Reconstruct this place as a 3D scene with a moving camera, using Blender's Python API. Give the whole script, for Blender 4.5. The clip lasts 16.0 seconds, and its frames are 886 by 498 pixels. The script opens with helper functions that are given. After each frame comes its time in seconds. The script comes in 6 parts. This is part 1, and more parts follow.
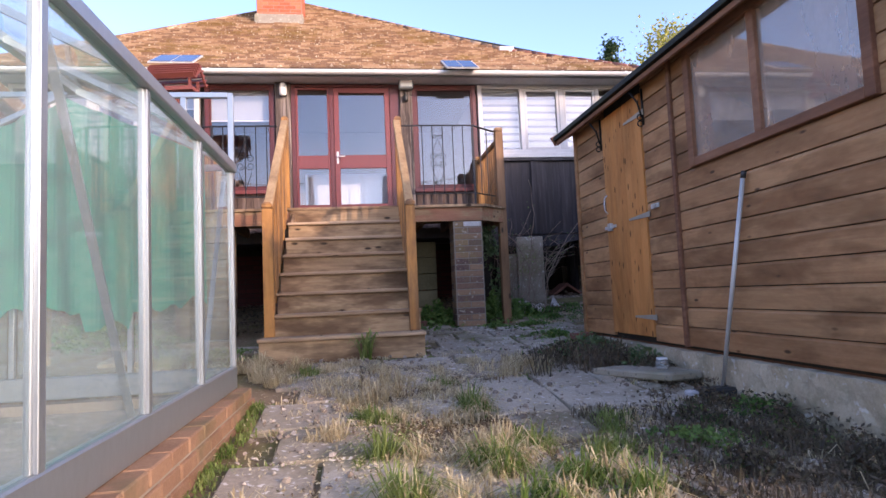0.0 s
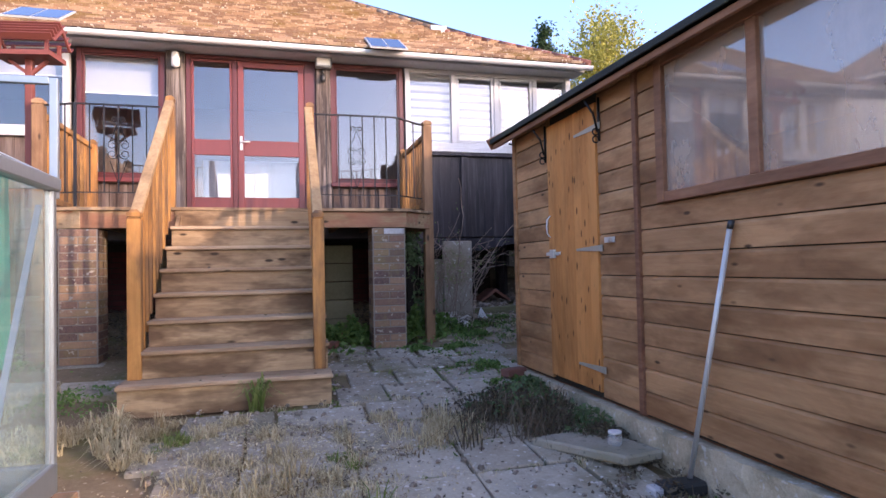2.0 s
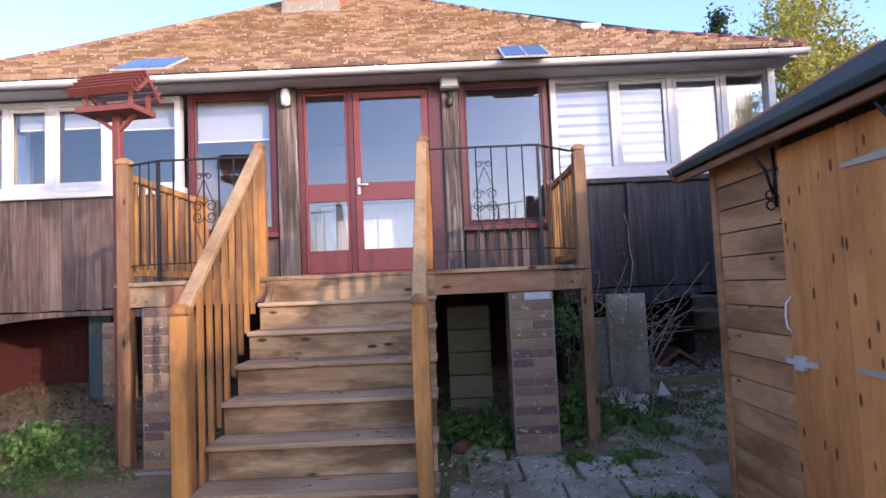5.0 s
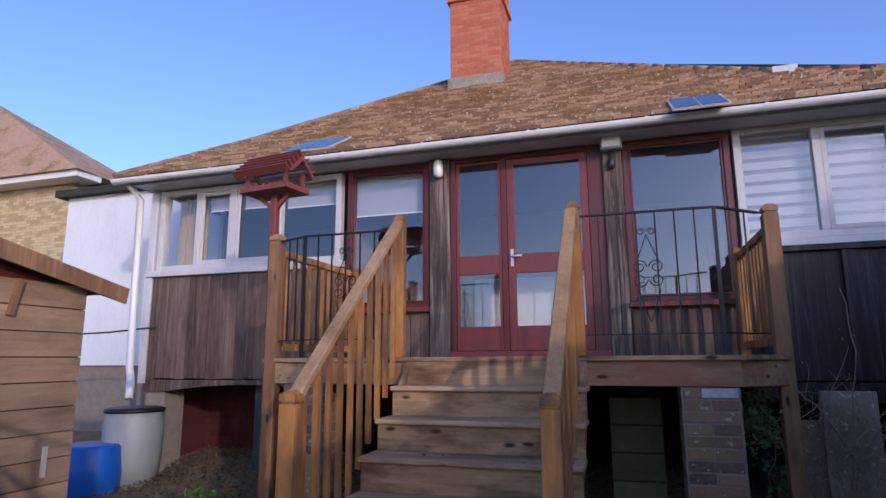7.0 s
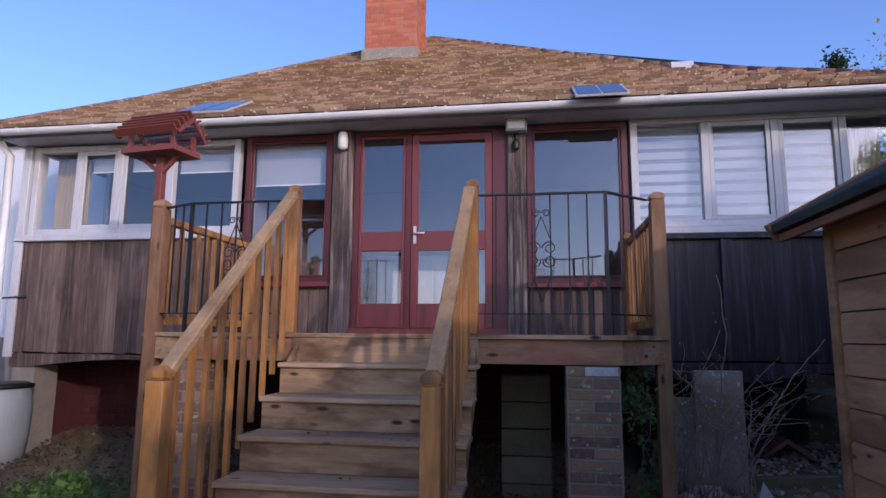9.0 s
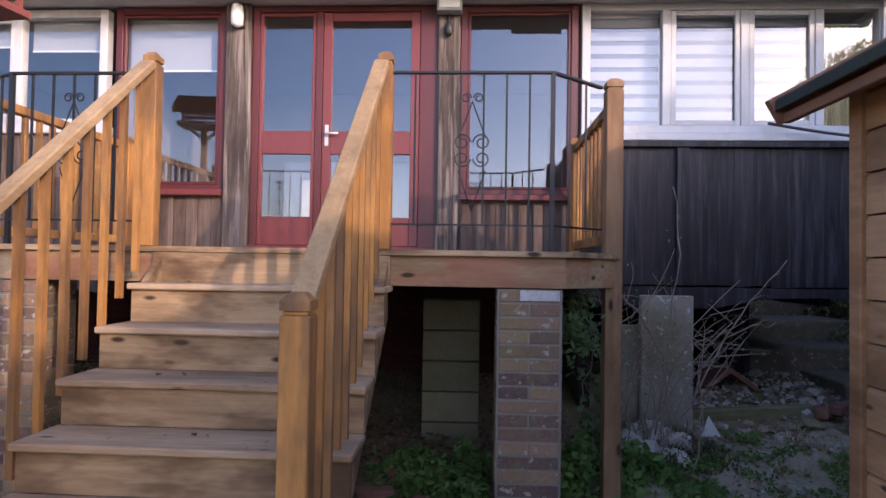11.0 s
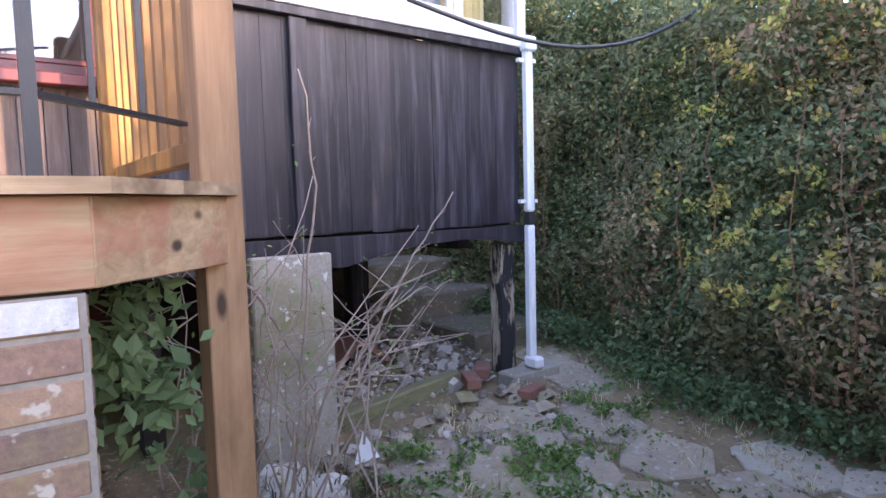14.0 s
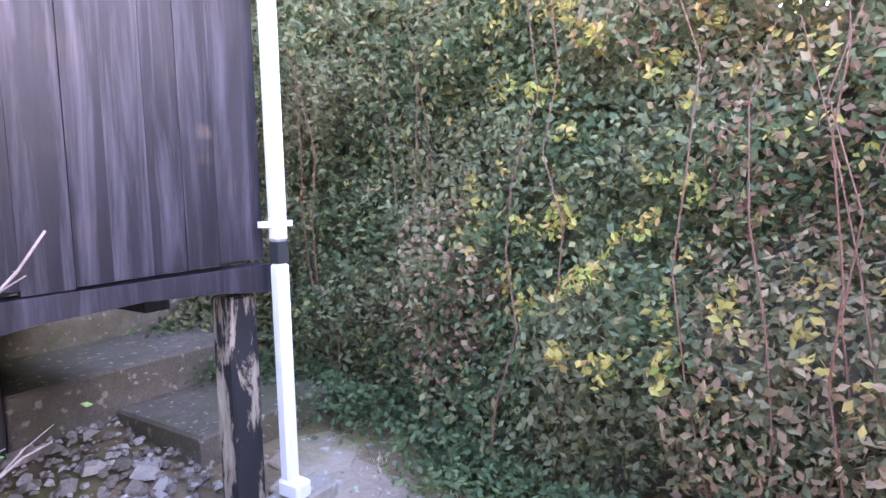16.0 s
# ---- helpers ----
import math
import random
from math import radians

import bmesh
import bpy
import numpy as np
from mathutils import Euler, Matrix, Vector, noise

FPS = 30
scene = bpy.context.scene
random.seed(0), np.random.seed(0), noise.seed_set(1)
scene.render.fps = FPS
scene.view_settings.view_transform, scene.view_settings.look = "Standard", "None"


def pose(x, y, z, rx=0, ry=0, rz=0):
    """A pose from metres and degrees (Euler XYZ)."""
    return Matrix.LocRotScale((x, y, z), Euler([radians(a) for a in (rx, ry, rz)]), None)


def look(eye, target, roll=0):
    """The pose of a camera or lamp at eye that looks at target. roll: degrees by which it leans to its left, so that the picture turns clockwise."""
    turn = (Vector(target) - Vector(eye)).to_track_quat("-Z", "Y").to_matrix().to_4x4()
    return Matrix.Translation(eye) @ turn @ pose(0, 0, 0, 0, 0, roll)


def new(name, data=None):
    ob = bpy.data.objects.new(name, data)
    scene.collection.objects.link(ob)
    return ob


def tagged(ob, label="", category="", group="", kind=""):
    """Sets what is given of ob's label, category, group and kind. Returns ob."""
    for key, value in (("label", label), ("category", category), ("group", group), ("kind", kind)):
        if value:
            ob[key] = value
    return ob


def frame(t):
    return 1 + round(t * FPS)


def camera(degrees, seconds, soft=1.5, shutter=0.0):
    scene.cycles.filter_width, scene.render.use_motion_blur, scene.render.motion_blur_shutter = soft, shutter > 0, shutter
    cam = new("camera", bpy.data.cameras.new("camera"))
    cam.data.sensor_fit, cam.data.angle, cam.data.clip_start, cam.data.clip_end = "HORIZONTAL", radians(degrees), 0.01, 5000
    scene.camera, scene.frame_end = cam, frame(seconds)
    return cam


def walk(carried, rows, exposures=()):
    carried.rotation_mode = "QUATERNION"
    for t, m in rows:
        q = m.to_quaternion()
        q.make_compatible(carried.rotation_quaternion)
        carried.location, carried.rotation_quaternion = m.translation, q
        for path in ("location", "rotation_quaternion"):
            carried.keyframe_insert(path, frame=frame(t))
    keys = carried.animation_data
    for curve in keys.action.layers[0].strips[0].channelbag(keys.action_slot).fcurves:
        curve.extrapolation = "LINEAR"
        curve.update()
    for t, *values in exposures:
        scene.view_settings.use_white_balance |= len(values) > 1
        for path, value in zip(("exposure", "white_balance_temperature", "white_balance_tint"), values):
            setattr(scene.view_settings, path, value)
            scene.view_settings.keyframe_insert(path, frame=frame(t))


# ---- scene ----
cam = camera(72.8, 16.0)
METRES, EYE, TILT, LEAN, TURN = 8.1, 1.5, 0.0, 0.0, -7.9
ROWS = [
    (0.0, 0.0, 0.0, 0.0, 0.19, 4.31, 2.47),
    (0.5, -0.0017, 0.0238, 0.017, -2.04, 3.63, 2.43),
    (1.0, 0.0034, 0.0514, 0.0284, -3.64, 3.19, 2.21),
    (1.5, 0.0096, 0.0741, 0.0443, -5.62, 2.1, 1.75),
    (2.0, 0.0112, 0.1058, 0.0559, -7.07, 1.66, 1.17),
    (2.5, 0.0174, 0.129, 0.0692, -7.39, 0.99, 0.67),
    (3.0, 0.0288, 0.1584, 0.0847, -6.17, 0.42, 0.51),
    (3.5, 0.0304, 0.1847, 0.0966, -3.78, -0.14, 0.75),
    (4.0, 0.0288, 0.2224, 0.1035, -0.39, 0.09, 1.27),
    (4.5, 0.0326, 0.2591, 0.1086, 3.76, 1.27, 1.96),
    (5.0, 0.0381, 0.2966, 0.1173, 8.21, 3.52, 2.44),
    (7.5, 0.0561, 0.3693, 0.1321, 26.19, 10.91, 0.04),
    (8.0, 0.0579, 0.3726, 0.1327, 23.53, 10.83, -0.31),
    (8.5, 0.0614, 0.3762, 0.1327, 19.95, 9.96, -0.47),
    (9.0, 0.0648, 0.3799, 0.1312, 16.72, 8.29, -0.47),
    (11.5, 0.0535, 0.5325, 0.1237, 9.07, 0.35, -0.8),
    (12.0, 0.049, 0.578, 0.1246, 5.77, -0.27, -0.46),
    (12.5, 0.0454, 0.6253, 0.1231, 0.03, -0.76, 0.26),
    (13.0, 0.043, 0.6678, 0.1269, -8.78, -2.04, 0.96),
    (13.5, 0.0455, 0.7074, 0.1266, -18.95, -3.25, 1.35),
    (14.0, 0.0642, 0.7461, 0.1257, -29.5, -4.42, 1.48),
    (14.5, 0.0923, 0.7863, 0.1297, -39.03, -5.36, 1.36),
    (15.0, 0.1236, 0.827, 0.13, -45.32, -5.38, 1.15),
    (15.5, 0.1607, 0.8598, 0.1311, -48.05, -4.75, 1.22),
    (16.0, 0.2075, 0.8939, 0.1403, -48.89, -5.65, 1.33),
]
walk(cam, [(t, pose(0, 0, EYE, TILT, LEAN, TURN) @ pose(METRES * x, METRES * y, METRES * z, 90 + pitch, roll, yaw)) for t, x, y, z, yaw, pitch, roll in ROWS],
     exposures=[(0.0, 2.1, 6900, 32), (2.0, 2.35, 6900, 31), (3.5, 2.3, 6650, 29), (5.0, 2.12, 6450, 29), (7.3, 0.8, 5750, 31), (9.2, 0.95, 5750, 30), (11.5, 2.2, 6900, 29), (12.5, 2.75, 7200, 29), (13.5, 3.5, 7500, 29), (14.5, 4.5, 7600, 34), (16.0, 5.25, 7600, 42)])

# ---- light ----
SUN_AZ, SUN_EL = 138.0, 15.5
w = bpy.data.worlds.new("sky_world")
scene.world = w
w.use_nodes = True
sky = w.node_tree.nodes.new("ShaderNodeTexSky")
sky.sky_type = "NISHITA"
sky.sun_disc = False
sky.sun_elevation, sky.sun_rotation = radians(SUN_EL), radians(SUN_AZ)
sky.air_density, sky.dust_density, sky.ozone_density = 1.0, 3.0, 3.5
sky.altitude = 900
w.node_tree.nodes["Background"].inputs[1].default_value = 0.15
w.node_tree.links.new(sky.outputs[0], w.node_tree.nodes["Background"].inputs[0])
sun = new("sun", bpy.data.lights.new("sun", "SUN"))
sun.data.energy, sun.data.angle, sun.data.color = 0.85, radians(1.0), (1.0, 0.84, 0.64)
SD = Vector((math.sin(radians(SUN_AZ)) * math.cos(radians(SUN_EL)), math.cos(radians(SUN_AZ)) * math.cos(radians(SUN_EL)), math.sin(radians(SUN_EL))))
sun.matrix_world = look(SD * 50, (0, 0, 0))


# ---- helpers ----
def material(name):
    m = bpy.data.materials.new(name)
    m.use_nodes = True
    nt = m.node_tree
    return m, nt, nt.nodes["Principled BSDF"]


def node(nt, kind, **kw):
    n = nt.nodes.new(kind)
    for k, v in kw.items():
        n.inputs[k].default_value = v
    return n


def ramp(nt, fac, stops):
    r = nt.nodes.new("ShaderNodeValToRGB")
    e = r.color_ramp.elements
    while len(e) < len(stops):
        e.new(0.5)
    for i, (p, c) in enumerate(stops):
        e[i].position, e[i].color = p, (*c, 1)
    nt.links.new(fac, r.inputs[0])
    return r.outputs[0]


def place(nt, scale=(1, 1, 1), rot=(0, 0, 0), shift=True):
    """World position, stretched, and shifted from object to object."""
    g = nt.nodes.new("ShaderNodeNewGeometry")
    mp = nt.nodes.new("ShaderNodeMapping")
    mp.inputs["Scale"].default_value, mp.inputs["Rotation"].default_value = scale, rot
    nt.links.new(g.outputs["Position"], mp.inputs["Vector"])
    if shift:
        oi = nt.nodes.new("ShaderNodeObjectInfo")
        ml = nt.nodes.new("ShaderNodeMath")
        ml.operation = "MULTIPLY"
        ml.inputs[1].default_value = 37.0
        ad = nt.nodes.new("ShaderNodeMath")
        ad.operation = "ADD"
        mi = nt.nodes.new("ShaderNodeMath")
        mi.operation = "MULTIPLY"
        mi.inputs[1].default_value = 23.0
        nt.links.new(oi.outputs["Random"], ml.inputs[0])
        nt.links.new(g.outputs["Random Per Island"], mi.inputs[0])
        nt.links.new(ml.outputs[0], ad.inputs[0])
        nt.links.new(mi.outputs[0], ad.inputs[1])
        nt.links.new(ad.outputs[0], mp.inputs["Location"])
    return mp.outputs[0]


def tex(nt, vec, scale, detail=4, rough=0.6, dist=0.0):
    n = node(nt, "ShaderNodeTexNoise", Scale=scale, Detail=detail, Roughness=rough, Distortion=dist)
    nt.links.new(vec, n.inputs["Vector"])
    return n.outputs["Fac"]


def mix(nt, fac, a, b, mode="MIX"):
    m = nt.nodes.new("ShaderNodeMix")
    m.data_type, m.blend_type = "RGBA", mode
    for s, v in ((0, fac), (6, a), (7, b)):
        if isinstance(v, bpy.types.NodeSocket):
            nt.links.new(v, m.inputs[s])
        else:
            m.inputs[s].default_value = v if s == 0 else (*v, 1)
    return m.outputs[2]


def bump(nt, bsdf, height, strength, dist=0.01):
    b = node(nt, "ShaderNodeBump", Strength=strength, Distance=dist)
    nt.links.new(height, b.inputs["Height"])
    nt.links.new(b.outputs[0], bsdf.inputs["Normal"])


def each(nt):
    """A random number, one an island and object."""
    g = nt.nodes.new("ShaderNodeNewGeometry")
    oi = nt.nodes.new("ShaderNodeObjectInfo")
    a = nt.nodes.new("ShaderNodeMath")
    a.operation = "ADD"
    f = nt.nodes.new("ShaderNodeMath")
    f.operation = "FRACT"
    nt.links.new(g.outputs["Random Per Island"], a.inputs[0])
    nt.links.new(oi.outputs["Random"], a.inputs[1])
    nt.links.new(a.outputs[0], f.inputs[0])
    return f.outputs[0]


def wood(name, cols, axis="z", rough=0.75, knots=True, stain=None, grain=1.0, blotch=0.5, spec=0.3, streak=None, knot=(3.6, 0.07, 0.14), edge=((0.35, (0, 0, 0)), (0.7, (1, 1, 1)))):
    """Board or post timber with grain along an axis."""
    m, nt, b = material(name)
    s = {"x": (2, 38, 38), "y": (38, 2, 38), "z": (38, 38, 2)}[axis]
    v = place(nt, s)
    g = tex(nt, v, grain, 6, 0.65, 0.6)
    v2 = place(nt, {"x": (0.8, 3, 3), "y": (3, 0.8, 3), "z": (3, 3, 0.8)}[axis])
    g2 = tex(nt, v2, 1.6, 4, 0.6)
    base = ramp(nt, g, [(0.25, cols[0]), (0.5, cols[1]), (0.75, cols[2])])
    per = mix(nt, 0.45, base, ramp(nt, each(nt), [(0.0, cols[0]), (0.5, cols[1]), (1.0, cols[2])]))
    c = mix(nt, ramp(nt, g2, edge), per, stain or cols[0])
    c = mix(nt, blotch, per, c)
    big = tex(nt, place(nt, {"x": (1, 2.5, 2.5), "y": (2.5, 1, 2.5), "z": (2.5, 2.5, 1)}[axis], shift=False), 1.1, 6, 0.7, 0.5)
    c = mix(nt, 1.0, c, ramp(nt, big, [(0.3, (0.62, 0.58, 0.55)), (0.6, (1.15, 1.12, 1.1))]), "MULTIPLY")
    if streak:
        sv = tex(nt, place(nt, {"x": (0.9, 15, 15), "y": (15, 0.9, 15), "z": (15, 15, 0.9)}[axis]), 1.0, 5, 0.65, 0.4)
        c = mix(nt, ramp(nt, sv, [(0.5, (0, 0, 0)), (0.68, (0.8,) * 3)]), c, streak)
    if knots:
        k = node(nt, "ShaderNodeTexVoronoi", Scale=knot[0])
        k.feature = "F1"
        nt.links.new(place(nt, {"x": (0.8, 2.2, 2.2), "y": (2.2, 0.8, 2.2), "z": (2.2, 2.2, 0.8)}[axis]), k.inputs["Vector"])
        kk = ramp(nt, k.outputs["Distance"], [(knot[1], (1, 1, 1)), (knot[2], (0, 0, 0))])
        c = mix(nt, kk, c, tuple(x * 0.25 for x in cols[0]))
    nt.links.new(c, b.inputs["Base Color"])
    b.inputs["Roughness"].default_value = rough
    b.inputs["Specular IOR Level"].default_value = spec
    bump(nt, b, g, 0.5, 0.004)
    return m


def paint(name, col, dirt=(0.2, 0.17, 0.13), amount=0.5, rough=0.45, metal=0.0, scale=4.0, relief=0.15, stretch=(1, 1, 0.35)):
    m, nt, b = material(name)
    v = place(nt, stretch)
    n = tex(nt, v, scale, 8, 0.7, 0.4)
    n2 = tex(nt, v, scale * 12, 4, 0.6)
    f = ramp(nt, n, [(0.48, (0, 0, 0)), (0.82, (amount,) * 3)])
    c = mix(nt, f, col, dirt)
    c = mix(nt, 0.18, c, ramp(nt, n2, [(0.3, tuple(x * 0.6 for x in col)), (0.7, col)]))
    nt.links.new(c, b.inputs["Base Color"])
    b.inputs["Roughness"].default_value, b.inputs["Metallic"].default_value = rough, metal
    bump(nt, b, n2, relief, 0.003)
    return m


def mineral(name, stops, scale=6.0, rough=0.9, relief=0.6, spots=None, per=0.35, moss=None):
    """Stone, concrete, brick, tile or soil."""
    m, nt, b = material(name)
    v = place(nt)
    n = tex(nt, v, scale, 8, 0.7)
    n2 = tex(nt, v, scale * 9, 6, 0.75)
    c = ramp(nt, n, stops)
    c = mix(nt, per, c, ramp(nt, each(nt), stops))
    c = mix(nt, 0.35, c, ramp(nt, n2, [(0.3, stops[0][1]), (0.7, stops[-1][1])]))
    if moss:
        c = mix(nt, ramp(nt, tex(nt, place(nt, shift=False), 1.3, 6, 0.7), [(0.5, (0, 0, 0)), (0.68, (1, 1, 1))]), c, moss)
    if spots:
        k = tex(nt, place(nt), 22, 3, 0.5)
        c = mix(nt, ramp(nt, k, [(0.62, (0, 0, 0)), (0.68, (1, 1, 1))]), c, spots)
    nt.links.new(c, b.inputs["Base Color"])
    b.inputs["Roughness"].default_value = rough
    b.inputs["Specular IOR Level"].default_value = 0.25
    bump(nt, b, n2, relief, 0.006)
    return m


def leafy(name, stops, rough=0.5, scale=1.4, patch=None):
    m, nt, b = material(name)
    c = ramp(nt, each(nt), stops)
    big = tex(nt, place(nt, shift=False), scale, 3, 0.6)
    c = mix(nt, ramp(nt, big, [(0.4, (0, 0, 0)), (0.65, (0.55,) * 3)]), c, patch or stops[-1][1])
    nt.links.new(c, b.inputs["Base Color"])
    b.inputs["Roughness"].default_value = rough
    b.inputs["Specular IOR Level"].default_value = 0.2
    tr = nt.nodes.new("ShaderNodeBsdfTranslucent")
    mx = node(nt, "ShaderNodeMixShader", Fac=0.45)
    nt.links.new(c, tr.inputs["Color"])
    nt.links.new(b.outputs[0], mx.inputs[1])
    nt.links.new(tr.outputs[0], mx.inputs[2])
    nt.links.new(mx.outputs[0], nt.nodes["Material Output"].inputs["Surface"])
    return m


def glass(name, tint=(1, 1, 1), ior=1.6, haze=0.0, dust=(0.6, 0.62, 0.6)):
    """A pane: clear, with sharp reflection; haze: share of a dull film on it."""
    m, nt, b = material(name)
    t = node(nt, "ShaderNodeBsdfTransparent")
    t.inputs["Color"].default_value = (*tint, 1)
    g = node(nt, "ShaderNodeBsdfGlossy", Roughness=0.02)
    f0 = ((ior - 1) / (ior + 1)) ** 2
    lw = node(nt, "ShaderNodeLayerWeight", Blend=0.5)
    pw = nt.nodes.new("ShaderNodeMath")
    pw.operation = "POWER"
    pw.inputs[1].default_value = 5.0
    fr = nt.nodes.new("ShaderNodeMath")
    fr.operation = "MULTIPLY_ADD"
    fr.inputs[1].default_value, fr.inputs[2].default_value = 1 - f0, f0
    nt.links.new(lw.outputs["Facing"], pw.inputs[0])
    nt.links.new(pw.outputs[0], fr.inputs[0])
    mx = nt.nodes.new("ShaderNodeMixShader")
    nt.links.new(fr.outputs[0], mx.inputs[0])
    last = t.outputs[0]
    if haze:
        d = node(nt, "ShaderNodeBsdfDiffuse")
        d.inputs["Color"].default_value = (*dust, 1)
        hz = nt.nodes.new("ShaderNodeMixShader")
        n = tex(nt, place(nt, (1, 1, 0.5)), 2.2, 6, 0.65)
        r = ramp(nt, n, [(0.3, (haze * 0.4,) * 3), (0.7, (haze,) * 3)])
        nt.links.new(r, hz.inputs[0])
        nt.links.new(t.outputs[0], hz.inputs[1])
        nt.links.new(d.outputs[0], hz.inputs[2])
        last = hz.outputs[0]
    nt.links.new(last, mx.inputs[1])
    nt.links.new(g.outputs[0], mx.inputs[2])
    nt.links.new(mx.outputs[0], nt.nodes["Material Output"].inputs["Surface"])
    return m


def box(bm, x0, y0, z0, x1, y1, z1):
    vs = [bm.verts.new((x, y, z)) for z in (z0, z1) for y in (y0, y1) for x in (x0, x1)]
    for f in ((0, 2, 3, 1), (4, 5, 7, 6), (0, 1, 5, 4), (2, 6, 7, 3), (0, 4, 6, 2), (1, 3, 7, 5)):
        bm.faces.new([vs[i] for i in f])
    return vs


def B(*boxes):
    bm = bmesh.new()
    for b in boxes:
        box(bm, *b)
    return bm


def prism(bm, pts, a, b, axis="y"):
    """A polygon in the other two axes, pulled from a to b along axis."""
    def p(u, v, c):
        return {"y": (u, c, v), "x": (c, u, v), "z": (u, v, c)}[axis]
    lo = [bm.verts.new(p(u, v, a)) for u, v in pts]
    hi = [bm.verts.new(p(u, v, b)) for u, v in pts]
    n = len(pts)
    bm.faces.new(lo)
    bm.faces.new(hi[::-1])
    for i in range(n):
        bm.faces.new([lo[i], hi[i], hi[(i + 1) % n], lo[(i + 1) % n]])
    return lo + hi


def bar(bm, a, b, wx, wy=None, up=(0, 0, 1)):
    """A square bar from a to b."""
    a, b = Vector(a), Vector(b)
    wy = wx if wy is None else wy
    d = (b - a).normalized()
    u = Vector(up)
    if abs(d.dot(u)) > 0.95:
        u = Vector((0, 1, 0))
    s = d.cross(u).normalized()
    t = s.cross(d).normalized()
    q = [(s * i * wx / 2 + t * j * wy / 2) for i, j in ((-1, -1), (1, -1), (1, 1), (-1, 1))]
    lo = [bm.verts.new(a + k) for k in q]
    hi = [bm.verts.new(b + k) for k in q]
    bm.faces.new(lo[::-1])
    bm.faces.new(hi)
    for i in range(4):
        bm.faces.new([lo[i], lo[(i + 1) % 4], hi[(i + 1) % 4], hi[i]])


def tube(bm, pts, r, sides=8, r2=None):
    """A round rod through points, tapering to r2."""
    pts = [Vector(p) for p in pts]
    rings = []
    side = None
    for i, p in enumerate(pts):
        d = (pts[min(i + 1, len(pts) - 1)] - pts[max(i - 1, 0)]).normalized()
        u = side if side is not None else Vector((0.3, 1, 0.2))
        s = (u - d * u.dot(d))
        s = s.normalized() if s.length > 1e-4 else d.orthogonal().normalized()
        side = s
        t = d.cross(s)
        rr = r if r2 is None else r + (r2 - r) * i / (len(pts) - 1)
        rings.append([bm.verts.new(p + (s * math.cos(2 * math.pi * k / sides) + t * math.sin(2 * math.pi * k / sides)) * rr) for k in range(sides)])
    for a, b in zip(rings, rings[1:]):
        for k in range(sides):
            f = bm.faces.new([a[k], a[(k + 1) % sides], b[(k + 1) % sides], b[k]])
            f.smooth = sides > 5
    bm.faces.new(rings[0][::-1])
    bm.faces.new(rings[-1])


def lathe(bm, x, y, profile, sides=20):
    """A turned body about the upright through x, y."""
    rings = [[bm.verts.new((x + r * math.cos(2 * math.pi * k / sides), y + r * math.sin(2 * math.pi * k / sides), z)) for k in range(sides)] for r, z in profile]
    for a, b in zip(rings, rings[1:]):
        for k in range(sides):
            bm.faces.new([a[k], a[(k + 1) % sides], b[(k + 1) % sides], b[k]]).smooth = True
    bm.faces.new(rings[0][::-1])
    bm.faces.new(rings[-1])


def thing(name, at, label="", category="", group="", kind=""):
    ob = new(name)
    ob.location = at
    ob.empty_display_size = 0.1
    return tagged(ob, label, category, group, kind)


def origin(ob):
    v = Vector((0, 0, 0))
    while ob is not None:
        v += ob.location
        ob = ob.parent
    return v


def part(name, bm, mat, parent=None, label="", kind="", category="", group="", bevel=0.0):
    """One mesh object out of a bmesh in world metres, under its thing."""
    if bevel:
        bmesh.ops.bevel(bm, geom=bm.edges[:], offset=bevel, segments=1, affect="EDGES", clamp_overlap=True)
    if parent is not None:
        bmesh.ops.translate(bm, verts=bm.verts, vec=-origin(parent))
    bmesh.ops.recalc_face_normals(bm, faces=bm.faces)
    me = bpy.data.meshes.new(name)
    bm.to_mesh(me)
    bm.free()
    me.materials.append(mat)
    ob = new(name, me)
    ob.parent = parent
    return tagged(ob, label, category, group, kind)


def piece(name, me, at, parent, turn=None):
    """One more object on a shared mesh."""
    ob = new(name, me)
    ob.parent = parent
    ob.location = Vector(at) - (origin(parent) if parent else Vector((0, 0, 0)))
    if turn:
        ob.rotation_euler = turn
    return ob


def raw(name, verts, faces, mat):
    me = bpy.data.meshes.new(name)
    me.from_pydata(verts, [], faces)
    me.materials.append(mat)
    return me


def ground_z(x, y):
    ys = (-4, 2.0, 3.3, 4.2, 5.0, 5.9, 7.0, 8.0, 9.0, 11.0, 15.0)
    zs = (0.66, 0.70, 0.78, 0.85, 0.92, 0.97, 1.06, 1.17, 1.28, 1.55, 1.7)
    return float(np.interp(y, ys, zs))


# ---- materials ----
deck_wood = wood("deck_timber", [(0.2, 0.122, 0.064), (0.37, 0.248, 0.138), (0.49, 0.352, 0.208)], "x", stain=(0.1, 0.055, 0.028), blotch=0.85, edge=((0.46, (0, 0, 0)), (0.53, (0.6, 0.6, 0.6)), (0.62, (1, 1, 1))))
tread_wood = wood("worn_tread_timber", [(0.27, 0.17, 0.095), (0.44, 0.31, 0.19), (0.56, 0.43, 0.29)], "x", stain=(0.16, 0.09, 0.05), blotch=0.6)
fascia_wood = wood("mottled_fascia_timber", [(0.2, 0.12, 0.06), (0.36, 0.24, 0.13), (0.5, 0.36, 0.21)], "x", stain=(0.3, 0.12, 0.07), blotch=0.75, edge=((0.47, (0, 0, 0)), (0.52, (0.7, 0.7, 0.7)), (0.6, (1, 1, 1))))
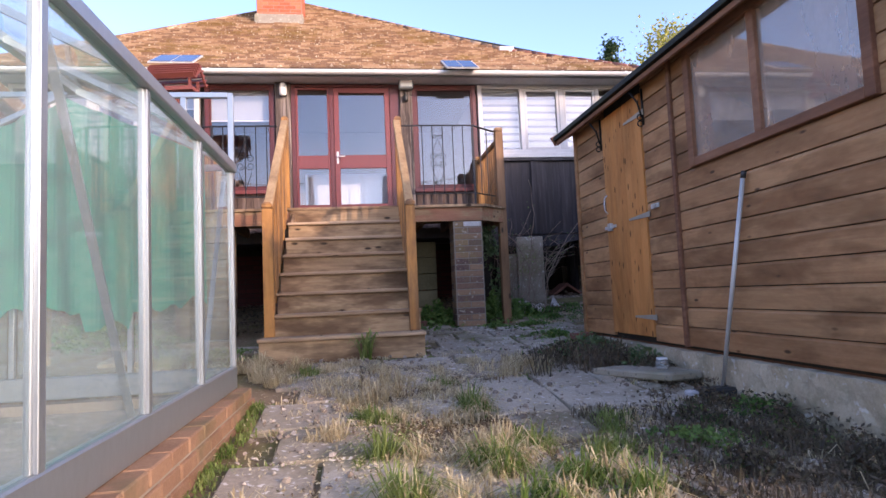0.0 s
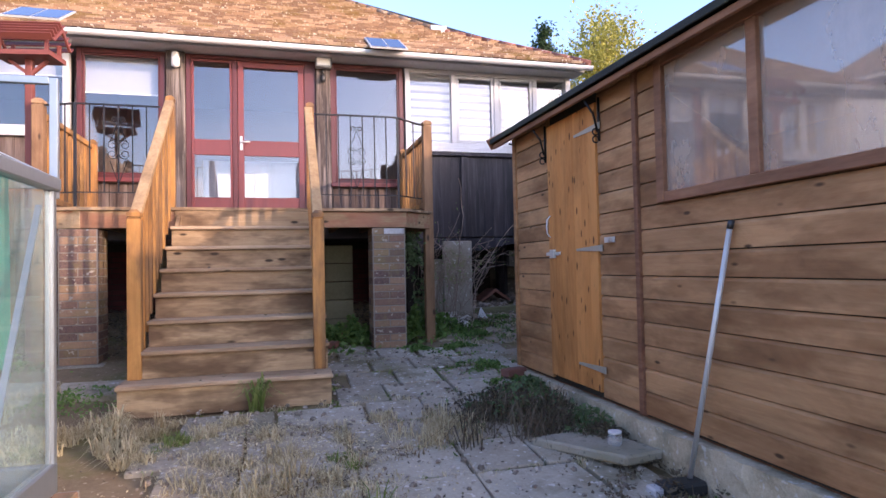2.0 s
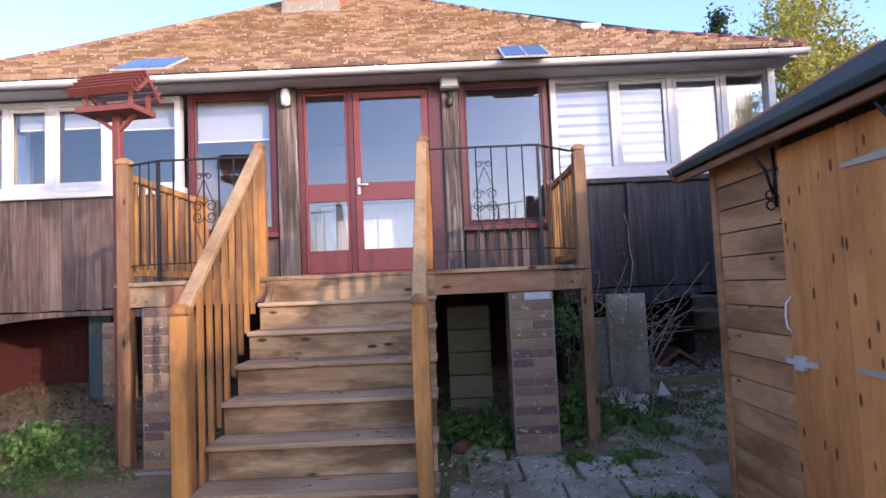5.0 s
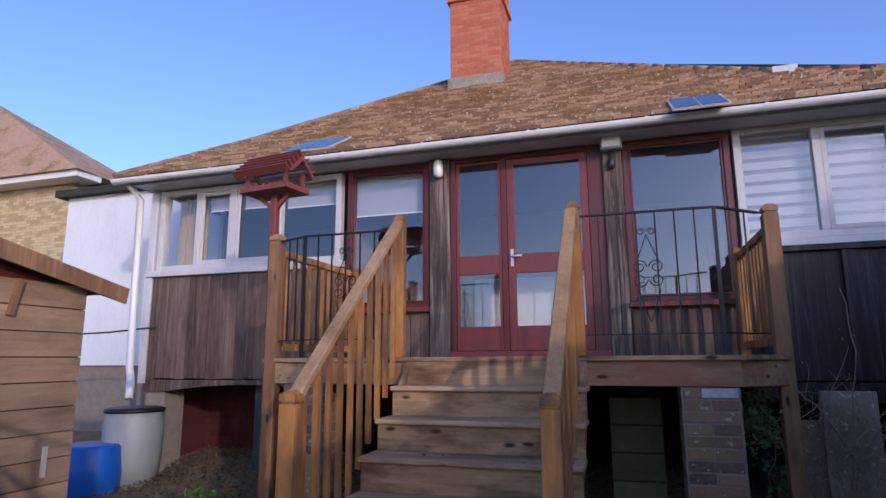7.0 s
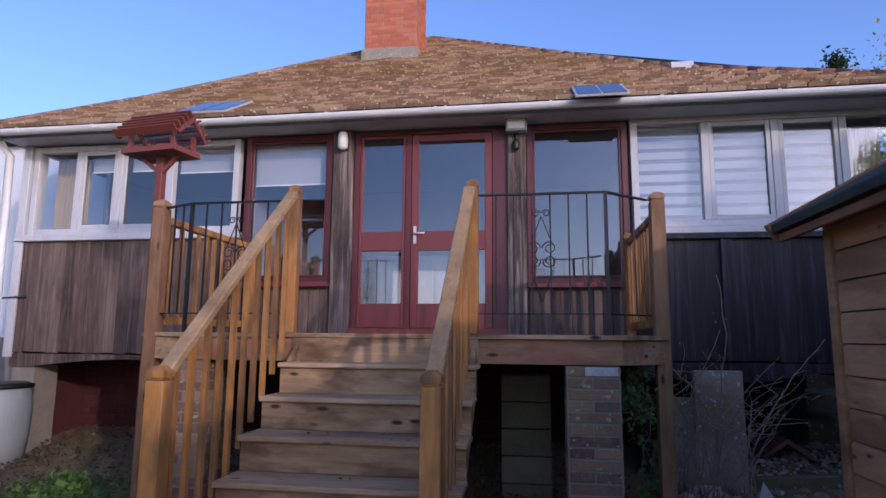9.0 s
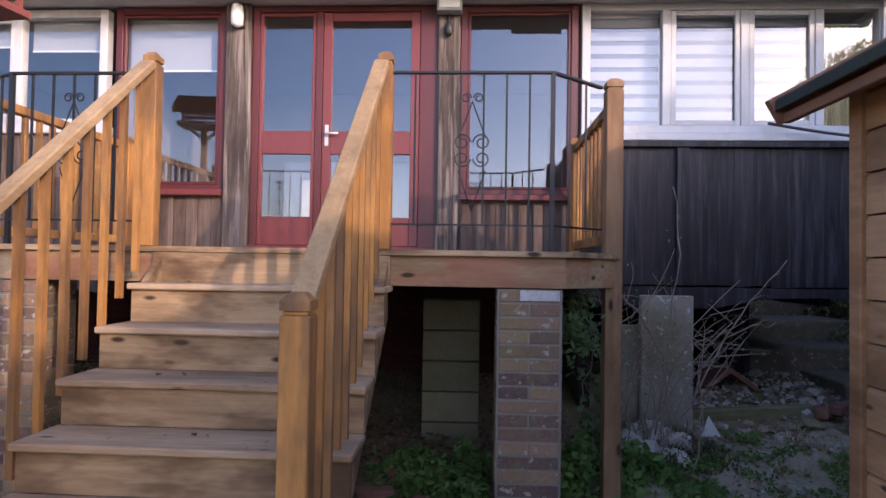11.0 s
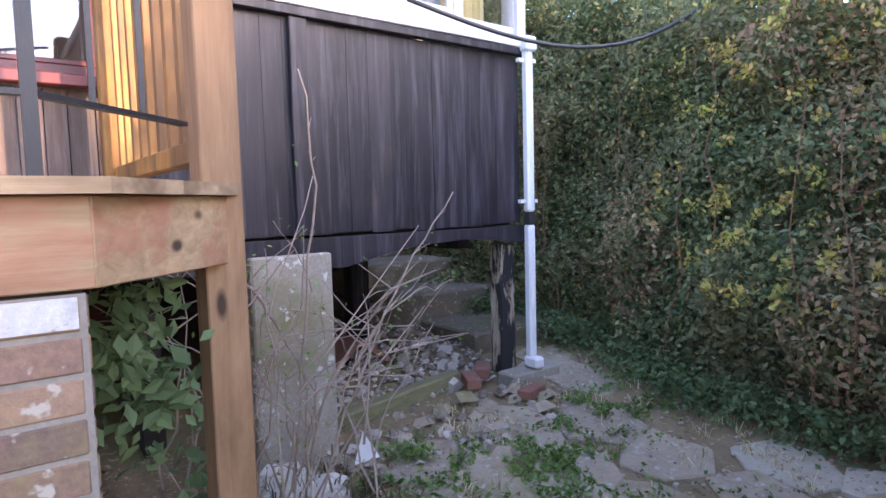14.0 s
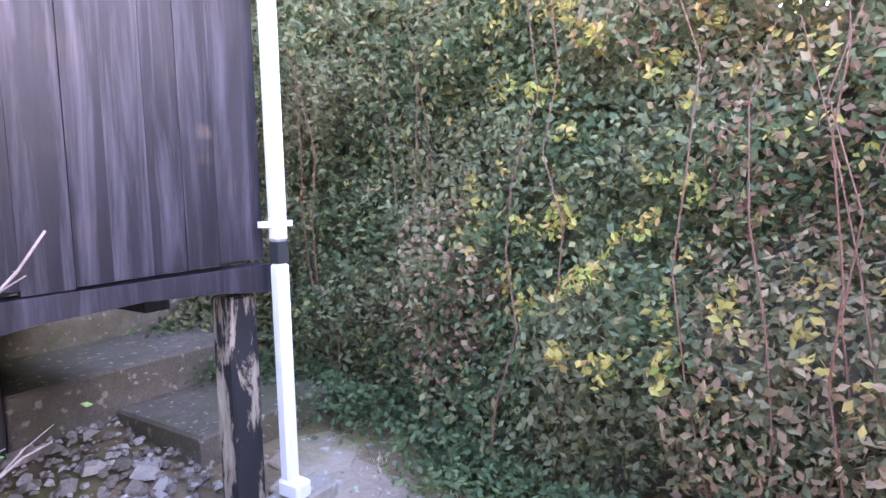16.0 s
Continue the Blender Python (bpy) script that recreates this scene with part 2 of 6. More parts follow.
rail_wood = wood("rail_timber", [(0.22, 0.10, 0.03), (0.39, 0.18, 0.05), (0.5, 0.26, 0.085)], "z", knots=False, stain=(0.12, 0.07, 0.04), blotch=0.75, rough=0.6, edge=((0.46, (0, 0, 0)), (0.53, (0.6, 0.6, 0.6)), (0.62, (1, 1, 1))))
top_wood = wood("weathered_handrail", [(0.2, 0.11, 0.05), (0.38, 0.24, 0.11), (0.5, 0.35, 0.19)], "y", knots=False)
post_wood = wood("post_timber", [(0.16, 0.085, 0.045), (0.29, 0.165, 0.085), (0.4, 0.25, 0.135)], "z", knots=True)
shed_wood = wood("shed_cladding", [(0.32, 0.155, 0.068), (0.43, 0.228, 0.106), (0.52, 0.315, 0.155)], "y", stain=(0.2, 0.092, 0.038), blotch=0.75, knot=(3.6, 0.05, 0.1), edge=((0.46, (0, 0, 0)), (0.53, (0.6, 0.6, 0.6)), (0.62, (1, 1, 1))))
shed_door_wood = wood("shed_door_pine", [(0.46, 0.175, 0.05), (0.57, 0.24, 0.07), (0.65, 0.3, 0.1)], "z", stain=(0.34, 0.12, 0.03), blotch=0.35, knot=(7.0, 0.12, 0.19))
shed_trim_wood = wood("shed_trim", [(0.14, 0.06, 0.035), (0.28, 0.13, 0.07), (0.38, 0.2, 0.12)], "y", knots=False)
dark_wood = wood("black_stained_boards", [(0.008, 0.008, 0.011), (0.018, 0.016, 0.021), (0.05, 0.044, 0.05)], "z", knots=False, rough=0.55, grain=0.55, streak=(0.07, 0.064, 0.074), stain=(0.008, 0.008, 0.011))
brown_boards = wood("faded_brown_boards", [(0.05, 0.032, 0.027), (0.12, 0.08, 0.064), (0.23, 0.17, 0.135)], "z", knots=False, streak=(0.2, 0.15, 0.12), stain=(0.02, 0.014, 0.012))
pillar_wood = wood("weathered_pillar", [(0.04, 0.03, 0.026), (0.12, 0.09, 0.075), (0.26, 0.2, 0.17)], "z", knots=False, streak=(0.34, 0.28, 0.24), stain=(0.02, 0.016, 0.015), blotch=0.7)
white_paint = paint("white_gloss_paint", (0.52, 0.52, 0.53), (0.27, 0.24, 0.2), 0.75)
red_paint = paint("dark_red_paint", (0.17, 0.034, 0.03), (0.10, 0.025, 0.02), 0.7, 0.4)
red_old = paint("old_red_stain", (0.2, 0.05, 0.035), (0.09, 0.025, 0.02), 0.6, 0.6)
red_dark = paint("maroon_paint", (0.10, 0.018, 0.016), (0.03, 0.012, 0.01), 0.6, 0.4)
upvc = paint("white_plastic", (0.7, 0.7, 0.69), (0.5, 0.48, 0.44), 0.25, 0.35, relief=0.03)
# Tan with the rooms' dimness put into it, so they read as unlit.
cream = paint("unlit_tan_plaster", (0.2, 0.17, 0.16), (0.14, 0.12, 0.11), 0.4, 0.8)
blind_mat = paint("blind_fabric", (0.33, 0.35, 0.38), (0.28, 0.29, 0.32), 0.2, 0.9, relief=0.05)
floor_mat = paint("dark_carpet", (0.12, 0.09, 0.07), (0.08, 0.06, 0.05), 0.4, 0.95)
alu = paint("weathered_aluminium", (0.36, 0.4, 0.42), (0.33, 0.36, 0.37), 0.5, 0.38, 0.8, relief=0.1)
iron = paint("black_iron", (0.012, 0.012, 0.013), (0.06, 0.035, 0.025), 0.3, 0.45, 0.3, relief=0.2, scale=14)
old_steel = paint("dull_galvanised_steel", (0.4, 0.37, 0.3), (0.2, 0.14, 0.09), 0.6, 0.6, 0.2)
steel = paint("galvanised_steel", (0.6, 0.59, 0.56), (0.35, 0.3, 0.24), 0.5, 0.45, 0.3)
felt = mineral("roofing_felt", [(0.3, (0.018, 0.02, 0.018)), (0.7, (0.06, 0.065, 0.055))], 5, moss=(0.05, 0.06, 0.03))
tile_mat = mineral("clay_tile", [(0.25, (0.12, 0.062, 0.042)), (0.5, (0.31, 0.175, 0.1)), (0.75, (0.5, 0.345, 0.22))], 5, spots=(0.55, 0.47, 0.35), per=0.75, moss=(0.2, 0.125, 0.04))
brick_mat = mineral("weathered_brick", [(0.25, (0.085, 0.055, 0.06)), (0.5, (0.23, 0.13, 0.09)), (0.75, (0.4, 0.25, 0.15))], 5, per=0.85, spots=(0.4, 0.35, 0.28), moss=(0.24, 0.19, 0.08))
red_brick = mineral("red_brick", [(0.25, (0.32, 0.07, 0.035)), (0.5, (0.5, 0.13, 0.06)), (0.75, (0.6, 0.22, 0.12))], 9, per=0.5)
# Red painted brick, darkened to carry the shade under the house.
old_red = mineral("shaded_painted_red_brick", [(0.3, (0.045, 0.013, 0.014)), (0.7, (0.1, 0.028, 0.026))], 7, per=0.5)
yellow_brick = mineral("yellow_brick", [(0.25, (0.3, 0.2, 0.1)), (0.5, (0.52, 0.4, 0.22)), (0.75, (0.66, 0.55, 0.34))], 9, per=0.6)
mortar = mineral("mortar", [(0.3, (0.16, 0.135, 0.11)), (0.7, (0.31, 0.27, 0.22))], 8)
flag_mat = mineral("brown_flagstone", [(0.3, (0.2, 0.15, 0.11)), (0.5, (0.32, 0.25, 0.175)), (0.7, (0.44, 0.36, 0.26))], 4, moss=(0.19, 0.17, 0.06), spots=(0.4, 0.37, 0.32), per=0.3, relief=1.2)
step_mat = mineral("mossy_step_concrete", [(0.25, (0.07, 0.055, 0.04)), (0.5, (0.15, 0.12, 0.09)), (0.75, (0.26, 0.215, 0.165))], 7, moss=(0.1, 0.1, 0.045), spots=(0.3, 0.26, 0.2), relief=1.1)
pale_slab = mineral("pale_slab", [(0.3, (0.27, 0.23, 0.17)), (0.7, (0.47, 0.42, 0.33))], 8, moss=(0.28, 0.25, 0.17), spots=(0.2, 0.18, 0.13), relief=1.0)
plinth_mat = mineral("rough_cast_concrete", [(0.3, (0.31, 0.24, 0.155)), (0.5, (0.56, 0.465, 0.32)), (0.7, (0.72, 0.63, 0.47))], 5, moss=(0.16, 0.15, 0.09), spots=(0.62, 0.58, 0.5), relief=1.0)
peeled, ptn, ptb = material("peeled_black_post")
ptn.links.new(ramp(ptn, tex(ptn, place(ptn, (9, 9, 2)), 1.2, 6, 0.7, 0.5), [(0.5, (0.012, 0.012, 0.013)), (0.54, (0.26, 0.2, 0.14)), (0.7, (0.45, 0.38, 0.3))]), ptb.inputs["Base Color"])
ptb.inputs["Roughness"].default_value = 0.85
worn_white = mineral("worn_white_paint", [(0.3, (0.35, 0.33, 0.3)), (0.6, (0.7, 0.7, 0.68))], 14, spots=(0.25, 0.15, 0.1))
concrete = mineral("mossy_concrete", [(0.25, (0.16, 0.14, 0.105)), (0.5, (0.3, 0.265, 0.215)), (0.75, (0.46, 0.41, 0.34))], 7, moss=(0.2, 0.18, 0.09), spots=(0.5, 0.48, 0.42))
slab_mat = mineral("paving_slab", [(0.3, (0.21, 0.165, 0.115)), (0.5, (0.4, 0.34, 0.26)), (0.72, (0.56, 0.495, 0.39))], 5, per=0.5, moss=(0.2, 0.17, 0.1), spots=(0.62, 0.57, 0.5), relief=1.0)
soil = mineral("soil", [(0.25, (0.13, 0.088, 0.05)), (0.5, (0.22, 0.155, 0.085)), (0.75, (0.34, 0.25, 0.145))], 3, moss=(0.15, 0.14, 0.045), spots=(0.34, 0.27, 0.18), relief=1.2)
rubble_mat = mineral("rubble", [(0.25, (0.1, 0.07, 0.05)), (0.5, (0.24, 0.185, 0.14)), (0.8, (0.52, 0.46, 0.39))], 8, per=0.8)
block_mat = mineral("khaki_blocks", [(0.3, (0.13, 0.12, 0.07)), (0.7, (0.26, 0.24, 0.15))], 4)
# Near-black colour that stands for deep shade behind and under things.
void_mat = mineral("shade_dark_backing", [(0.3, (0.02, 0.015, 0.012)), (0.7, (0.05, 0.04, 0.03))], 4)
hedge_leaf = leafy("hedge_leaf", [(0.0, (0.07, 0.13, 0.06)), (0.5, (0.16, 0.23, 0.11)), (0.85, (0.3, 0.33, 0.17)), (0.97, (0.48, 0.42, 0.15)), (1.0, (0.5, 0.3, 0.16))], patch=(0.36, 0.3, 0.18), rough=0.6)
dry_hedge_leaf = leafy("dry_hedge_leaf", [(0.0, (0.2, 0.10, 0.07)), (0.5, (0.4, 0.22, 0.14)), (0.85, (0.5, 0.33, 0.2)), (1.0, (0.58, 0.45, 0.26))], rough=0.8)
yellow_hedge_leaf = leafy("yellow_hedge_leaf", [(0.0, (0.3, 0.38, 0.09)), (0.45, (0.6, 0.56, 0.14)), (1.0, (0.68, 0.42, 0.16))], rough=0.6)
tree_leaf = leafy("tree_leaf", [(0.0, (0.11, 0.13, 0.035)), (0.5, (0.26, 0.26, 0.06)), (1.0, (0.5, 0.44, 0.1))], scale=0.5)
conifer_leaf = leafy("conifer_leaf", [(0.0, (0.02, 0.05, 0.02)), (1.0, (0.06, 0.10, 0.04))])
weed_leaf = leafy("weed_leaf", [(0.0, (0.045, 0.11, 0.028)), (0.6, (0.11, 0.22, 0.055)), (1.0, (0.22, 0.34, 0.1))])
dead_leaf = leafy("dead_leaf", [(0.0, (0.04, 0.032, 0.022)), (0.5, (0.1, 0.08, 0.055)), (0.8, (0.16, 0.15, 0.08)), (1.0, (0.26, 0.2, 0.14))])
brown_leaf = leafy("fallen_brown_leaf", [(0.0, (0.07, 0.045, 0.03)), (0.5, (0.19, 0.12, 0.07)), (0.85, (0.32, 0.22, 0.13)), (1.0, (0.48, 0.38, 0.25))], rough=0.8)
straw = leafy("dry_grass", [(0.0, (0.34, 0.25, 0.13)), (0.5, (0.56, 0.46, 0.27)), (1.0, (0.72, 0.63, 0.42))])
green_blade = leafy("green_grass", [(0.0, (0.07, 0.13, 0.02)), (0.6, (0.15, 0.24, 0.05)), (1.0, (0.32, 0.36, 0.13))])
bark = mineral("bark", [(0.3, (0.07, 0.05, 0.035)), (0.7, (0.24, 0.18, 0.13))], 12)
twig_mat = mineral("pale_twig", [(0.3, (0.16, 0.11, 0.085)), (0.7, (0.40, 0.31, 0.25))], 12)
red_stem = mineral("dry_red_stem", [(0.3, (0.16, 0.06, 0.04)), (0.7, (0.34, 0.18, 0.12))], 12)
pane = glass("window_glass", ior=1.9)
gh_glass = glass("dusty_glass", (0.93, 0.98, 0.97), 1.45, 0.12, (0.5, 0.62, 0.62))
shed_glass = glass("grimy_glass", ior=1.85, haze=0.62, dust=(0.5, 0.37, 0.29))
net_mat = paint("green_shade_net", (0.025, 0.27, 0.2), (0.02, 0.17, 0.13), 0.5, 0.8, scale=2)
solar_mat = paint("solar_cell", (0.02, 0.03, 0.07), (0.05, 0.06, 0.09), 0.3, 0.12, relief=0.02)
blue_plastic = paint("blue_plastic", (0.01, 0.12, 0.5), (0.02, 0.06, 0.2), 0.3, 0.4, relief=0.05)
grey_plastic = paint("pale_plastic", (0.3, 0.33, 0.33), (0.16, 0.16, 0.14), 0.6, 0.5)
lamp_glass = paint("frosted_lamp_glass", (0.8, 0.8, 0.76), (0.6, 0.6, 0.55), 0.2, 0.2)
render_white = paint("white_render", (0.7, 0.72, 0.75), (0.4, 0.4, 0.4), 0.4, 0.7, relief=0.3)
nt_ = net_mat.node_tree
tl_ = nt_.nodes.new("ShaderNodeBsdfTranslucent")
tl_.inputs["Color"].default_value = (0.02, 0.33, 0.24, 1)
mx_ = node(nt_, "ShaderNodeMixShader", Fac=0.5)
nt_.links.new(nt_.nodes["Principled BSDF"].outputs[0], mx_.inputs[1])
nt_.links.new(tl_.outputs[0], mx_.inputs[2])
nt_.links.new(mx_.outputs[0], nt_.nodes["Material Output"].inputs["Surface"])
hedge_core = mineral("hedge_inside", [(0.3, (0.08, 0.085, 0.06)), (0.5, (0.17, 0.15, 0.11)), (0.7, (0.28, 0.2, 0.15))], 9, relief=1.0)
weed_dark = leafy("ivy_leaf", [(0.0, (0.05, 0.1, 0.045)), (0.7, (0.12, 0.2, 0.09)), (1.0, (0.22, 0.3, 0.14))])
red_brick_dull = mineral("dull_red_brick", [(0.3, (0.14, 0.06, 0.045)), (0.7, (0.3, 0.14, 0.1))], 8)
shed_wood_y = wood("small_shed_boards", [(0.2, 0.135, 0.08), (0.32, 0.22, 0.135), (0.42, 0.3, 0.19)], "y", knots=False)
shed_wood_x = wood("small_shed_cladding", [(0.2, 0.135, 0.08), (0.32, 0.22, 0.135), (0.42, 0.3, 0.19)], "x", knots=False)
dark_grey = paint("dark_plastic", (0.03, 0.03, 0.03), (0.06, 0.06, 0.05), 0.3, 0.5)


# ---- ground ----
def build_ground():
    xs = [-300, -80, -30, -15] + [x * 0.5 for x in range(-20, 21)] + [15, 30, 80, 300]
    ys = [-300, -80, -30, -12] + [y * 0.5 for y in range(-12, 31)] + [20, 30, 80, 300]
    vs = [(x, y, ground_z(x, y) + (noise.noise((x * 0.9, y * 0.9, 0)) * 0.03 if abs(x) < 11 and -7 < y < 16 else 0)) for y in ys for x in xs]
    n = len(xs)
    fs = [(j * n + i, j * n + i + 1, (j + 1) * n + i + 1, (j + 1) * n + i) for j in range(len(ys) - 1) for i in range(n - 1)]
    g = new("ground", raw("ground", vs, fs, soil))
    tagged(g, "bare brown garden soil with moss and pale crumbs", "ground", kind="structure")


build_ground()

# ---- house ----
FY = 8.95
DECK = 2.58
house = thing("house", (0, FY, 1.28), "single-storey bungalow on piers with dark boarding and a tiled hipped roof", "house")


def window(name, x0, x1, z0, z1, mat, frame=0.05, y=FY, bars=(), rails=(), depth=0.07, label="", inner=None):
    """A framed window in the facade: frame with mullions, one pane an opening."""
    w_ = new(name)
    w_.parent = house
    w_.location = Vector(((x0 + x1) / 2, y, z0)) - origin(house)
    tagged(w_, label)
    cuts = [x0] + list(bars) + [x1]
    bm = B((x0, y - 0.02, z0, x0 + frame, y + depth, z1), (x1 - frame, y - 0.02, z0, x1, y + depth, z1),
           (x0 + frame, y - 0.018, z1 - frame, x1 - frame, y + depth, z1), (x0 + frame, y - 0.018, z0, x1 - frame, y + depth, z0 + frame))
    for b_ in bars:
        box(bm, b_ - frame / 2, y - 0.016, z0 + frame, b_ + frame / 2, y + depth, z1 - frame)
    part("frame", bm, mat, w_, bevel=0.004)
    for i in range(len(cuts) - 1):
        a = cuts[i] + (frame if i == 0 else frame / 2)
        b2 = cuts[i + 1] - (frame if i == len(cuts) - 2 else frame / 2)
        p = part("pane", B((a + 0.001, y + 0.02, z0 + frame + 0.001, b2 - 0.001, y + 0.026, z1 - frame - 0.001)), pane, w_)
        p.visible_shadow = False
        if inner and inner[i]:
            c = inner[i] if isinstance(inner[i], float) else 0.045
            sm = B((a + 0.002, y - 0.008, z0 + frame + 0.002, a + c, y + 0.018, z1 - frame - 0.002), (b2 - c, y - 0.008, z0 + frame + 0.002, b2 - 0.002, y + 0.018, z1 - frame - 0.002),
                   (a + c, y - 0.007, z1 - frame - c, b2 - c, y + 0.018, z1 - frame - 0.002), (a + c, y - 0.007, z0 + frame + 0.002, b2 - c, y + 0.018, z0 + frame + c))
            part("sash", sm, mat, w_, bevel=0.004)
    return w_


def boards(name, x0, x1, z0, z1, mat, y=FY, width=0.15, seed=1, label="", proud=0.012, gap=0.0025):
    """Upright cladding boards, each an object."""
    rnd = random.Random(seed)
    holder = new(name)
    holder.parent = house
    holder.location = Vector((x0, y, z0)) - origin(house)
    tagged(holder, label)
    x = x0
    while x < x1 - 0.02:
        w2 = min(width * rnd.uniform(0.8, 1.2), x1 - x)
        d = rnd.uniform(0.0, proud)
        part("board", B((x + gap, y - 0.012 - d, z0 + rnd.uniform(-0.012, 0.01), x + w2 - gap, y + 0.012, z1)), mat, holder)
        x += w2


window("window_1", -4.80, -2.25, 3.66, 4.70, white_paint, 0.07, bars=(-4.22, -3.70, -3.07), label="white painted casement window with roller blinds behind", inner=(None, True, True, None))
window("window_2", -2.17, -1.18, 3.10, 4.71, red_dark, 0.06, label="tall fixed window in a dark red frame", inner=(0.025,))
window("window_3", 0.86, 1.85, 3.08, 4.71, red_dark, 0.06, label="tall fixed window in a dark red frame", inner=(0.025,))
window("window_4", 1.88, 4.36, 3.62, 4.73, white_paint, 0.07, bars=(2.58, 3.22, 3.82), label="white painted casement window with striped blinds behind", inner=(None, True, True, None))
part("white_sill", B((1.87, FY - 0.08, 3.55, 4.46, FY + 0.06, 3.62)), white_paint, house, "flaking white painted window sill", bevel=0.006)
part("white_sill", B((-4.9, FY - 0.08, 3.59, -2.2, FY + 0.06, 3.66)), white_paint, house, "white painted window sill", bevel=0.006)
part("red_sill", B((-2.19, FY - 0.1, 3.06, -1.17, FY - 0.022, 3.11)), red_paint, house, "dark red sill", bevel=0.005)
part("red_sill", B((0.85, FY - 0.1, 3.04, 1.86, FY - 0.022, 3.09)), red_paint, house, "dark red sill", bevel=0.005)
boards("boarding_left", -4.85, -2.2, 2.36, 3.59, brown_boards, seed=2, width=0.14, label="faded brown upright boarding")
boards("boarding_right", 1.87, 4.33, 2.36, 3.50, dark_wood, y=FY - 0.002, seed=3, width=0.135, proud=0.004, gap=0.0009, label="black-stained upright boarding with worn streaks")
boards("boarding_low_left", -2.2, -1.18, 2.5, 3.06, brown_boards, seed=4, width=0.1, label="weathered boards below the window")
boards("boarding_low_right", 0.87, 1.86, 2.5, 3.04, brown_boards, seed=5, width=0.1, label="weathered boards below the window")
part("cover_batten", B((2.66, FY - 0.05, 2.36, 2.76, FY - 0.026, 3.5)), dark_wood, house, "black batten over the joint", bevel=0.004)
part("capping", B((1.87, FY - 0.07, 3.50, 4.4, FY - 0.016, 3.548)), dark_wood, house, "black horizontal capping", bevel=0.004)
bm = bmesh.new()
prism(bm, [(1.87, 2.345), (1.87, 2.2), (2.62, 2.18), (2.95, 2.17), (3.2, 2.225), (3.45, 2.262), (3.8, 2.275), (4.1, 2.255), (4.36, 2.225), (4.36, 2.345)], FY - 0.03, FY + 0.08)
part("bottom_beam", bm, dark_wood, house, "black timber bearer with an uneven hollowed underside")
bm = bmesh.new()
N = 14
arch = [(-4.6 + 2.4 * i / N, 2.2 + 0.09 * math.sin(math.pi * i / N)) for i in range(N + 1)]
prism(bm, [(-4.85, 2.34), (-4.85, 2.2)] + arch + [(-2.2, 2.34)], FY - 0.02, FY + 0.08)
part("bottom_beam", bm, brown_boards, house, "brown bearer with a shallow arched underside")
for x0, x1 in ((-1.165, -0.945), (0.665, 0.855)):
    part("pillar", B((x0, FY - 0.07, DECK, x1, FY + 0.05, 4.72)), pillar_wood, house, "weathered grey-black timber pillar with bare streaks", bevel=0.008)
part("fascia", B((-5.0, 8.64, 4.72, 4.48, FY + 0.02, 4.81)), white_paint, house, "weathered white soffit and fascia", bevel=0.004)
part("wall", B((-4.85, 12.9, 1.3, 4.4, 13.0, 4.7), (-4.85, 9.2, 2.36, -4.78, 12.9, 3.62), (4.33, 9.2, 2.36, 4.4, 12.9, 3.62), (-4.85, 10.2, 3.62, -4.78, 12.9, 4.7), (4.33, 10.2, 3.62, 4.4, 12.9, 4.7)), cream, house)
part("interior_partition", B((-4.78, 11.6, 2.6, 4.33, 11.7, 4.7), (-2.3, 9.3, 2.6, -2.22, 11.6, 4.7), (1.9, 9.3, 2.6, 1.98, 11.6, 4.7)), cream, house, "interior wall in tan darkened for an unlit room")
part("interior_floor", B((-4.78, FY + 0.09, 2.36, 4.33, 12.9, 2.6)), floor_mat, house)
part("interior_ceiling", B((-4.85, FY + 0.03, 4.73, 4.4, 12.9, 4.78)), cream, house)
for sx in (-4.83, 4.34):
    part("corner_post", B((sx, 9.02, 3.62, sx + 0.06, 9.1, 4.72), (sx, 9.6, 3.62, sx + 0.06, 9.68, 4.72), (sx, 10.14, 3.62, sx + 0.06, 10.2, 4.72), (sx, 9.1, 3.62, sx + 0.06, 9.6, 3.68), (sx, 9.1, 4.66, sx + 0.06, 9.6, 4.72)), white_paint, house, "white side window frame")
    p = part("side_pane", B((sx + 0.03, 9.1, 3.68, sx + 0.034, 9.6, 4.66), (sx + 0.03, 9.68, 3.68, sx + 0.034, 10.14, 4.66)), pane, house)
    p.visible_shadow = False
part("corner_board", B((4.30, FY - 0.05, 3.62, 4.38, FY + 0.06, 4.74)), white_paint, house, "white corner board", bevel=0.004)
part("corner_board", B((-4.92, FY - 0.05, 2.3, -4.82, FY + 0.06, 4.74)), white_paint, house, "white corner board", bevel=0.004)

# blinds and things seen through the glass
def zebra(x0, x1, z0, z1):
    t = thing("striped_blind", ((x0 + x1) / 2, FY + 0.12, z0), "white day and night blind with alternating solid and sheer stripes", "blind", "striped blinds in the white windows")
    z = z1
    part("headrail", B((x0, FY + 0.1, z1, x1, FY + 0.16, z1 + 0.05)), upvc, t)
    while z > z0 + 0.02:
        part("stripe", B((x0, FY + 0.12, z - 0.075, x1, FY + 0.124, z)), blind_mat, t)
        z -= 0.115
    part("backing", B((x0, FY + 0.135, z0, x1, FY + 0.138, z1)), sheer, t, "sheer grey backing")


sheer = paint("sheer_fabric", (0.12, 0.135, 0.17), (0.2, 0.22, 0.25), 0.2, 0.9)
for x0, x1 in ((1.95, 2.55), (2.62, 3.18), (3.26, 3.78)):
    zebra(x0, x1, 3.68, 4.64)


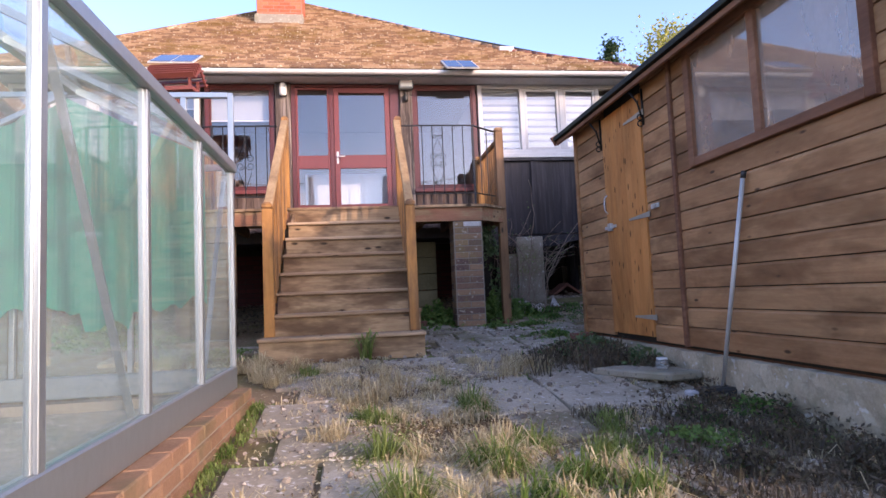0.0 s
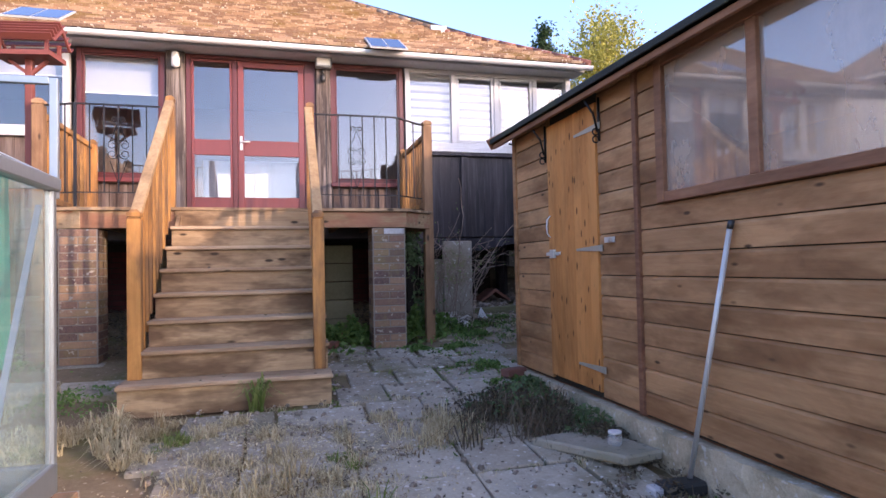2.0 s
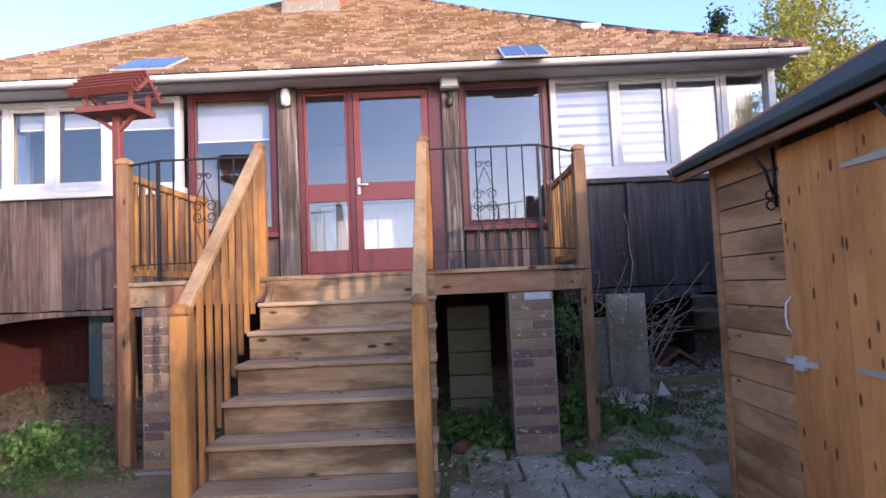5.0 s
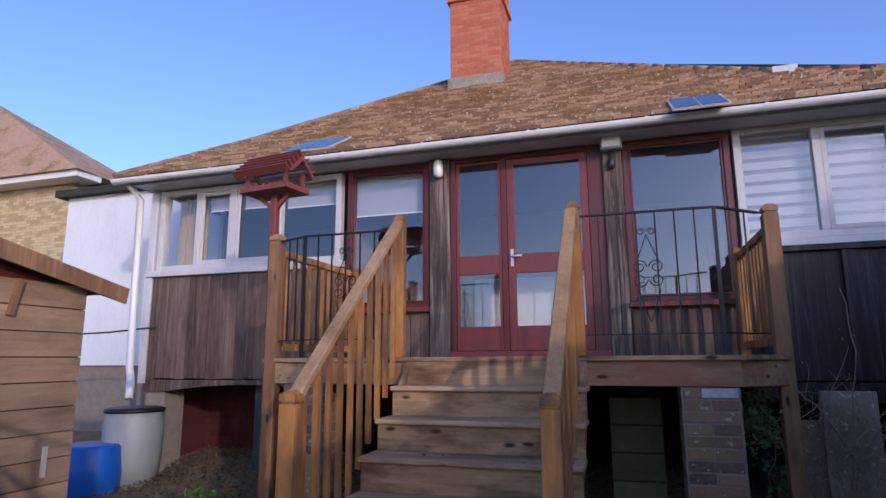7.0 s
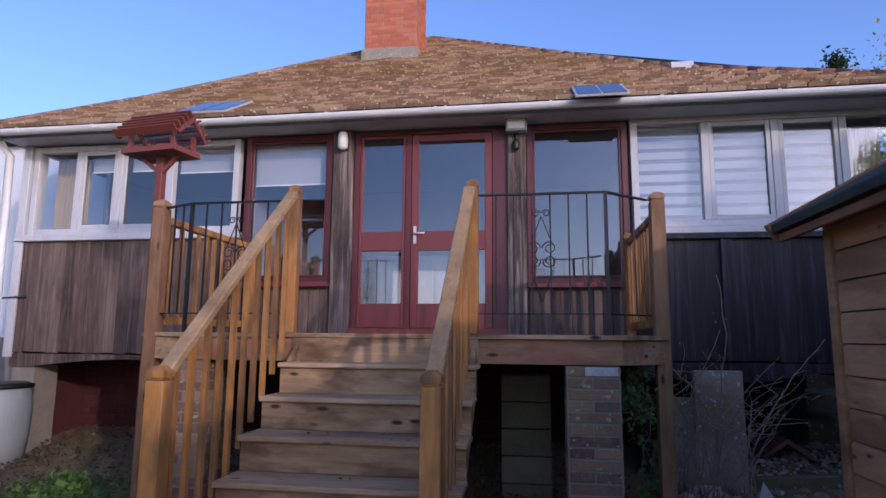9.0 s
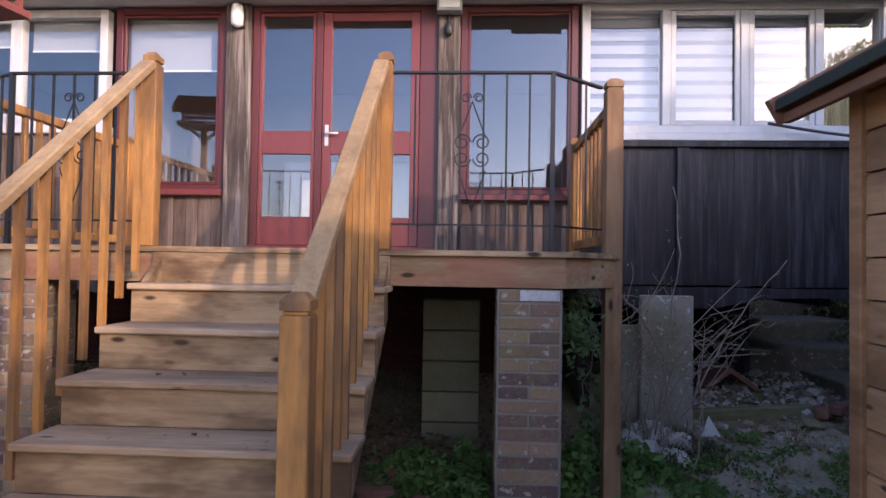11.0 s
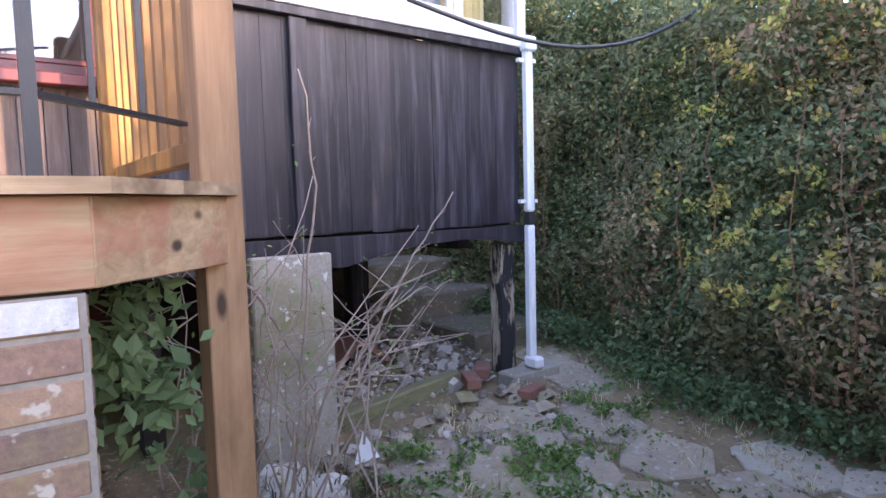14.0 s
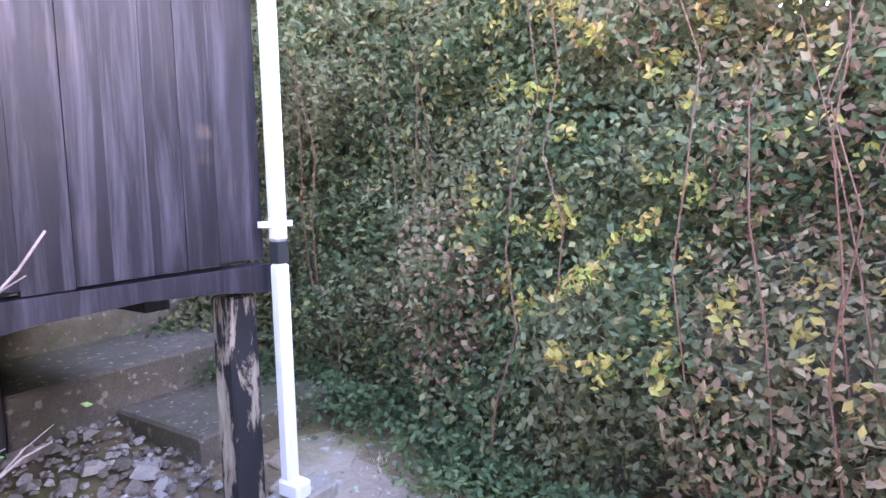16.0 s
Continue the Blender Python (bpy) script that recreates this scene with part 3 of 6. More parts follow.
def roller(x0, x1, z0, z1):
    t = thing("roller_blind", ((x0 + x1) / 2, FY + 0.12, z0), "white roller blind partly drawn down behind the glass", "blind", "roller blinds behind the windows")
    part("cloth", B((x0, FY + 0.115, z0, x1, FY + 0.118, z1)), blind_mat, t)
    bm = bmesh.new()
    tube(bm, [(x0, FY + 0.13, z1 + 0.01), (x1, FY + 0.13, z1 + 0.01)], 0.02)
    part("roller", bm, upvc, t)
    part("bottom_bar", B((x0, FY + 0.11, z0 - 0.015, x1, FY + 0.123, z0)), upvc, t)


roller(-2.11, -1.24, 4.20, 4.63)
roller(-4.14, -3.75, 4.42, 4.62)
roller(-3.63, -3.12, 4.42, 4.62)
roller(-3.03, -2.33, 4.38, 4.62)


def curtain(x0, x1, z0, z1, y, mat, label):
    """A gathered curtain hanging in soft folds."""
    t = thing("curtain", ((x0 + x1) / 2, y, z0), label, "curtain")
    n = 48
    vs = []
    for i in range(n + 1):
        x = x0 + (x1 - x0) * i / n
        dy = 0.022 * math.sin(i * 0.95) + 0.008 * math.sin(i * 2.3)
        vs += [(x, y + dy, z0), (x, y + dy * 0.5, z1), (x, y + dy + 0.004, z0), (x, y + dy * 0.5 + 0.004, z1)]
    fs = []
    for i in range(n):
        a = i * 4
        fs += [(a, a + 1, a + 5, a + 4), (a + 2, a + 6, a + 7, a + 3)]
    ob = new("cloth", raw("cloth", vs, fs, mat))
    ob.parent = t
    ob.matrix_parent_inverse = Matrix.Translation(-origin(t))
    bm = bmesh.new()
    tube(bm, [(x0 - 0.02, y, z1 + 0.01), (x1 + 0.02, y, z1 + 0.01)], 0.009, 8)
    part("curtain_pole", bm, upvc, t)


cream_cloth = paint("warm_lit_cream_cloth", (0.66, 0.55, 0.3), (0.5, 0.4, 0.22), 0.5, 0.9, relief=0.05)
tan_cloth = paint("tan_curtain_cloth", (0.36, 0.27, 0.15), (0.24, 0.17, 0.1), 0.5, 0.9, relief=0.05)
# Added curtain; its cream tone stands for warm light from the side window.
curtain(3.84, 4.27, 3.70, 4.62, 9.2, cream_cloth, "cream yellow curtain added in the end bay for the warm-lit side window")
curtain(-4.72, -4.28, 3.70, 4.62, 9.2, tan_cloth, "tan curtain hanging in the end bay of the window")


# ---- door ----
door = thing("door_1", (-0.13, FY, DECK), "dark red half-glazed double doors with a brass handle, closed", "door", kind="structure")
DX0, DX1, DZ0, DZ1 = -0.94, 0.665, 2.6, 4.71
part("frame", B((DX0, FY - 0.03, DZ0, DX0 + 0.06, FY + 0.07, DZ1), (DX1 - 0.15, FY - 0.03, DZ0, DX1, FY + 0.07, DZ1), (DX0 + 0.06, FY - 0.028, DZ1 - 0.05, DX1 - 0.15, FY + 0.07, DZ1), (-0.385, FY - 0.03, DZ0, -0.325, FY + 0.07, DZ1 - 0.05)), red_dark, door, bevel=0.004)
part("sill", B((DX0, FY - 0.09, DZ0 - 0.018, DX1, FY - 0.032, DZ0 + 0.04)), red_paint, door, bevel=0.004)


def leaf(name, x0, x1, st):
    lf = new(name)
    lf.parent = door
    lf.location = Vector((x0, FY, DZ0)) - origin(door)
    y0, y1 = FY - 0.022, FY + 0.025
    z = [DZ0 + 0.045, DZ0 + 0.29, 3.43, 3.63, DZ1 - 0.055 - st, DZ1 - 0.055]
    part("stiles_and_rails", B((x0, y0, z[0], x0 + st, y1, z[5]), (x1 - st, y0, z[0], x1, y1, z[5]), (x0 + st, y0 + 0.003, z[0], x1 - st, y1, z[1]), (x0 + st, y0 + 0.003, z[2], x1 - st, y1, z[3]), (x0 + st, y0 + 0.003, z[4], x1 - st, y1, z[5])), red_paint, lf, bevel=0.004)
    for a, b2 in ((z[1], z[2]), (z[3], z[4])):
        p = part("pane", B((x0 + st, FY, a, x1 - st, FY + 0.006, b2)), pane, lf)
        p.visible_shadow = False
    return lf


leaf("side_light", DX0 + 0.063, -0.388, 0.03)
lf = leaf("door_leaf", -0.322, DX1 - 0.153, 0.075)
part("handle_plate", B((-0.295, FY - 0.032, 3.5, -0.265, FY - 0.023, 3.68)), steel, lf, "worn metal handle plate")
bm = bmesh.new()
tube(bm, [(-0.28, FY - 0.025, 3.6), (-0.28, FY - 0.075, 3.6), (-0.17, FY - 0.078, 3.6)], 0.01)
part("handle", bm, steel, lf, "worn metal lever handle")
t = thing("white_unit", (0.0, 9.5, 2.6), "low white cabinet just inside the glazed doors", "cabinet")
part("body", B((-0.8, 9.4, 2.6, 0.5, 9.75, 3.44)), white_paint, t, bevel=0.005)
part("door", B((-0.78, 9.38, 2.66, -0.17, 9.4, 3.4)), white_paint, t)
part("door", B((-0.13, 9.38, 2.66, 0.48, 9.4, 3.4)), white_paint, t)

# ---- roof ----
EZ, EY, AP = 4.79, 8.52, Vector((-1.2, 15.0, 8.95))
SL = 0.575
KY, KZ, KL, KR = 10.4, 4.79 + 0.575 * 1.88, -4.5, 2.72


SINGLE = []


def roof():
    r = new("roof")
    r.parent = house
    r.location = Vector((0, EY, EZ)) - origin(house)
    tagged(r, "hipped roof of mottled brown clay tiles with lichen")
    x0, x1, yb = -5.15, 4.5, 21.5
    bm = bmesh.new()
    c = [bm.verts.new(p) for p in ((x0, EY, EZ - 0.02), (x1, EY, EZ - 0.02), (x1, yb, EZ - 0.02), (x0, yb, EZ - 0.02), (AP.x, AP.y, AP.z - 0.04), (KL, KY, KZ - 0.02), (KR, KY, KZ - 0.02))]
    for f in ((0, 1, 6, 5), (5, 6, 4), (1, 2, 4, 6), (2, 3, 4), (3, 0, 5, 4), (3, 2, 1, 0)):
        bm.faces.new([c[i] for i in f])
    part("underlay", bm, felt, r, "roof deck")
    rnd = random.Random(8)
    # tiles of the front slope, in courses
    def slope(org, along, up, lo, hi, inside, name):
        n = along.cross(up).normalized()
        verts, faces = [], []
        k = 0
        s = 0.0
        gauge, wd = 0.15, 0.17
        while s < hi:
            a = lo[0] + (wd / 2 if k % 2 else 0)
            while a < lo[1]:
                p = org + along * a + up * s
                if inside(a + wd / 2, s + gauge / 2):
                    j = rnd.uniform(-0.009, 0.009)
                    if org.y < EY + 0.1 and s < gauge * 6 and len(SINGLE) < 300:
                        SINGLE.append((p + up * j + along * (wd / 2) + n * 0.006, rnd.uniform(-0.03, 0.03)))
                        a += wd
                        continue
                    th = 0.03 + rnd.uniform(0, 0.028)
                    b0 = len(verts)
                    for u, v, h in ((0.004, j, th), (wd - 0.004, j, th), (wd - 0.004, gauge * 1.25, 0.004), (0.004, gauge * 1.25, 0.004), (0.004, j, 0.0), (wd - 0.004, j, 0.0)):
                        verts.append(p + along * u + up * v + n * h)
                    faces.extend([(b0, b0 + 1, b0 + 2, b0 + 3), (b0 + 4, b0 + 5, b0 + 1, b0), (b0 + 4, b0, b0 + 3), (b0 + 5, b0 + 2, b0 + 1)])
                a += wd
            s += gauge
            k += 1
        ob = new(name, raw(name, verts, faces, tile_mat))
        ob.parent = r
        ob.matrix_parent_inverse = Matrix.Translation(-origin(r))
        tagged(ob, kind="stuff")
    for ya, za, xa, xb, yc, zc, xc, xd in ((EY, EZ, x0, x1, KY, KZ, KL, KR), (KY, KZ, KL, KR, AP.y, AP.z, AP.x, AP.x)):
        L = math.hypot(yc - ya, zc - za)
        upf = Vector((0, yc - ya, zc - za)).normalized()
        slope(Vector((0, ya - (0.03 if ya == EY else 0), za)), Vector((1, 0, 0)), upf, (xa, xb), L, lambda a, s, q=(xa, xb, xc, xd, L): q[0] + (q[2] - q[0]) * s / q[4] < a < q[1] + (q[3] - q[1]) * s / q[4], "roof_tiles")
    for cx, kx in ((x0, KL), (x1, KR)):
        for a, b2, n in ((Vector((cx, EY, EZ + 0.02)), Vector((kx, KY, KZ + 0.015)), 9), (Vector((kx, KY, KZ + 0.015)), Vector((AP.x, AP.y, AP.z)), 24)):
            for i in range(n):
                p, q = a.lerp(b2, i / n), a.lerp(b2, (i + 0.97) / n)
                bm = bmesh.new()
                tube(bm, [p + Vector((0, 0, rnd.uniform(0, 0.006))), q + Vector((0, 0, 0.008))], 0.05, 8)
                part("hip_tile", bm, red_ridge if cx > 0 and n == 9 else tile_mat, r)
    part("lead_patch", B((2.60, 10.22, KZ - 0.08, 2.86, 10.42, KZ + 0.02)), white_paint, r, "pale lead patch")
    return r


red_ridge = mineral("red_ridge_tile", [(0.3, (0.16, 0.06, 0.045)), (0.7, (0.3, 0.13, 0.09))], 8, spots=(0.5, 0.47, 0.42))
roof()

# chimney
def brick_stack(parent, x0, y0, x1, y1, z0, z1, mat, course=0.075, blen=0.225, seed=3, name="brick"):
    """A brick pier or stack: mortar core and courses of single bricks on its outer faces."""
    rnd = random.Random(seed)
    part("mortar_core", B((x0 - 0.007, y0 - 0.007, z0, x1 + 0.007, y1 + 0.007, z1 - 0.002)), mortar, parent)
    shared = {}
    n = max(1, round((z1 - z0) / course))
    h = (z1 - z0) / n
    for k in range(n):
        z = z0 + k * h
        for face in range(4):
            ln = (x1 - x0) if face in (0, 2) else (y1 - y0)
            cnt = max(1, round(ln / blen))
            off = 0.5 if (k + face) % 2 else 0.0
            cuts = sorted({0.0, 1.0, *[min(1, max(0, (i + off) / cnt)) for i in range(cnt + 1)]})
            for a, b2 in zip(cuts, cuts[1:]):
                lo, hi = a * ln, b2 * ln
                if hi - lo < 0.03:
                    continue
                w2 = round(hi - lo - 0.01, 3)
                if face in (0, 2):
                    key = (w2, 0)
                    at = (x0 + (lo + hi) / 2, y0 if face == 0 else y1, z + h / 2)
                    dims = (w2 / 2, 0.012)
                else:
                    key = (w2, 1)
                    at = (x1 if face == 1 else x0, y0 + (lo + hi) / 2, z + h / 2)
                    dims = (0.012, w2 / 2)
                if key not in shared:
                    bm = bmesh.new()
                    box(bm, -dims[0], -dims[1], -(h - 0.011) / 2, dims[0], dims[1], (h - 0.011) / 2)
                    bmesh.ops.bevel(bm, geom=bm.edges[:], offset=0.003, segments=1, affect="EDGES")
                    bmesh.ops.recalc_face_normals(bm, faces=bm.faces)
                    me = bpy.data.meshes.new(name)
                    bm.to_mesh(me)
                    bm.free()
                    me.materials.append(mat)
                    shared[key] = me
                LATER.append((name, shared[key], (at[0] + rnd.uniform(-.001, .001), at[1] + rnd.uniform(-.002, .002), at[2]), parent))


LATER = []
bm = bmesh.new()
box(bm, -0.082, 0, -0.006, 0.082, 0.19, 0.034)
for v in bm.verts:
    if v.co.y > 0.1:
        v.co.z -= 0.026
bmesh.ops.bevel(bm, geom=bm.edges[:], offset=0.003, segments=1, affect="EDGES")
single_tile = bpy.data.meshes.new("roof_tile")
bm.to_mesh(single_tile)
bm.free()
single_tile.materials.append(tile_mat)
roof_part = bpy.data.objects["roof"]
for c_, tw in SINGLE:
    LATER.append(("roof_tile", single_tile, c_, roof_part, (math.atan(SL) + tw * 0.6, tw * 0.5, tw)))
chim = new("chimney")
chim.parent = house
chim.location = Vector((-1.5, 12.9, 7.0)) - origin(house)
tagged(chim, "square red brick chimney with lead flashing")
CX0, CX1, CY0, CY1 = -1.97, -1.06, 12.55, 13.4
brick_stack(chim, CX0, CY0, CX1, CY1, 7.4, 9.0, red_brick, seed=4)
part("flashing", B((CX0 - 0.05, CY0 - 0.06, 7.0, CX1 + 0.04, CY1, 7.5)), concrete, chim, "grey lead and mortar flashing", bevel=0.01)
part("cap", B((CX0 - 0.06, CY0 - 0.06, 9.0, CX1 + 0.06, CY1 + 0.06, 9.12), (CX0 - 0.02, CY0 - 0.02, 9.12, CX1 + 0.02, CY1 + 0.02, 9.4)), red_brick, chim, "projecting brick course", bevel=0.01)

# gutter and pipes
gut = thing("gutter", (0, 8.5, 4.7), "white half-round plastic gutter with joint brackets", "gutter", kind="structure")
bm = bmesh.new()
prof = [(8.5 + 0.055 * math.cos(math.pi + math.pi * i / 8), 4.76 + 0.055 * math.sin(math.pi + math.pi * i / 8)) for i in range(9)]
prof += [(8.5 + 0.048 * math.cos(-math.pi * i / 8), 4.762 + 0.048 * math.sin(-math.pi * i / 8)) for i in range(9)]
prism(bm, prof, -5.15, 4.52, "x")
part("trough", bm, upvc, gut)
for x in (-4.6, -3.7, -2.8, -2.0, -1.1, 0.0, 0.1, 1.1, 2.1, 3.1, 4.1):
    bm = bmesh.new()
    prof = [(8.5 + 0.063 * math.cos(math.pi + math.pi * i / 8), 4.765 + 0.062 * math.sin(math.pi + math.pi * i / 8)) for i in range(9)]
    prism(bm, prof, x - 0.015, x + 0.015, "x")
    part("bracket", bm, upvc, gut)
pipe = thing("downpipe", (4.43, 8.86, 1.3), "white plastic downpipe with black joint at the house corner", "drainpipe", kind="structure")
bm = B((4.315, 8.83, 2.44, 4.38, 8.89, 3.56))
part("upper_length", bm, upvc, pipe, bevel=0.012)
part("lower_length", B((4.315, 8.83, 1.42, 4.38, 8.89, 2.35)), upvc, pipe, bevel=0.012)
part("joint", B((4.32, 8.835, 2.35, 4.375, 8.885, 2.44)), dark_grey, pipe, "black joint section")
part("shoe", B((4.305, 8.77, 1.35, 4.39, 8.9, 1.43)), upvc, pipe, bevel=0.015)
part("socket", B((4.30, 8.81, 3.52, 4.395, 8.91, 3.62)), upvc, pipe, bevel=0.012)
for z in (2.5, 3.45):
    part("clip", B((4.27, 8.86, z, 4.315, 8.89, z + 0.025), (4.381, 8.84, z, 4.41, 8.88, z + 0.025)), upvc, pipe)
pipe2 = thing("downpipe", (-4.97, 8.8, 2.2), "white plastic downpipe leading from the gutter into the water butt", "drainpipe", kind="structure")
bm = bmesh.new()
tube(bm, [(-5.02, 8.6, 4.74), (-5.02, 8.82, 4.58), (-5.0, 8.85, 2.5), (-4.9, 8.78, 2.36), (-4.72, 8.6, 2.3), (-4.68, 8.55, 2.14)], 0.045, 10)
part("pipe", bm, upvc, pipe2)

def brick_face(name, parent, x0, x1, z0, z1, y, mat):
    vs, fs = [], []
    k = 0
    z = z0
    while z < z1 - 0.07:
        x = x0 - (0.11 if k % 2 else 0)
        while x < x1:
            a, c = max(x, x0), min(x + 0.215, x1)
            if c - a > 0.03:
                b = len(vs)
                for yy in (y, y + 0.03):
                    for px, pz in ((a, z), (c, z), (c, z + 0.065), (a, z + 0.065)):
                        vs.append((px, yy, pz))
                fs.extend([(b, b + 1, b + 2, b + 3), (b + 3, b + 2, b + 6, b + 7), (b, b + 4, b + 5, b + 1), (b + 1, b + 5, b + 6, b + 2), (b, b + 3, b + 7, b + 4)])
            x += 0.225
        z += 0.075
        k += 1
    ob = new(name, raw(name, vs, fs, mat))
    ob.parent = parent
    ob.matrix_parent_inverse = Matrix.Translation(-origin(parent))
    tagged(ob, kind="stuff")


# ---- undercroft ----
under = thing("undercroft", (0, 9, 1.28), "dark open space under the house with piers and a red brick rear wall", "basement", kind="structure")
part("rear_wall", B((-4.85, 10.0, 1.2, 1.9, 10.15, 2.36)), void_mat, under, "dull red painted brick wall on a near-black backing")
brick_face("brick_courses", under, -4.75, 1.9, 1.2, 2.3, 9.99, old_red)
for xa, xb in ((-3.15, -2.95), (-1.3, -1.0)):
    brick_face("pier_bricks", under, xa, xb, 1.2, 2.2, 8.942 if xa < -2 else 8.992, brick_mat)
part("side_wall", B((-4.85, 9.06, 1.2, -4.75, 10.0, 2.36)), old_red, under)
part("pier", B((-3.15, 8.95, 1.2, -2.95, 9.3, 2.2)), brick_mat, under, "brick pier")
part("door_post", B((-3.45, 9.2, 1.2, -3.2, 9.25, 2.3)), paint("blue_green_paint", (0.02, 0.045, 0.05), amount=0.5), under, "blue-green painted door edge")
part("pier", B((-1.3, 9.0, 1.2, -1.0, 9.3, 2.36)), brick_mat, under, "brick pier")
# Sheet added in near-black where the space only falls into shade.
part("inner_wall", B((1.9, 10.45, 1.2, 3.6, 10.55, 2.36), (1.9, 9.1, 1.2, 2.0, 10.45, 2.36)), void_mat, under, "near-black sheet standing in for the unlit depth under the house")
part("pier", B((-4.83, 8.96, 1.2, -4.55, 9.3, 2.2)), mortar, under, "pale rendered pier")
# Another near-black sheet, for the shaded depth farther back.
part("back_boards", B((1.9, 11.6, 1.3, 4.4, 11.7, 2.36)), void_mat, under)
part("black_post", B((4.18, 8.98, 1.3, 4.32, 9.1, 2.22)), peeled, under, "charred-looking black corner post with bare patches", bevel=0.01)
part("black_post", B((3.62, 10.1, 1.4, 3.78, 10.25, 2.36)), dark_wood, under, "black timber post", bevel=0.01)
part("cross_beam", B((2.9, 9.06, 2.2, 3.0, 12.0, 2.36), (3.9, 9.1, 2.2, 4.0, 12.0, 2.36)), dark_wood, under)
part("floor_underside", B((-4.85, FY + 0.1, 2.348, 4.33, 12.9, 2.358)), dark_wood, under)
t = thing("block_pier", (0.83, 8.4, 1.15), "mossy khaki concrete block pier under the deck", "pier", kind="structure")
for i in range(5):
    z = 1.12 + i * 0.225
    part("block", B((0.63, 8.3, z, 1.05, 8.55, z + 0.217)), block_mat, t, bevel=0.006)

# ---- deck ----
deck = thing("deck", (-0.1, 8, 1.05), "raised weathered timber deck on posts and brick piers", "deck")
PL, PR = (-2.0, 7.28), (1.8, 7.46)
FL, FR, DY = -1.62, 1.5, 7.15


def deck_edge(y):
    """Left and right ends of the deck at y."""
    l = -2.07 if y > PL[1] else -2.07 + (PL[1] - y) / (PL[1] - DY) * (FL + 2.07)
    r = 1.86 if y > PR[1] else 1.86 - (PR[1] - y) / (PR[1] - DY) * (1.86 - FR)
    return l, r


y = DY
while y < FY - 0.13:
    y2 = min(y + 0.14, FY - 0.12)
    l0, r0 = deck_edge(y)
    l1, r1 = deck_edge(y2)
    bm = bmesh.new()
    o = 0.03
    prism(bm, [(l0 - o, y - (o if y == DY else 0)), (r0 + o, y - (o if y == DY else 0)), (r1 + o, y2 - 0.005), (l1 - o, y2 - 0.005)], DECK - 0.03, DECK, "z")
    part("deck_board", bm, deck_wood, deck)
    y += 0.14


def face_board(a, b, z0, z1, th=0.035, mat=None, name="fascia_board", label=""):
    bm = bmesh.new()
    a, b = Vector((*a, 0)), Vector((*b, 0))
    n = Vector(((b - a).y, -(b - a).x, 0)).normalized() * th
    q = [(p.x, p.y) for p in (a, b, b - n, a - n)]
    prism(bm, q, z0, z1, "z")
    part(name, bm, mat or fascia_wood, deck, label, bevel=0.003)


face_board((FL, DY), (-0.88, DY), 2.38, 2.548)
face_board((0.52, DY), (FR, DY), 2.38, 2.548)
face_board((-0.88, DY), (0.52, DY), 2.38, 2.548)
face_board((-2.07, PL[1]), (FL, DY), 2.38, 2.548)
face_board((FR, DY), (1.86, PR[1]), 2.38, 2.548)
face_board((1.86, PR[1]), (1.86, 8.83), 2.38, 2.548)
face_board((-2.07, 8.83), (-2.07, PL[1]), 2.38, 2.548)
part("joist", B(*[(-2.0 + 0.4 * i, DY + 0.42, 2.42, -1.95 + 0.4 * i, 8.83, 2.545) for i in range(10)]), post_wood, deck)


def cap(bm, x, y, z, w):
    """A four-sided chamfered cap."""
    lo = [bm.verts.new((x + i * w, y + j * w, z)) for i, j in ((-1, -1), (1, -1), (1, 1), (-1, 1))]
    m1 = [bm.verts.new((x + i * w, y + j * w, z + 0.03)) for i, j in ((-1, -1), (1, -1), (1, 1), (-1, 1))]
    hi = [bm.verts.new((x + i * w * 0.45, y + j * w * 0.45, z + 0.055)) for i, j in ((-1, -1), (1, -1), (1, 1), (-1, 1))]
    bm.faces.new(lo[::-1])
    bm.faces.new(hi)
    for a, b in ((lo, m1), (m1, hi)):
        for i in range(4):
            bm.faces.new([a[i], a[(i + 1) % 4], b[(i + 1) % 4], b[i]])


def newel(parent, x, y, z0, z1, w=0.045, mat=None, label=""):
    part("newel_post", B((x - w, y - w, z0, x + w, y + w, z1 - 0.075), (x - w * 0.82, y - w * 0.82, z1 - 0.075, x + w * 0.82, y + w * 0.82, z1 - 0.06)), mat or rail_wood, parent, label, bevel=0.004)
    bm = bmesh.new()
    cap(bm, x, y, z1 - 0.06, w)
    part("post_cap", bm, mat or rail_wood, parent)


newel(deck, PL[0], PL[1], 1.05, 3.63, 0.05, post_wood, "weathered brown corner post")
newel(deck, PR[0] + 0.02, PR[1] + 0.02, 1.08, 3.63, 0.05, post_wood, "weathered brown corner post")
for x in (-1.95, 1.8):
    newel(deck, x, 8.78, DECK, 3.55, 0.04)


def side_rail(x, y0, y1):
    rl = new("side_rail")
    rl.parent = deck
    rl.location = Vector((x, y0, DECK)) - origin(deck)
    part("top_rail", B((x - 0.03, y0, 3.43, x + 0.03, y1, 3.49)), rail_wood, rl, bevel=0.006)
    part("bottom_rail", B((x - 0.025, y0, 2.64, x + 0.025, y1, 2.70)), rail_wood, rl, bevel=0.004)
    n = int((y1 - y0) / 0.125)
    for i in range(n):
        yy = y0 + (i + 0.5) * (y1 - y0) / n
        part("baluster", B((x - 0.016, yy - 0.016, 2.7, x + 0.016, yy + 0.016, 3.43)), rail_wood, rl, bevel=0.003)


side_rail(-1.97, PL[1] + 0.05, 8.74)
side_rail(1.82, PR[1] + 0.07, 8.74)


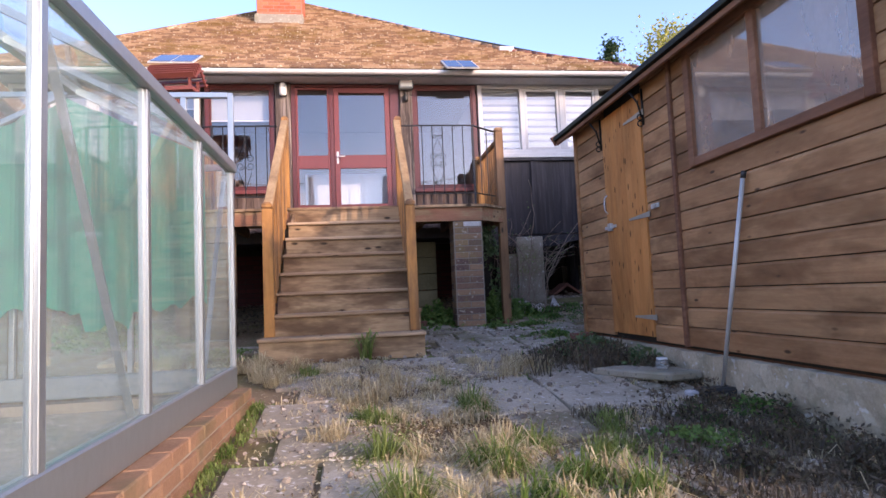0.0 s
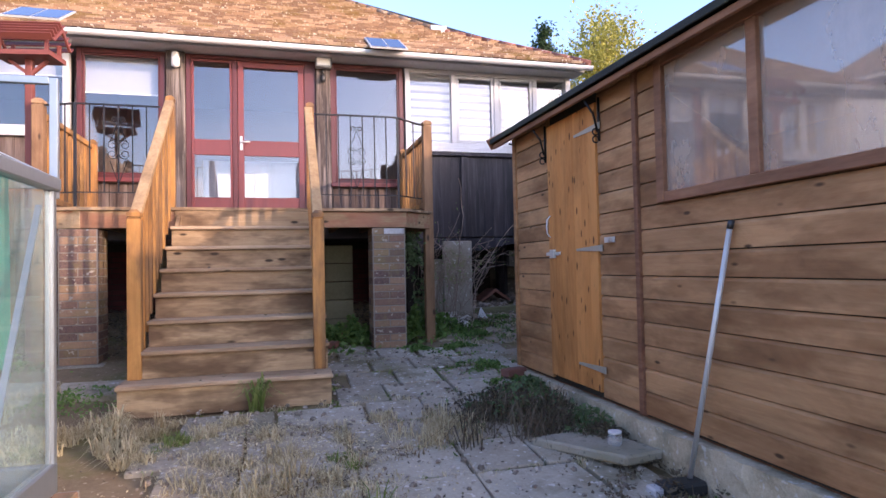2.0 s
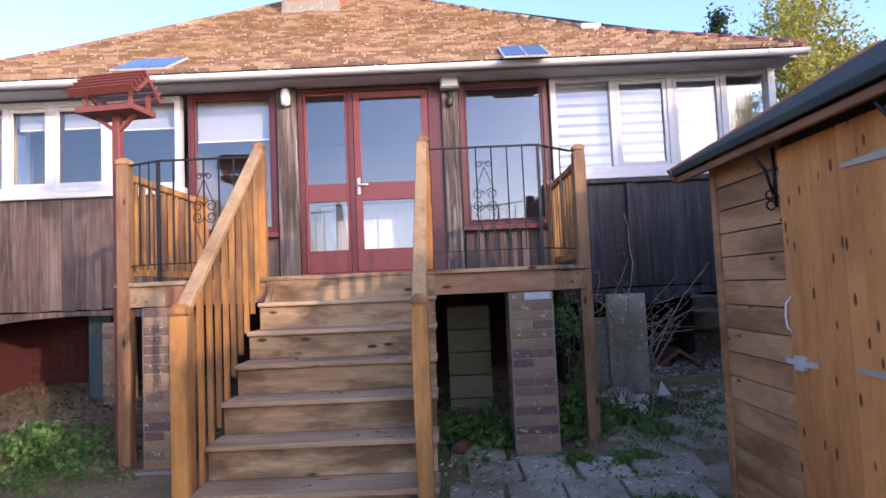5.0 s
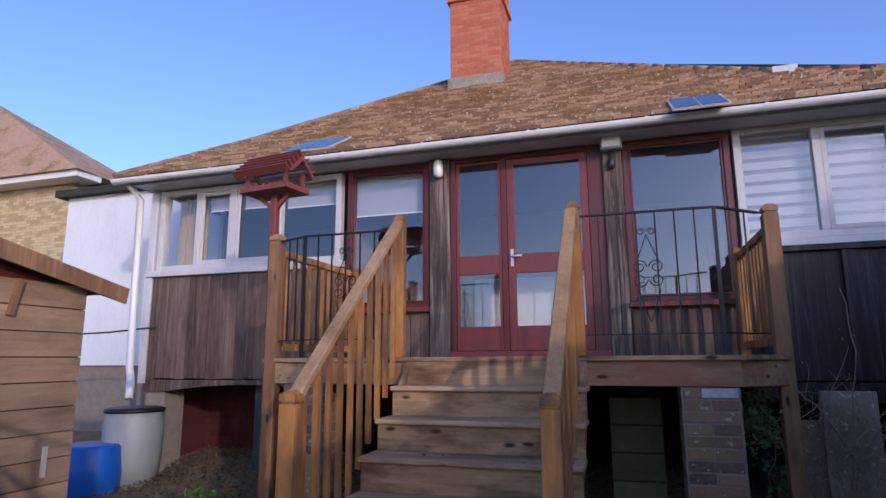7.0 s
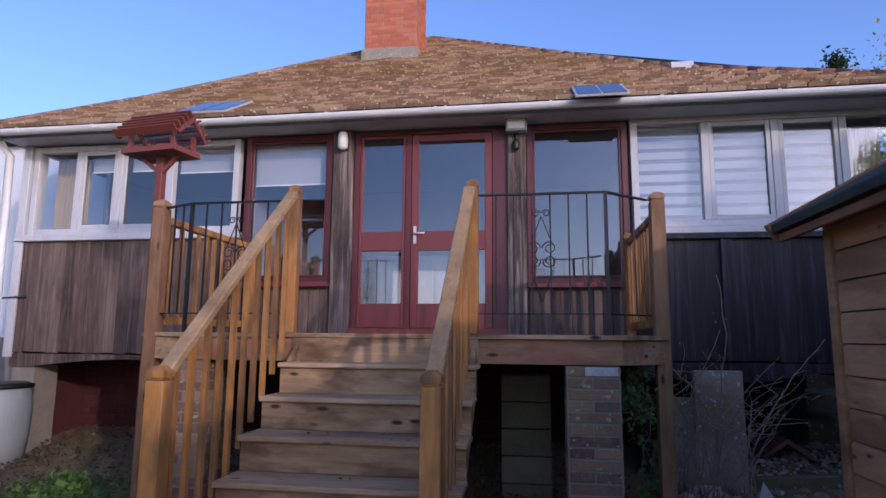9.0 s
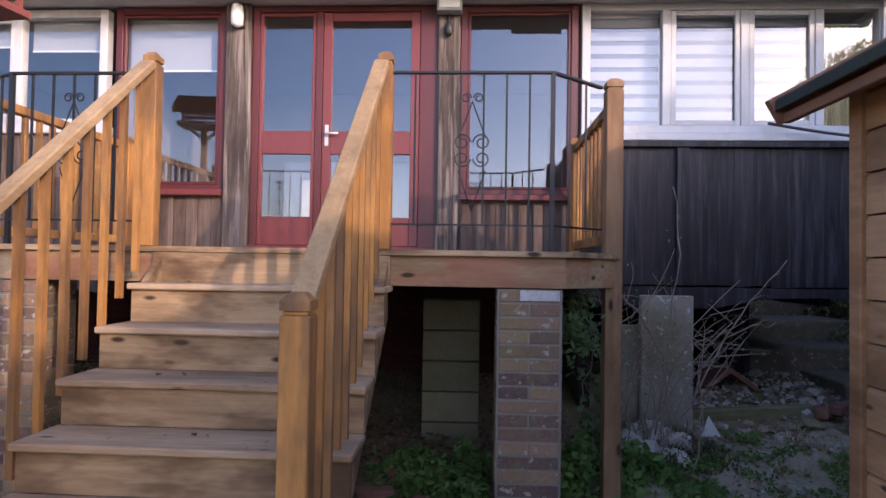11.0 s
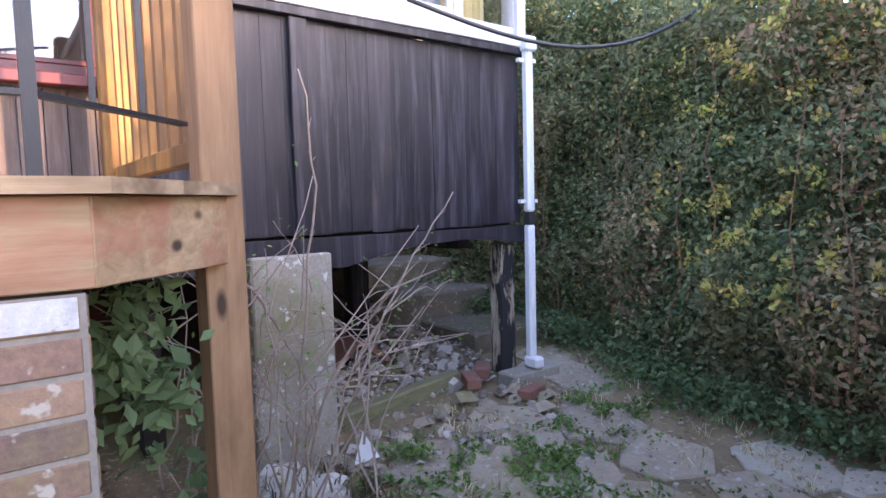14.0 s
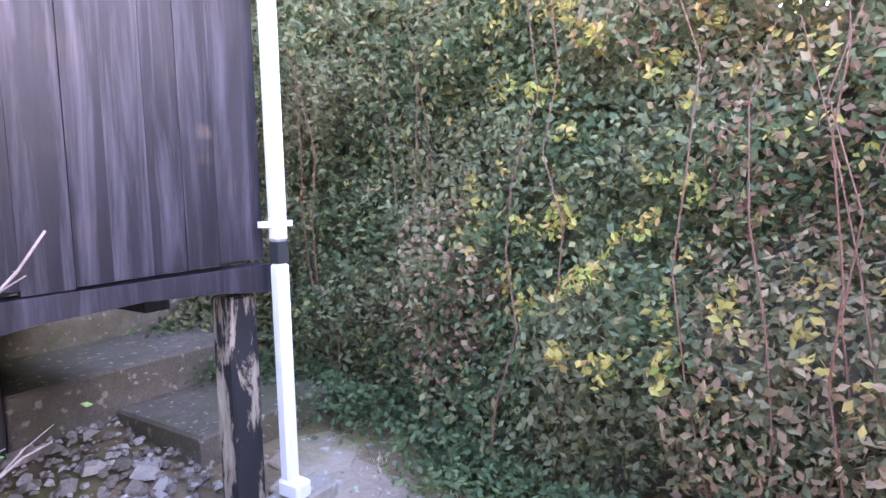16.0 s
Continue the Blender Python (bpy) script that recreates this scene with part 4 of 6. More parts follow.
def iron_rail(name, pts, scroll_at):
    """A wrought iron balustrade along a bent line, with one scroll panel."""
    r = thing(name, (pts[0][0], pts[0][1], DECK), "black wrought iron balustrade with thin bars and a scrolled panel", "railing", "iron balustrades on the deck")
    zt, zb = 3.56, 2.72
    bm = bmesh.new()
    for a, b in zip(pts, pts[1:]):
        bar(bm, (*a, zt), (*b, zt), 0.03, 0.012)
    part("top_rail", bm, iron, r)
    bm = bmesh.new()
    for a, b in zip(pts, pts[1:]):
        bar(bm, (*a, zb), (*b, zb), 0.022, 0.01)
    part("bottom_rail", bm, iron, r)
    for i, (a, b) in enumerate(zip(pts, pts[1:])):
        d = math.dist(a, b)
        n = max(1, round(d / 0.125))
        for k in range(1 if i == 0 else 0, n + (0 if i == len(pts) - 2 else 0)):
            f = k / n
            x, y2 = a[0] + (b[0] - a[0]) * f, a[1] + (b[1] - a[1]) * f
            big = (i > 0 and k == 0)
            bm = bmesh.new()
            wd = 0.024 if big else 0.011
            bar(bm, (x, y2, DECK if big else zb), (x, y2, zt), wd)
            part("standard" if big else "bar", bm, iron, r)
    # scroll panel
    sx, sy = scroll_at
    sc = new("scroll_panel")
    sc.parent = r
    sc.location = Vector((sx, sy, 3.0)) - origin(r)
    for sgn in (-1, 1):
        for zc, rr, flip in ((3.085, 0.048, 1), (3.175, 0.048, -1), (3.42, 0.028, -1)):
            bm = bmesh.new()
            pts2 = []
            for q in range(23):
                an = q / 22 * math.pi * 2.6
                rad = rr * (1 - 0.62 * q / 22)
                pts2.append((sx + sgn * (rr + 0.006 - rad * math.cos(an)), sy, zc - flip * rad * math.sin(an)))
            tube(bm, pts2, 0.0045, 5)
            part("scroll", bm, iron, sc)
        for za, zb2 in ((3.20, 3.40), (3.02, 2.80)):
            bm = bmesh.new()
            tube(bm, [(sx + sgn * 0.075, sy, za), (sx, sy, zb2)], 0.004, 5)
            part("brace", bm, iron, sc)
    return r


iron_rail("iron_balustrade", [(0.54, DY), (1.42, DY), (1.74, PR[1] - 0.02)], (0.98, DY))
iron_rail("iron_balustrade", [(-0.92, DY), (-1.66, DY), (-1.95, PL[1])], (-1.29, DY))

# piers under the deck
for x0, x1, nm in ((1.14, 1.475, 5), (-1.8, -1.48, 6)):
    t = thing("brick_pier", ((x0 + x1) / 2, 7.3, 1.06), "square mottled brick pier with worn white paint near the top", "pier", "brick piers under the deck", kind="structure")
    brick_stack(t, x0, DY + 0.012, x1, DY + 0.33, 1.1, 2.375, brick_mat, seed=nm)
    part("footing", B((x0 - 0.06, DY - 0.06, 1.03, x1 + 0.06, DY + 0.38, 1.098)), concrete, t, "concrete footing", bevel=0.01)
    if x0 > 0:
        part("painted_patch", B((x0 + 0.115, DY - 0.004, 2.312, x0 + 0.328, DY + 0.004, 2.368)), worn_white, t, "white painted brick face")

# ---- stairs ----
stairs = thing("stairs", (-0.18, 6.2, 0.97), "weathered timber stairs with eight broad treads and closed risers", "stairs")
SX0, SX1, RUN, RISE = -0.80, 0.555, 0.257, 0.2
for k in range(1, 8):
    z, y = DECK - RISE * k, DY - RUN * k
    wide = k == 7
    a, b2 = (-0.9, 0.56) if wide else (SX0, SX1)
    part("tread", B((a, y, z - 0.032, b2, y + RUN + 0.03, z)), tread_wood, stairs, bevel=0.006)
    zl = 0.955 if wide else z - RISE
    part("riser", B((a + 0.01, y + 0.035, zl, b2 - 0.01, y + 0.06, z - 0.034)), deck_wood, stairs)
part("riser", B((SX0 + 0.01, DY - 0.025, DECK - RISE, SX1 - 0.01, DY - 0.002, DECK - 0.034)), deck_wood, stairs)
for x in (SX0 + 0.03, 0.50):
    bm = bmesh.new()
    pts = [(DY - 0.002, DECK - 0.05), (DY - 0.002, 2.2)]
    pts += [(5.45, 0.98), (5.40, 0.98), (5.40, 1.15)]
    for k in range(7, 0, -1):
        z, y = DECK - RISE * k, DY - RUN * k
        pts += [(y + 0.04, z - 0.035), (y + RUN + 0.04, z - 0.035)] if k > 1 else [(y + 0.04, z - 0.035)]
    prism(bm, pts, x, x + 0.033, "x")
    part("stringer", bm, deck_wood, stairs)
for x in (-0.83, 0.482):
    side = new("handrail_side")
    side.parent = stairs
    side.location = Vector((x, 5.65, 1.18)) - origin(stairs)
    yb, yt, zb, zt = 5.66, DY - 0.045, 2.36, 3.62
    newel(stairs, x, 5.65, 1.18, 2.42, 0.046)
    newel(stairs, x + (0.02 if x > 0 else 0.0), DY, DECK, 3.68, 0.04)
    bm = bmesh.new()
    bar(bm, (x, yb, zb), (x, yt, zt - 0.02), 0.08, 0.045)
    part("handrail", bm, top_wood, side, bevel=0.006)
    n = 10
    for i in range(n):
        yy = yb + (i + 0.8) * (yt - yb) / (n + 0.4)
        f = (yy - yb) / (yt - yb)
        top = zb + (zt - zb) * f - 0.03
        low = 1.24 + (DECK - 1.16) * f * 1.0
        part("baluster", B((x - 0.015, yy - 0.015, low - 0.14, x + 0.015, yy + 0.015, top)), rail_wood, side)

def tread_leaf(q):
    k = q.randrange(1, 8)
    return (q.uniform(SX0, SX1), DY - RUN * k + q.uniform(0.02, 0.2), DECK - RISE * k + 0.008)


LEAFY_STEPS = tread_leaf

# ---- shed ----
SHX = 2.26
shed = thing("shed", (3.4, 3.6, 1.0), "brown stained timber shed with shiplap boards and a felt roof", "shed")
def shed_boards():
    hl = new("board_wall")
    hl.parent = shed
    hl.location = Vector((SHX, 3.6, 1.05)) - origin(shed)
    tagged(hl, "brown stained horizontal shiplap boards with knots")
    z = 1.07
    k = 0
    while z < 3.12:
        z2 = min(z + 0.1345, 3.16)
        spans = [(1.2, 3.94), (3.98, 4.42), (5.19, 5.88)]
        for a, b2 in spans:
            cuts = [(a, b2)]
            if a == 1.2 and z2 > 2.3 and z < 3.05:
                cuts = [(1.2, 2.28), (3.72, 3.94)]
            for c, d in cuts:
                bm = bmesh.new()
                prism(bm, [(SHX - 0.012, z), (SHX - 0.012, z2 - 0.022), (SHX - 0.004, z2 - 0.006), (SHX + 0.012, z2 - 0.006), (SHX + 0.012, z)], c, d, "y")
                part("board", bm, shed_wood, hl)
        z = z2
        k += 1
    part("corner_strip", B((SHX - 0.03, 5.84, 1.06, SHX + 0.012, 5.9, 3.13)), shed_wood, shed, bevel=0.004)
    part("cover_strip", B((SHX - 0.035, 3.94, 1.06, SHX + 0.01, 3.98, 3.12)), shed_trim_wood, shed, bevel=0.004)
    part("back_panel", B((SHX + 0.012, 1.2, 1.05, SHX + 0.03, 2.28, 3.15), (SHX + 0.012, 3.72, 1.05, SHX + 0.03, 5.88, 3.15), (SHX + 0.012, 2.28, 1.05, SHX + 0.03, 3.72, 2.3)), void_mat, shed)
    bm = bmesh.new()
    for yy0, yy1 in ((5.88, 5.9), (1.2, 1.22)):
        prism(bm, [(SHX, 1.06), (4.7, 1.06), (4.7, 3.13), (3.48, 3.82), (SHX, 3.13)], yy0, yy1, "y")
    box(bm, 4.68, 1.22, 1.06, 4.7, 5.88, 3.13)
    part("end_wall", bm, shed_wood, shed)
    part("interior_back", B((4.62, 1.22, 1.06, 4.67, 5.87, 3.1)), shed_trim_wood, shed)
    part("floor", B((SHX + 0.03, 1.22, 1.0, 4.6, 5.87, 1.05)), shed_trim_wood, shed)


shed_boards()
for s, (xa, xb) in enumerate(((2.08, 3.48), (4.88, 3.48))):
    za, zb = 3.10, 3.88
    bm = bmesh.new()
    v = prism(bm, [(xa, za - 0.03), (xb, zb - 0.03), (xb, zb + 0.01), (xa, za + 0.015)], 1.1, 6.1, "y")
    part("roof_panel", bm, felt, shed, "black mossy roofing felt", bevel=0.006)
part("eave_board", B((2.11, 1.12, 3.03, 2.135, 6.08, 3.068)), shed_trim_wood, shed, bevel=0.003)
bm = bmesh.new()
for xa, xb in ((2.08, 3.48), (4.88, 3.48)):
    bar(bm, (xa, 6.09, 3.07), (xb, 6.09, 3.85), 0.03, 0.1)
part("bargeboard", bm, shed_trim_wood, shed)

# shed door
sd = new("door")
sd.parent = shed
sd.location = Vector((SHX, 5.19, 1.1)) - origin(shed)
tagged(sd, "orange-brown knotty pine door")
yy = 4.43
for i in range(7):
    part("door_board", B((SHX - 0.0225 - 0.0008 * (i % 2), yy, 1.10, SHX + 0.008, yy + 0.1065, 3.03)), shed_door_wood, sd)
    yy += 0.107
for z, nm in ((2.86, "hinge"), (2.05, "hinge"), (1.25, "hinge")):
    bm = bmesh.new()
    prism(bm, [(4.36, z - 0.02), (4.36, z + 0.025), (4.47, z + 0.02), (4.72, z + 0.008), (4.72, z - 0.008), (4.47, z - 0.015)], SHX - 0.03, SHX - 0.024, "x")
    part(nm, bm, old_steel, sd, "dull galvanised strap hinge")
part("bolt", B((SHX - 0.04, 4.98, 2.02, SHX - 0.025, 5.2, 2.045), (SHX - 0.05, 5.06, 2.0, SHX - 0.024, 5.12, 2.065)), steel, sd, "galvanised sliding bolt")
bm = bmesh.new()
tube(bm, [(SHX - 0.022, 5.15, 2.16), (SHX - 0.05, 5.15, 2.19), (SHX - 0.055, 5.15, 2.24), (SHX - 0.05, 5.15, 2.30), (SHX - 0.022, 5.15, 2.33)], 0.005, 6)
part("handle", bm, upvc, sd, "pale pull handle")
for yb in (5.22, 4.38):
    bm = bmesh.new()
    tube(bm, [(2.14, yb, 3.02), (2.20, yb, 2.94), (SHX - 0.03, yb, 2.82)], 0.008, 6)
    tube(bm, [(SHX - 0.02, yb, 3.05), (SHX - 0.02, yb, 2.76)], 0.009, 6)
    for zc in (2.82, 2.77):
        tube(bm, [(SHX - 0.045 + 0.022 * math.cos(a_), yb, zc + 0.022 * math.sin(a_)) for a_ in [j * 0.6 for j in range(10)]], 0.005, 5)
    t = thing("basket_bracket", (SHX, yb, 2.8), "black iron hanging basket bracket with a small scroll", "bracket", "brackets on the shed")
    part("arm", bm, iron, t)
t = thing("hasp", (SHX - 0.02, 4.2, 2.1), "small galvanised hasp screwed to the boards", "hasp")
part("plate", B((SHX - 0.026, 4.22, 2.085, SHX - 0.018, 4.34, 2.12), (SHX - 0.05, 4.24, 2.09, SHX - 0.027, 4.27, 2.115)), steel, t)
# window
sw = new("window")
sw.parent = shed
sw.location = Vector((SHX, 3.0, 2.33)) - origin(shed)
tagged(sw, "wide wooden-framed shed window with grimy panes")
part("frame", B((SHX - 0.04, 3.68, 2.28, SHX + 0.02, 3.745, 3.09), (SHX - 0.04, 2.25, 2.28, SHX + 0.02, 2.31, 3.09), (SHX - 0.038, 2.31, 2.28, SHX + 0.02, 3.68, 2.335), (SHX - 0.038, 2.31, 3.03, SHX + 0.02, 3.68, 3.09), (SHX - 0.036, 3.0, 2.335, SHX + 0.02, 3.06, 3.03)), shed_trim_wood, sw, bevel=0.004)
for a, b2 in ((2.31, 3.0), (3.06, 3.68)):
    p = part("pane", B((SHX - 0.012, a, 2.335, SHX - 0.008, b2, 3.03)), shed_glass, sw)
    p.visible_shadow = False
t = thing("shed_base", (SHX, 3.6, 0.7), "rough concrete base exposed under the shed", "foundation", kind="structure")
bm = bmesh.new()
cols = []
for i in range(97):
    ya = 1.1 + i * 0.05
    col = []
    for j in range(8):
        z = 0.58 + j * 0.065
        d = 0.022 * noise.noise((ya * 4, z * 6, 3)) + 0.012 * noise.noise((ya * 17, z * 17, 5)) + (0.03 if j < 2 else 0)
        col.append(bm.verts.new((SHX - 0.05 - d + 0.0, ya, z + (0.012 * noise.noise((ya * 9, 0, 1)) if j == 7 else 0))))
    col.append(bm.verts.new((SHX + 0.06, ya, 1.035)))
    cols.append(col)
for c0, c1 in zip(cols, cols[1:]):
    for j in range(8):
        bm.faces.new([c0[j], c0[j + 1], c1[j + 1], c1[j]])
box(bm, SHX + 0.05, 1.1, 0.6, 4.75, 5.9, 0.99)
part("plinth", bm, plinth_mat, t)

# ---- greenhouse ----
GX, GY0, GY1, GZ0, GZE = -0.78, -0.6, 3.93, 1.0, 2.36
GW = 1.9
gh = thing("greenhouse", (-1.7, 1.7, 0.97), "aluminium framed glass greenhouse on a brick plinth", "greenhouse")
part("base_rail", B((GX - 0.05, GY0, 0.975, GX, GY1, 1.11), (GX - GW, GY0, 0.975, GX - GW + 0.05, GY1, 1.11), (GX - GW + 0.05, GY1 - 0.05, 0.977, GX - 0.05, GY1 - 0.001, 1.108)), alu, gh, "wide aluminium base rail", bevel=0.006)
part("eave_rail", B((GX - 0.045, GY0, GZE - 0.03, GX + 0.015, GY1 + 0.01, GZE + 0.03), (GX - GW - 0.01, GY0, GZE - 0.03, GX - GW + 0.05, GY1 + 0.01, GZE + 0.03)), alu, gh, bevel=0.006)
ys = [GY1 - 0.02 - 0.765 * i for i in range(6)]
for xx in (GX - 0.02, GX - GW + 0.02):
    for yy in ys:
        part("glazing_bar", B((xx - 0.018, yy - 0.018, 1.11, xx + 0.018, yy + 0.018, GZE - 0.03), (xx - 0.006, yy - 0.03, 1.11, xx + 0.006, yy + 0.03, GZE - 0.03)), alu, gh, bevel=0.002)
    for a, b2 in zip(ys[1:], ys):
        p = part("pane", B((xx - 0.002, a + 0.031, 1.112, xx + 0.002, b2 - 0.031, GZE - 0.032)), gh_glass, gh)
        p.visible_shadow = False
RX, RZ = GX - GW / 2, 2.86
bm = bmesh.new()
bar(bm, (RX, GY0, RZ), (RX, GY1, RZ), 0.05, 0.05)
part("ridge", bm, alu, gh)
for sx in (GX - 0.01, GX - GW + 0.01):
    for i, yy in enumerate(ys):
        bm = bmesh.new()
        bar(bm, (sx, yy, GZE + 0.02), (RX, yy, RZ), 0.03, 0.03)
        part("rafter", bm, alu, gh)
    for a, b2 in zip(ys[1:], ys):
        bm = bmesh.new()
        q = [bm.verts.new(v) for v in ((sx, a + 0.02, GZE + 0.035), (sx, b2 - 0.02, GZE + 0.035), (RX, b2 - 0.02, RZ + 0.01), (RX, a + 0.02, RZ + 0.01))]
        bm.faces.new(q)
        p = part("roof_pane", bm, gh_glass, gh)
        p.visible_shadow = False
for xx in (GX - 0.62, GX - 1.28):
    part("end_bar", B((xx - 0.015, GY1 - 0.035, 1.11, xx + 0.015, GY1 - 0.005, GZE + 0.1)), alu, gh, bevel=0.002)
part("end_rail", B((GX - GW + 0.05, GY1 - 0.03, GZE - 0.02, GX - 0.05, GY1 - 0.005, GZE + 0.02)), alu, gh)
part("door_frame", B((GX - 0.04, GY1 + 0.02, 2.3, GX - 0.005, GY1 + 0.05, 2.86), (GX - 1.5, GY1 + 0.02, 2.83, GX - 0.04, GY1 + 0.05, 2.865), (GX - 0.33, GY1 + 0.02, 2.3, GX - 0.295, GY1 + 0.05, 2.83)), alu, gh, "aluminium door rail standing above the eave", bevel=0.003)
for a, b2 in ((GX - GW + 0.05, GX - 1.31), (GX - 1.25, GX - 0.65), (GX - 0.59, GX - 0.05)):
    p = part("end_pane", B((a, GY1 - 0.022, 1.112, b2, GY1 - 0.018, GZE - 0.03)), gh_glass, gh)
    p.visible_shadow = False
bm = bmesh.new()
for sx in (GX - 0.05, GX - GW + 0.06):
    bar(bm, (sx, ys[0] - 0.05, GZE - 0.1), (sx, ys[0] - 0.6, 1.1), 0.025, 0.01)
    bar(bm, (sx, ys[3] + 0.1, GZE - 0.1), (sx, ys[2] - 0.05, 1.1), 0.025, 0.01)
part("brace", bm, alu, gh)
# plinth of bricks
t = thing("greenhouse_plinth", (GX, 1.7, 0.65), "low brick plinth with mortar under the greenhouse", "plinth", kind="structure")
part("mortar_bed", B((GX - 0.1, GY0, 0.5, GX + 0.072, GY1 + 0.05, 0.955), (GX - GW - 0.05, GY0, 0.5, GX - GW + 0.1, GY1 + 0.05, 0.955), (GX - GW + 0.1, GY1 - 0.08, 0.5, GX - 0.1, GY1 + 0.04, 0.955)), mortar, t)
part("floor", B((GX - GW + 0.1, GY0, 0.6, GX - 0.1, GY1 - 0.08, 0.9)), concrete, t, "pale concrete floor")
bm = bmesh.new()
box(bm, -0.052, -0.107, -0.032, 0.052, 0.107, 0.032)
bmesh.ops.bevel(bm, geom=bm.edges[:], offset=0.006, segments=1, affect="EDGES")
kbrick = bpy.data.meshes.new("brick")
bm.to_mesh(kbrick)
bm.free()
kbrick.materials.append(mineral("plinth_brick", [(0.25, (0.12, 0.06, 0.035)), (0.5, (0.22, 0.12, 0.07)), (0.75, (0.33, 0.2, 0.12))], 8, moss=(0.11, 0.10, 0.05)))
rnd = random.Random(5)
for k in range(4):
    yy = GY0 + 0.12 + (0.11 if k % 2 else 0)
    while yy < GY1:
        LATER.append(("brick", kbrick, (GX + 0.03 + rnd.uniform(-.003, .003), yy, 0.938 - 0.075 * k + 0.003), t))
        yy += 0.226

# net inside
net = thing("shade_net", (GX - 1, GY1 - 0.1, 1.6), "green shade netting hung across the greenhouse end, ragged below", "netting")
vs, fs = [], []
nx, nz = 70, 12
for i in range(nx + 1):
    x = GX - 0.16 - (GW - 0.24) * i / nx
    low = 1.5 + 0.03 * math.sin(i * 0.35) + 0.08 * noise.noise((i * 0.25, 0, 0)) - (0.12 if 18 < i < 30 else 0)
    top = 2.36 + 0.42 * (1 - abs(x - RX) / (GW / 2))
    for j in range(nz + 1):
        z = top + (low - top) * j / nz
        vs.append((x, GY1 - 0.09 + 0.025 * math.sin(i * 0.7 + j * 0.15), z))
for i in range(nx):
    for j in range(nz):
        a = i * (nz + 1) + j
        fs.append((a, a + 1, a + nz + 2, a + nz + 1))
ob = new("net", raw("net", vs, fs, net_mat))
ob.parent = net
ob.matrix_parent_inverse = Matrix.Translation(-origin(net))

# ---- foliage ----
def leaves(n, sampler, size, mat, name, seed=1, flat=0.0):
    """Many small folded leaves in one mesh."""
    rnd = random.Random(seed)
    vs, fs = [], []
    for _ in range(n):
        p = sampler(rnd)
        if p is None:
            continue
        s = size * rnd.uniform(0.6, 1.35)
        a = Vector((rnd.gauss(0, 1), rnd.gauss(0, 1), rnd.gauss(0, 1) - flat)).normalized()
        u = a.orthogonal().normalized()
        u = Matrix.Rotation(rnd.uniform(0, 6.28), 3, a) @ u
        v = a.cross(u)
        b = len(vs)
        p = Vector(p)
        vs.extend([p - u * s * 0.5, p + v * s * 0.28 + a * s * 0.06, p + u * s * 0.5, p - v * s * 0.28 + a * s * 0.06])
        fs.extend([(b, b + 1, b + 2), (b, b + 2, b + 3)])
    return raw(name, vs, fs, mat)


def hedge_face(y, z):
    return 5.35 + 0.35 * noise.noise((0, y * 0.7, z * 0.8)) + 0.22 * noise.noise((3, y * 2.1, z * 2.3)) + 0.10 * max(0, 2.2 - z) * -1.6 + 0.12 * (z - 2)


hedge = thing("hedge", (6.2, 8, 1.3), "tall overgrown mixed hedge of ivy and privet with yellowing leaves", "hedge")


def hedge_top(y):
    # Unseen stretch, raised to throw shade on the right-hand windows.
    bump = max(0, min(1, (y - 4.2) / 0.7)) * max(0, min(1, (7.9 - y) / 0.9))
    return 4.15 + 0.4 * noise.noise((9, y * 1.4, 0)) + 1.15 * bump - 0.4 * max(0, min(1, (4.2 - y))) + 0.7 * max(0, min(1, (y - 8.6) / 1.2))


def core():
    """The dark twiggy inside of the hedge, as one uneven body."""
    ys, zs = [1.8 + 0.3 * i for i in range(48)], [j / 12 for j in range(13)]
    vs, fs = [], []
    for y in ys:
        for f in zs:
            z = 1.0 + (2.5 + 0.9 * max(0, min(1, (y - 7.4) / 1.5)) + 0.4 * noise.noise((y * 1.1, 4, 4)) + 0.3 * noise.noise((y * 4.1, 4, 4))) * f
            vs.append((hedge_face(y, z) + 0.55 + 0.12 * noise.noise((y * 3, z * 3, 5)) + 0.25 * f ** 4, y, z))
        vs.append((6.4, y, 2.0))
        vs.append((6.6, y, 1.0))
    m_ = len(zs) + 2
    for i in range(len(ys) - 1):
        for j in range(m_ - 1):
            fs.append((i * m_ + j, i * m_ + j + 1, (i + 1) * m_ + j + 1, (i + 1) * m_ + j))
    for i in (0, len(ys) - 1):
        fs.append([i * m_ + j for j in range(m_)])
    ob = new("inner_mass", raw("inner_mass", vs, fs, hedge_core))
    ob.parent = hedge
    ob.matrix_parent_inverse = Matrix.Translation(-origin(hedge))


core()


def in_hedge(r):
    y = r.uniform(2.0, 15.5)
    top = hedge_top(y)
    z = 1.15 + (top - 1.15) * r.random() ** 0.9
    d = abs(r.gauss(0, 0.22 if z < 3.5 else 0.5))
    if noise.noise((y * 1.3, z * 1.3, 7)) > 0.35 and r.random() < 0.6:
        return None
    return (hedge_face(y, z) + d - 0.03, y, z)


ob = new("foliage", leaves(180000, in_hedge, 0.047, hedge_leaf, "foliage", 11))
ob.parent = hedge
ob.matrix_parent_inverse = Matrix.Translation(-origin(hedge))


def dry_part(r):
    """Dead and browning stretches, most of them at the near end."""
    y = r.uniform(2.0, 9.0)
    z = 1.3 + (hedge_top(y) - 1.3) * r.random()
    if noise.noise((y * 0.9, z * 0.7, 21)) + 0.12 * noise.noise((y * 5, z * 5, 2)) < (-0.25 if 6.3 < y < 7.4 else 0.05 if y < 7.5 else 0.25):
        return None
    return (hedge_face(y, z) + abs(r.gauss(0, 0.15)) - 0.06, y, z)


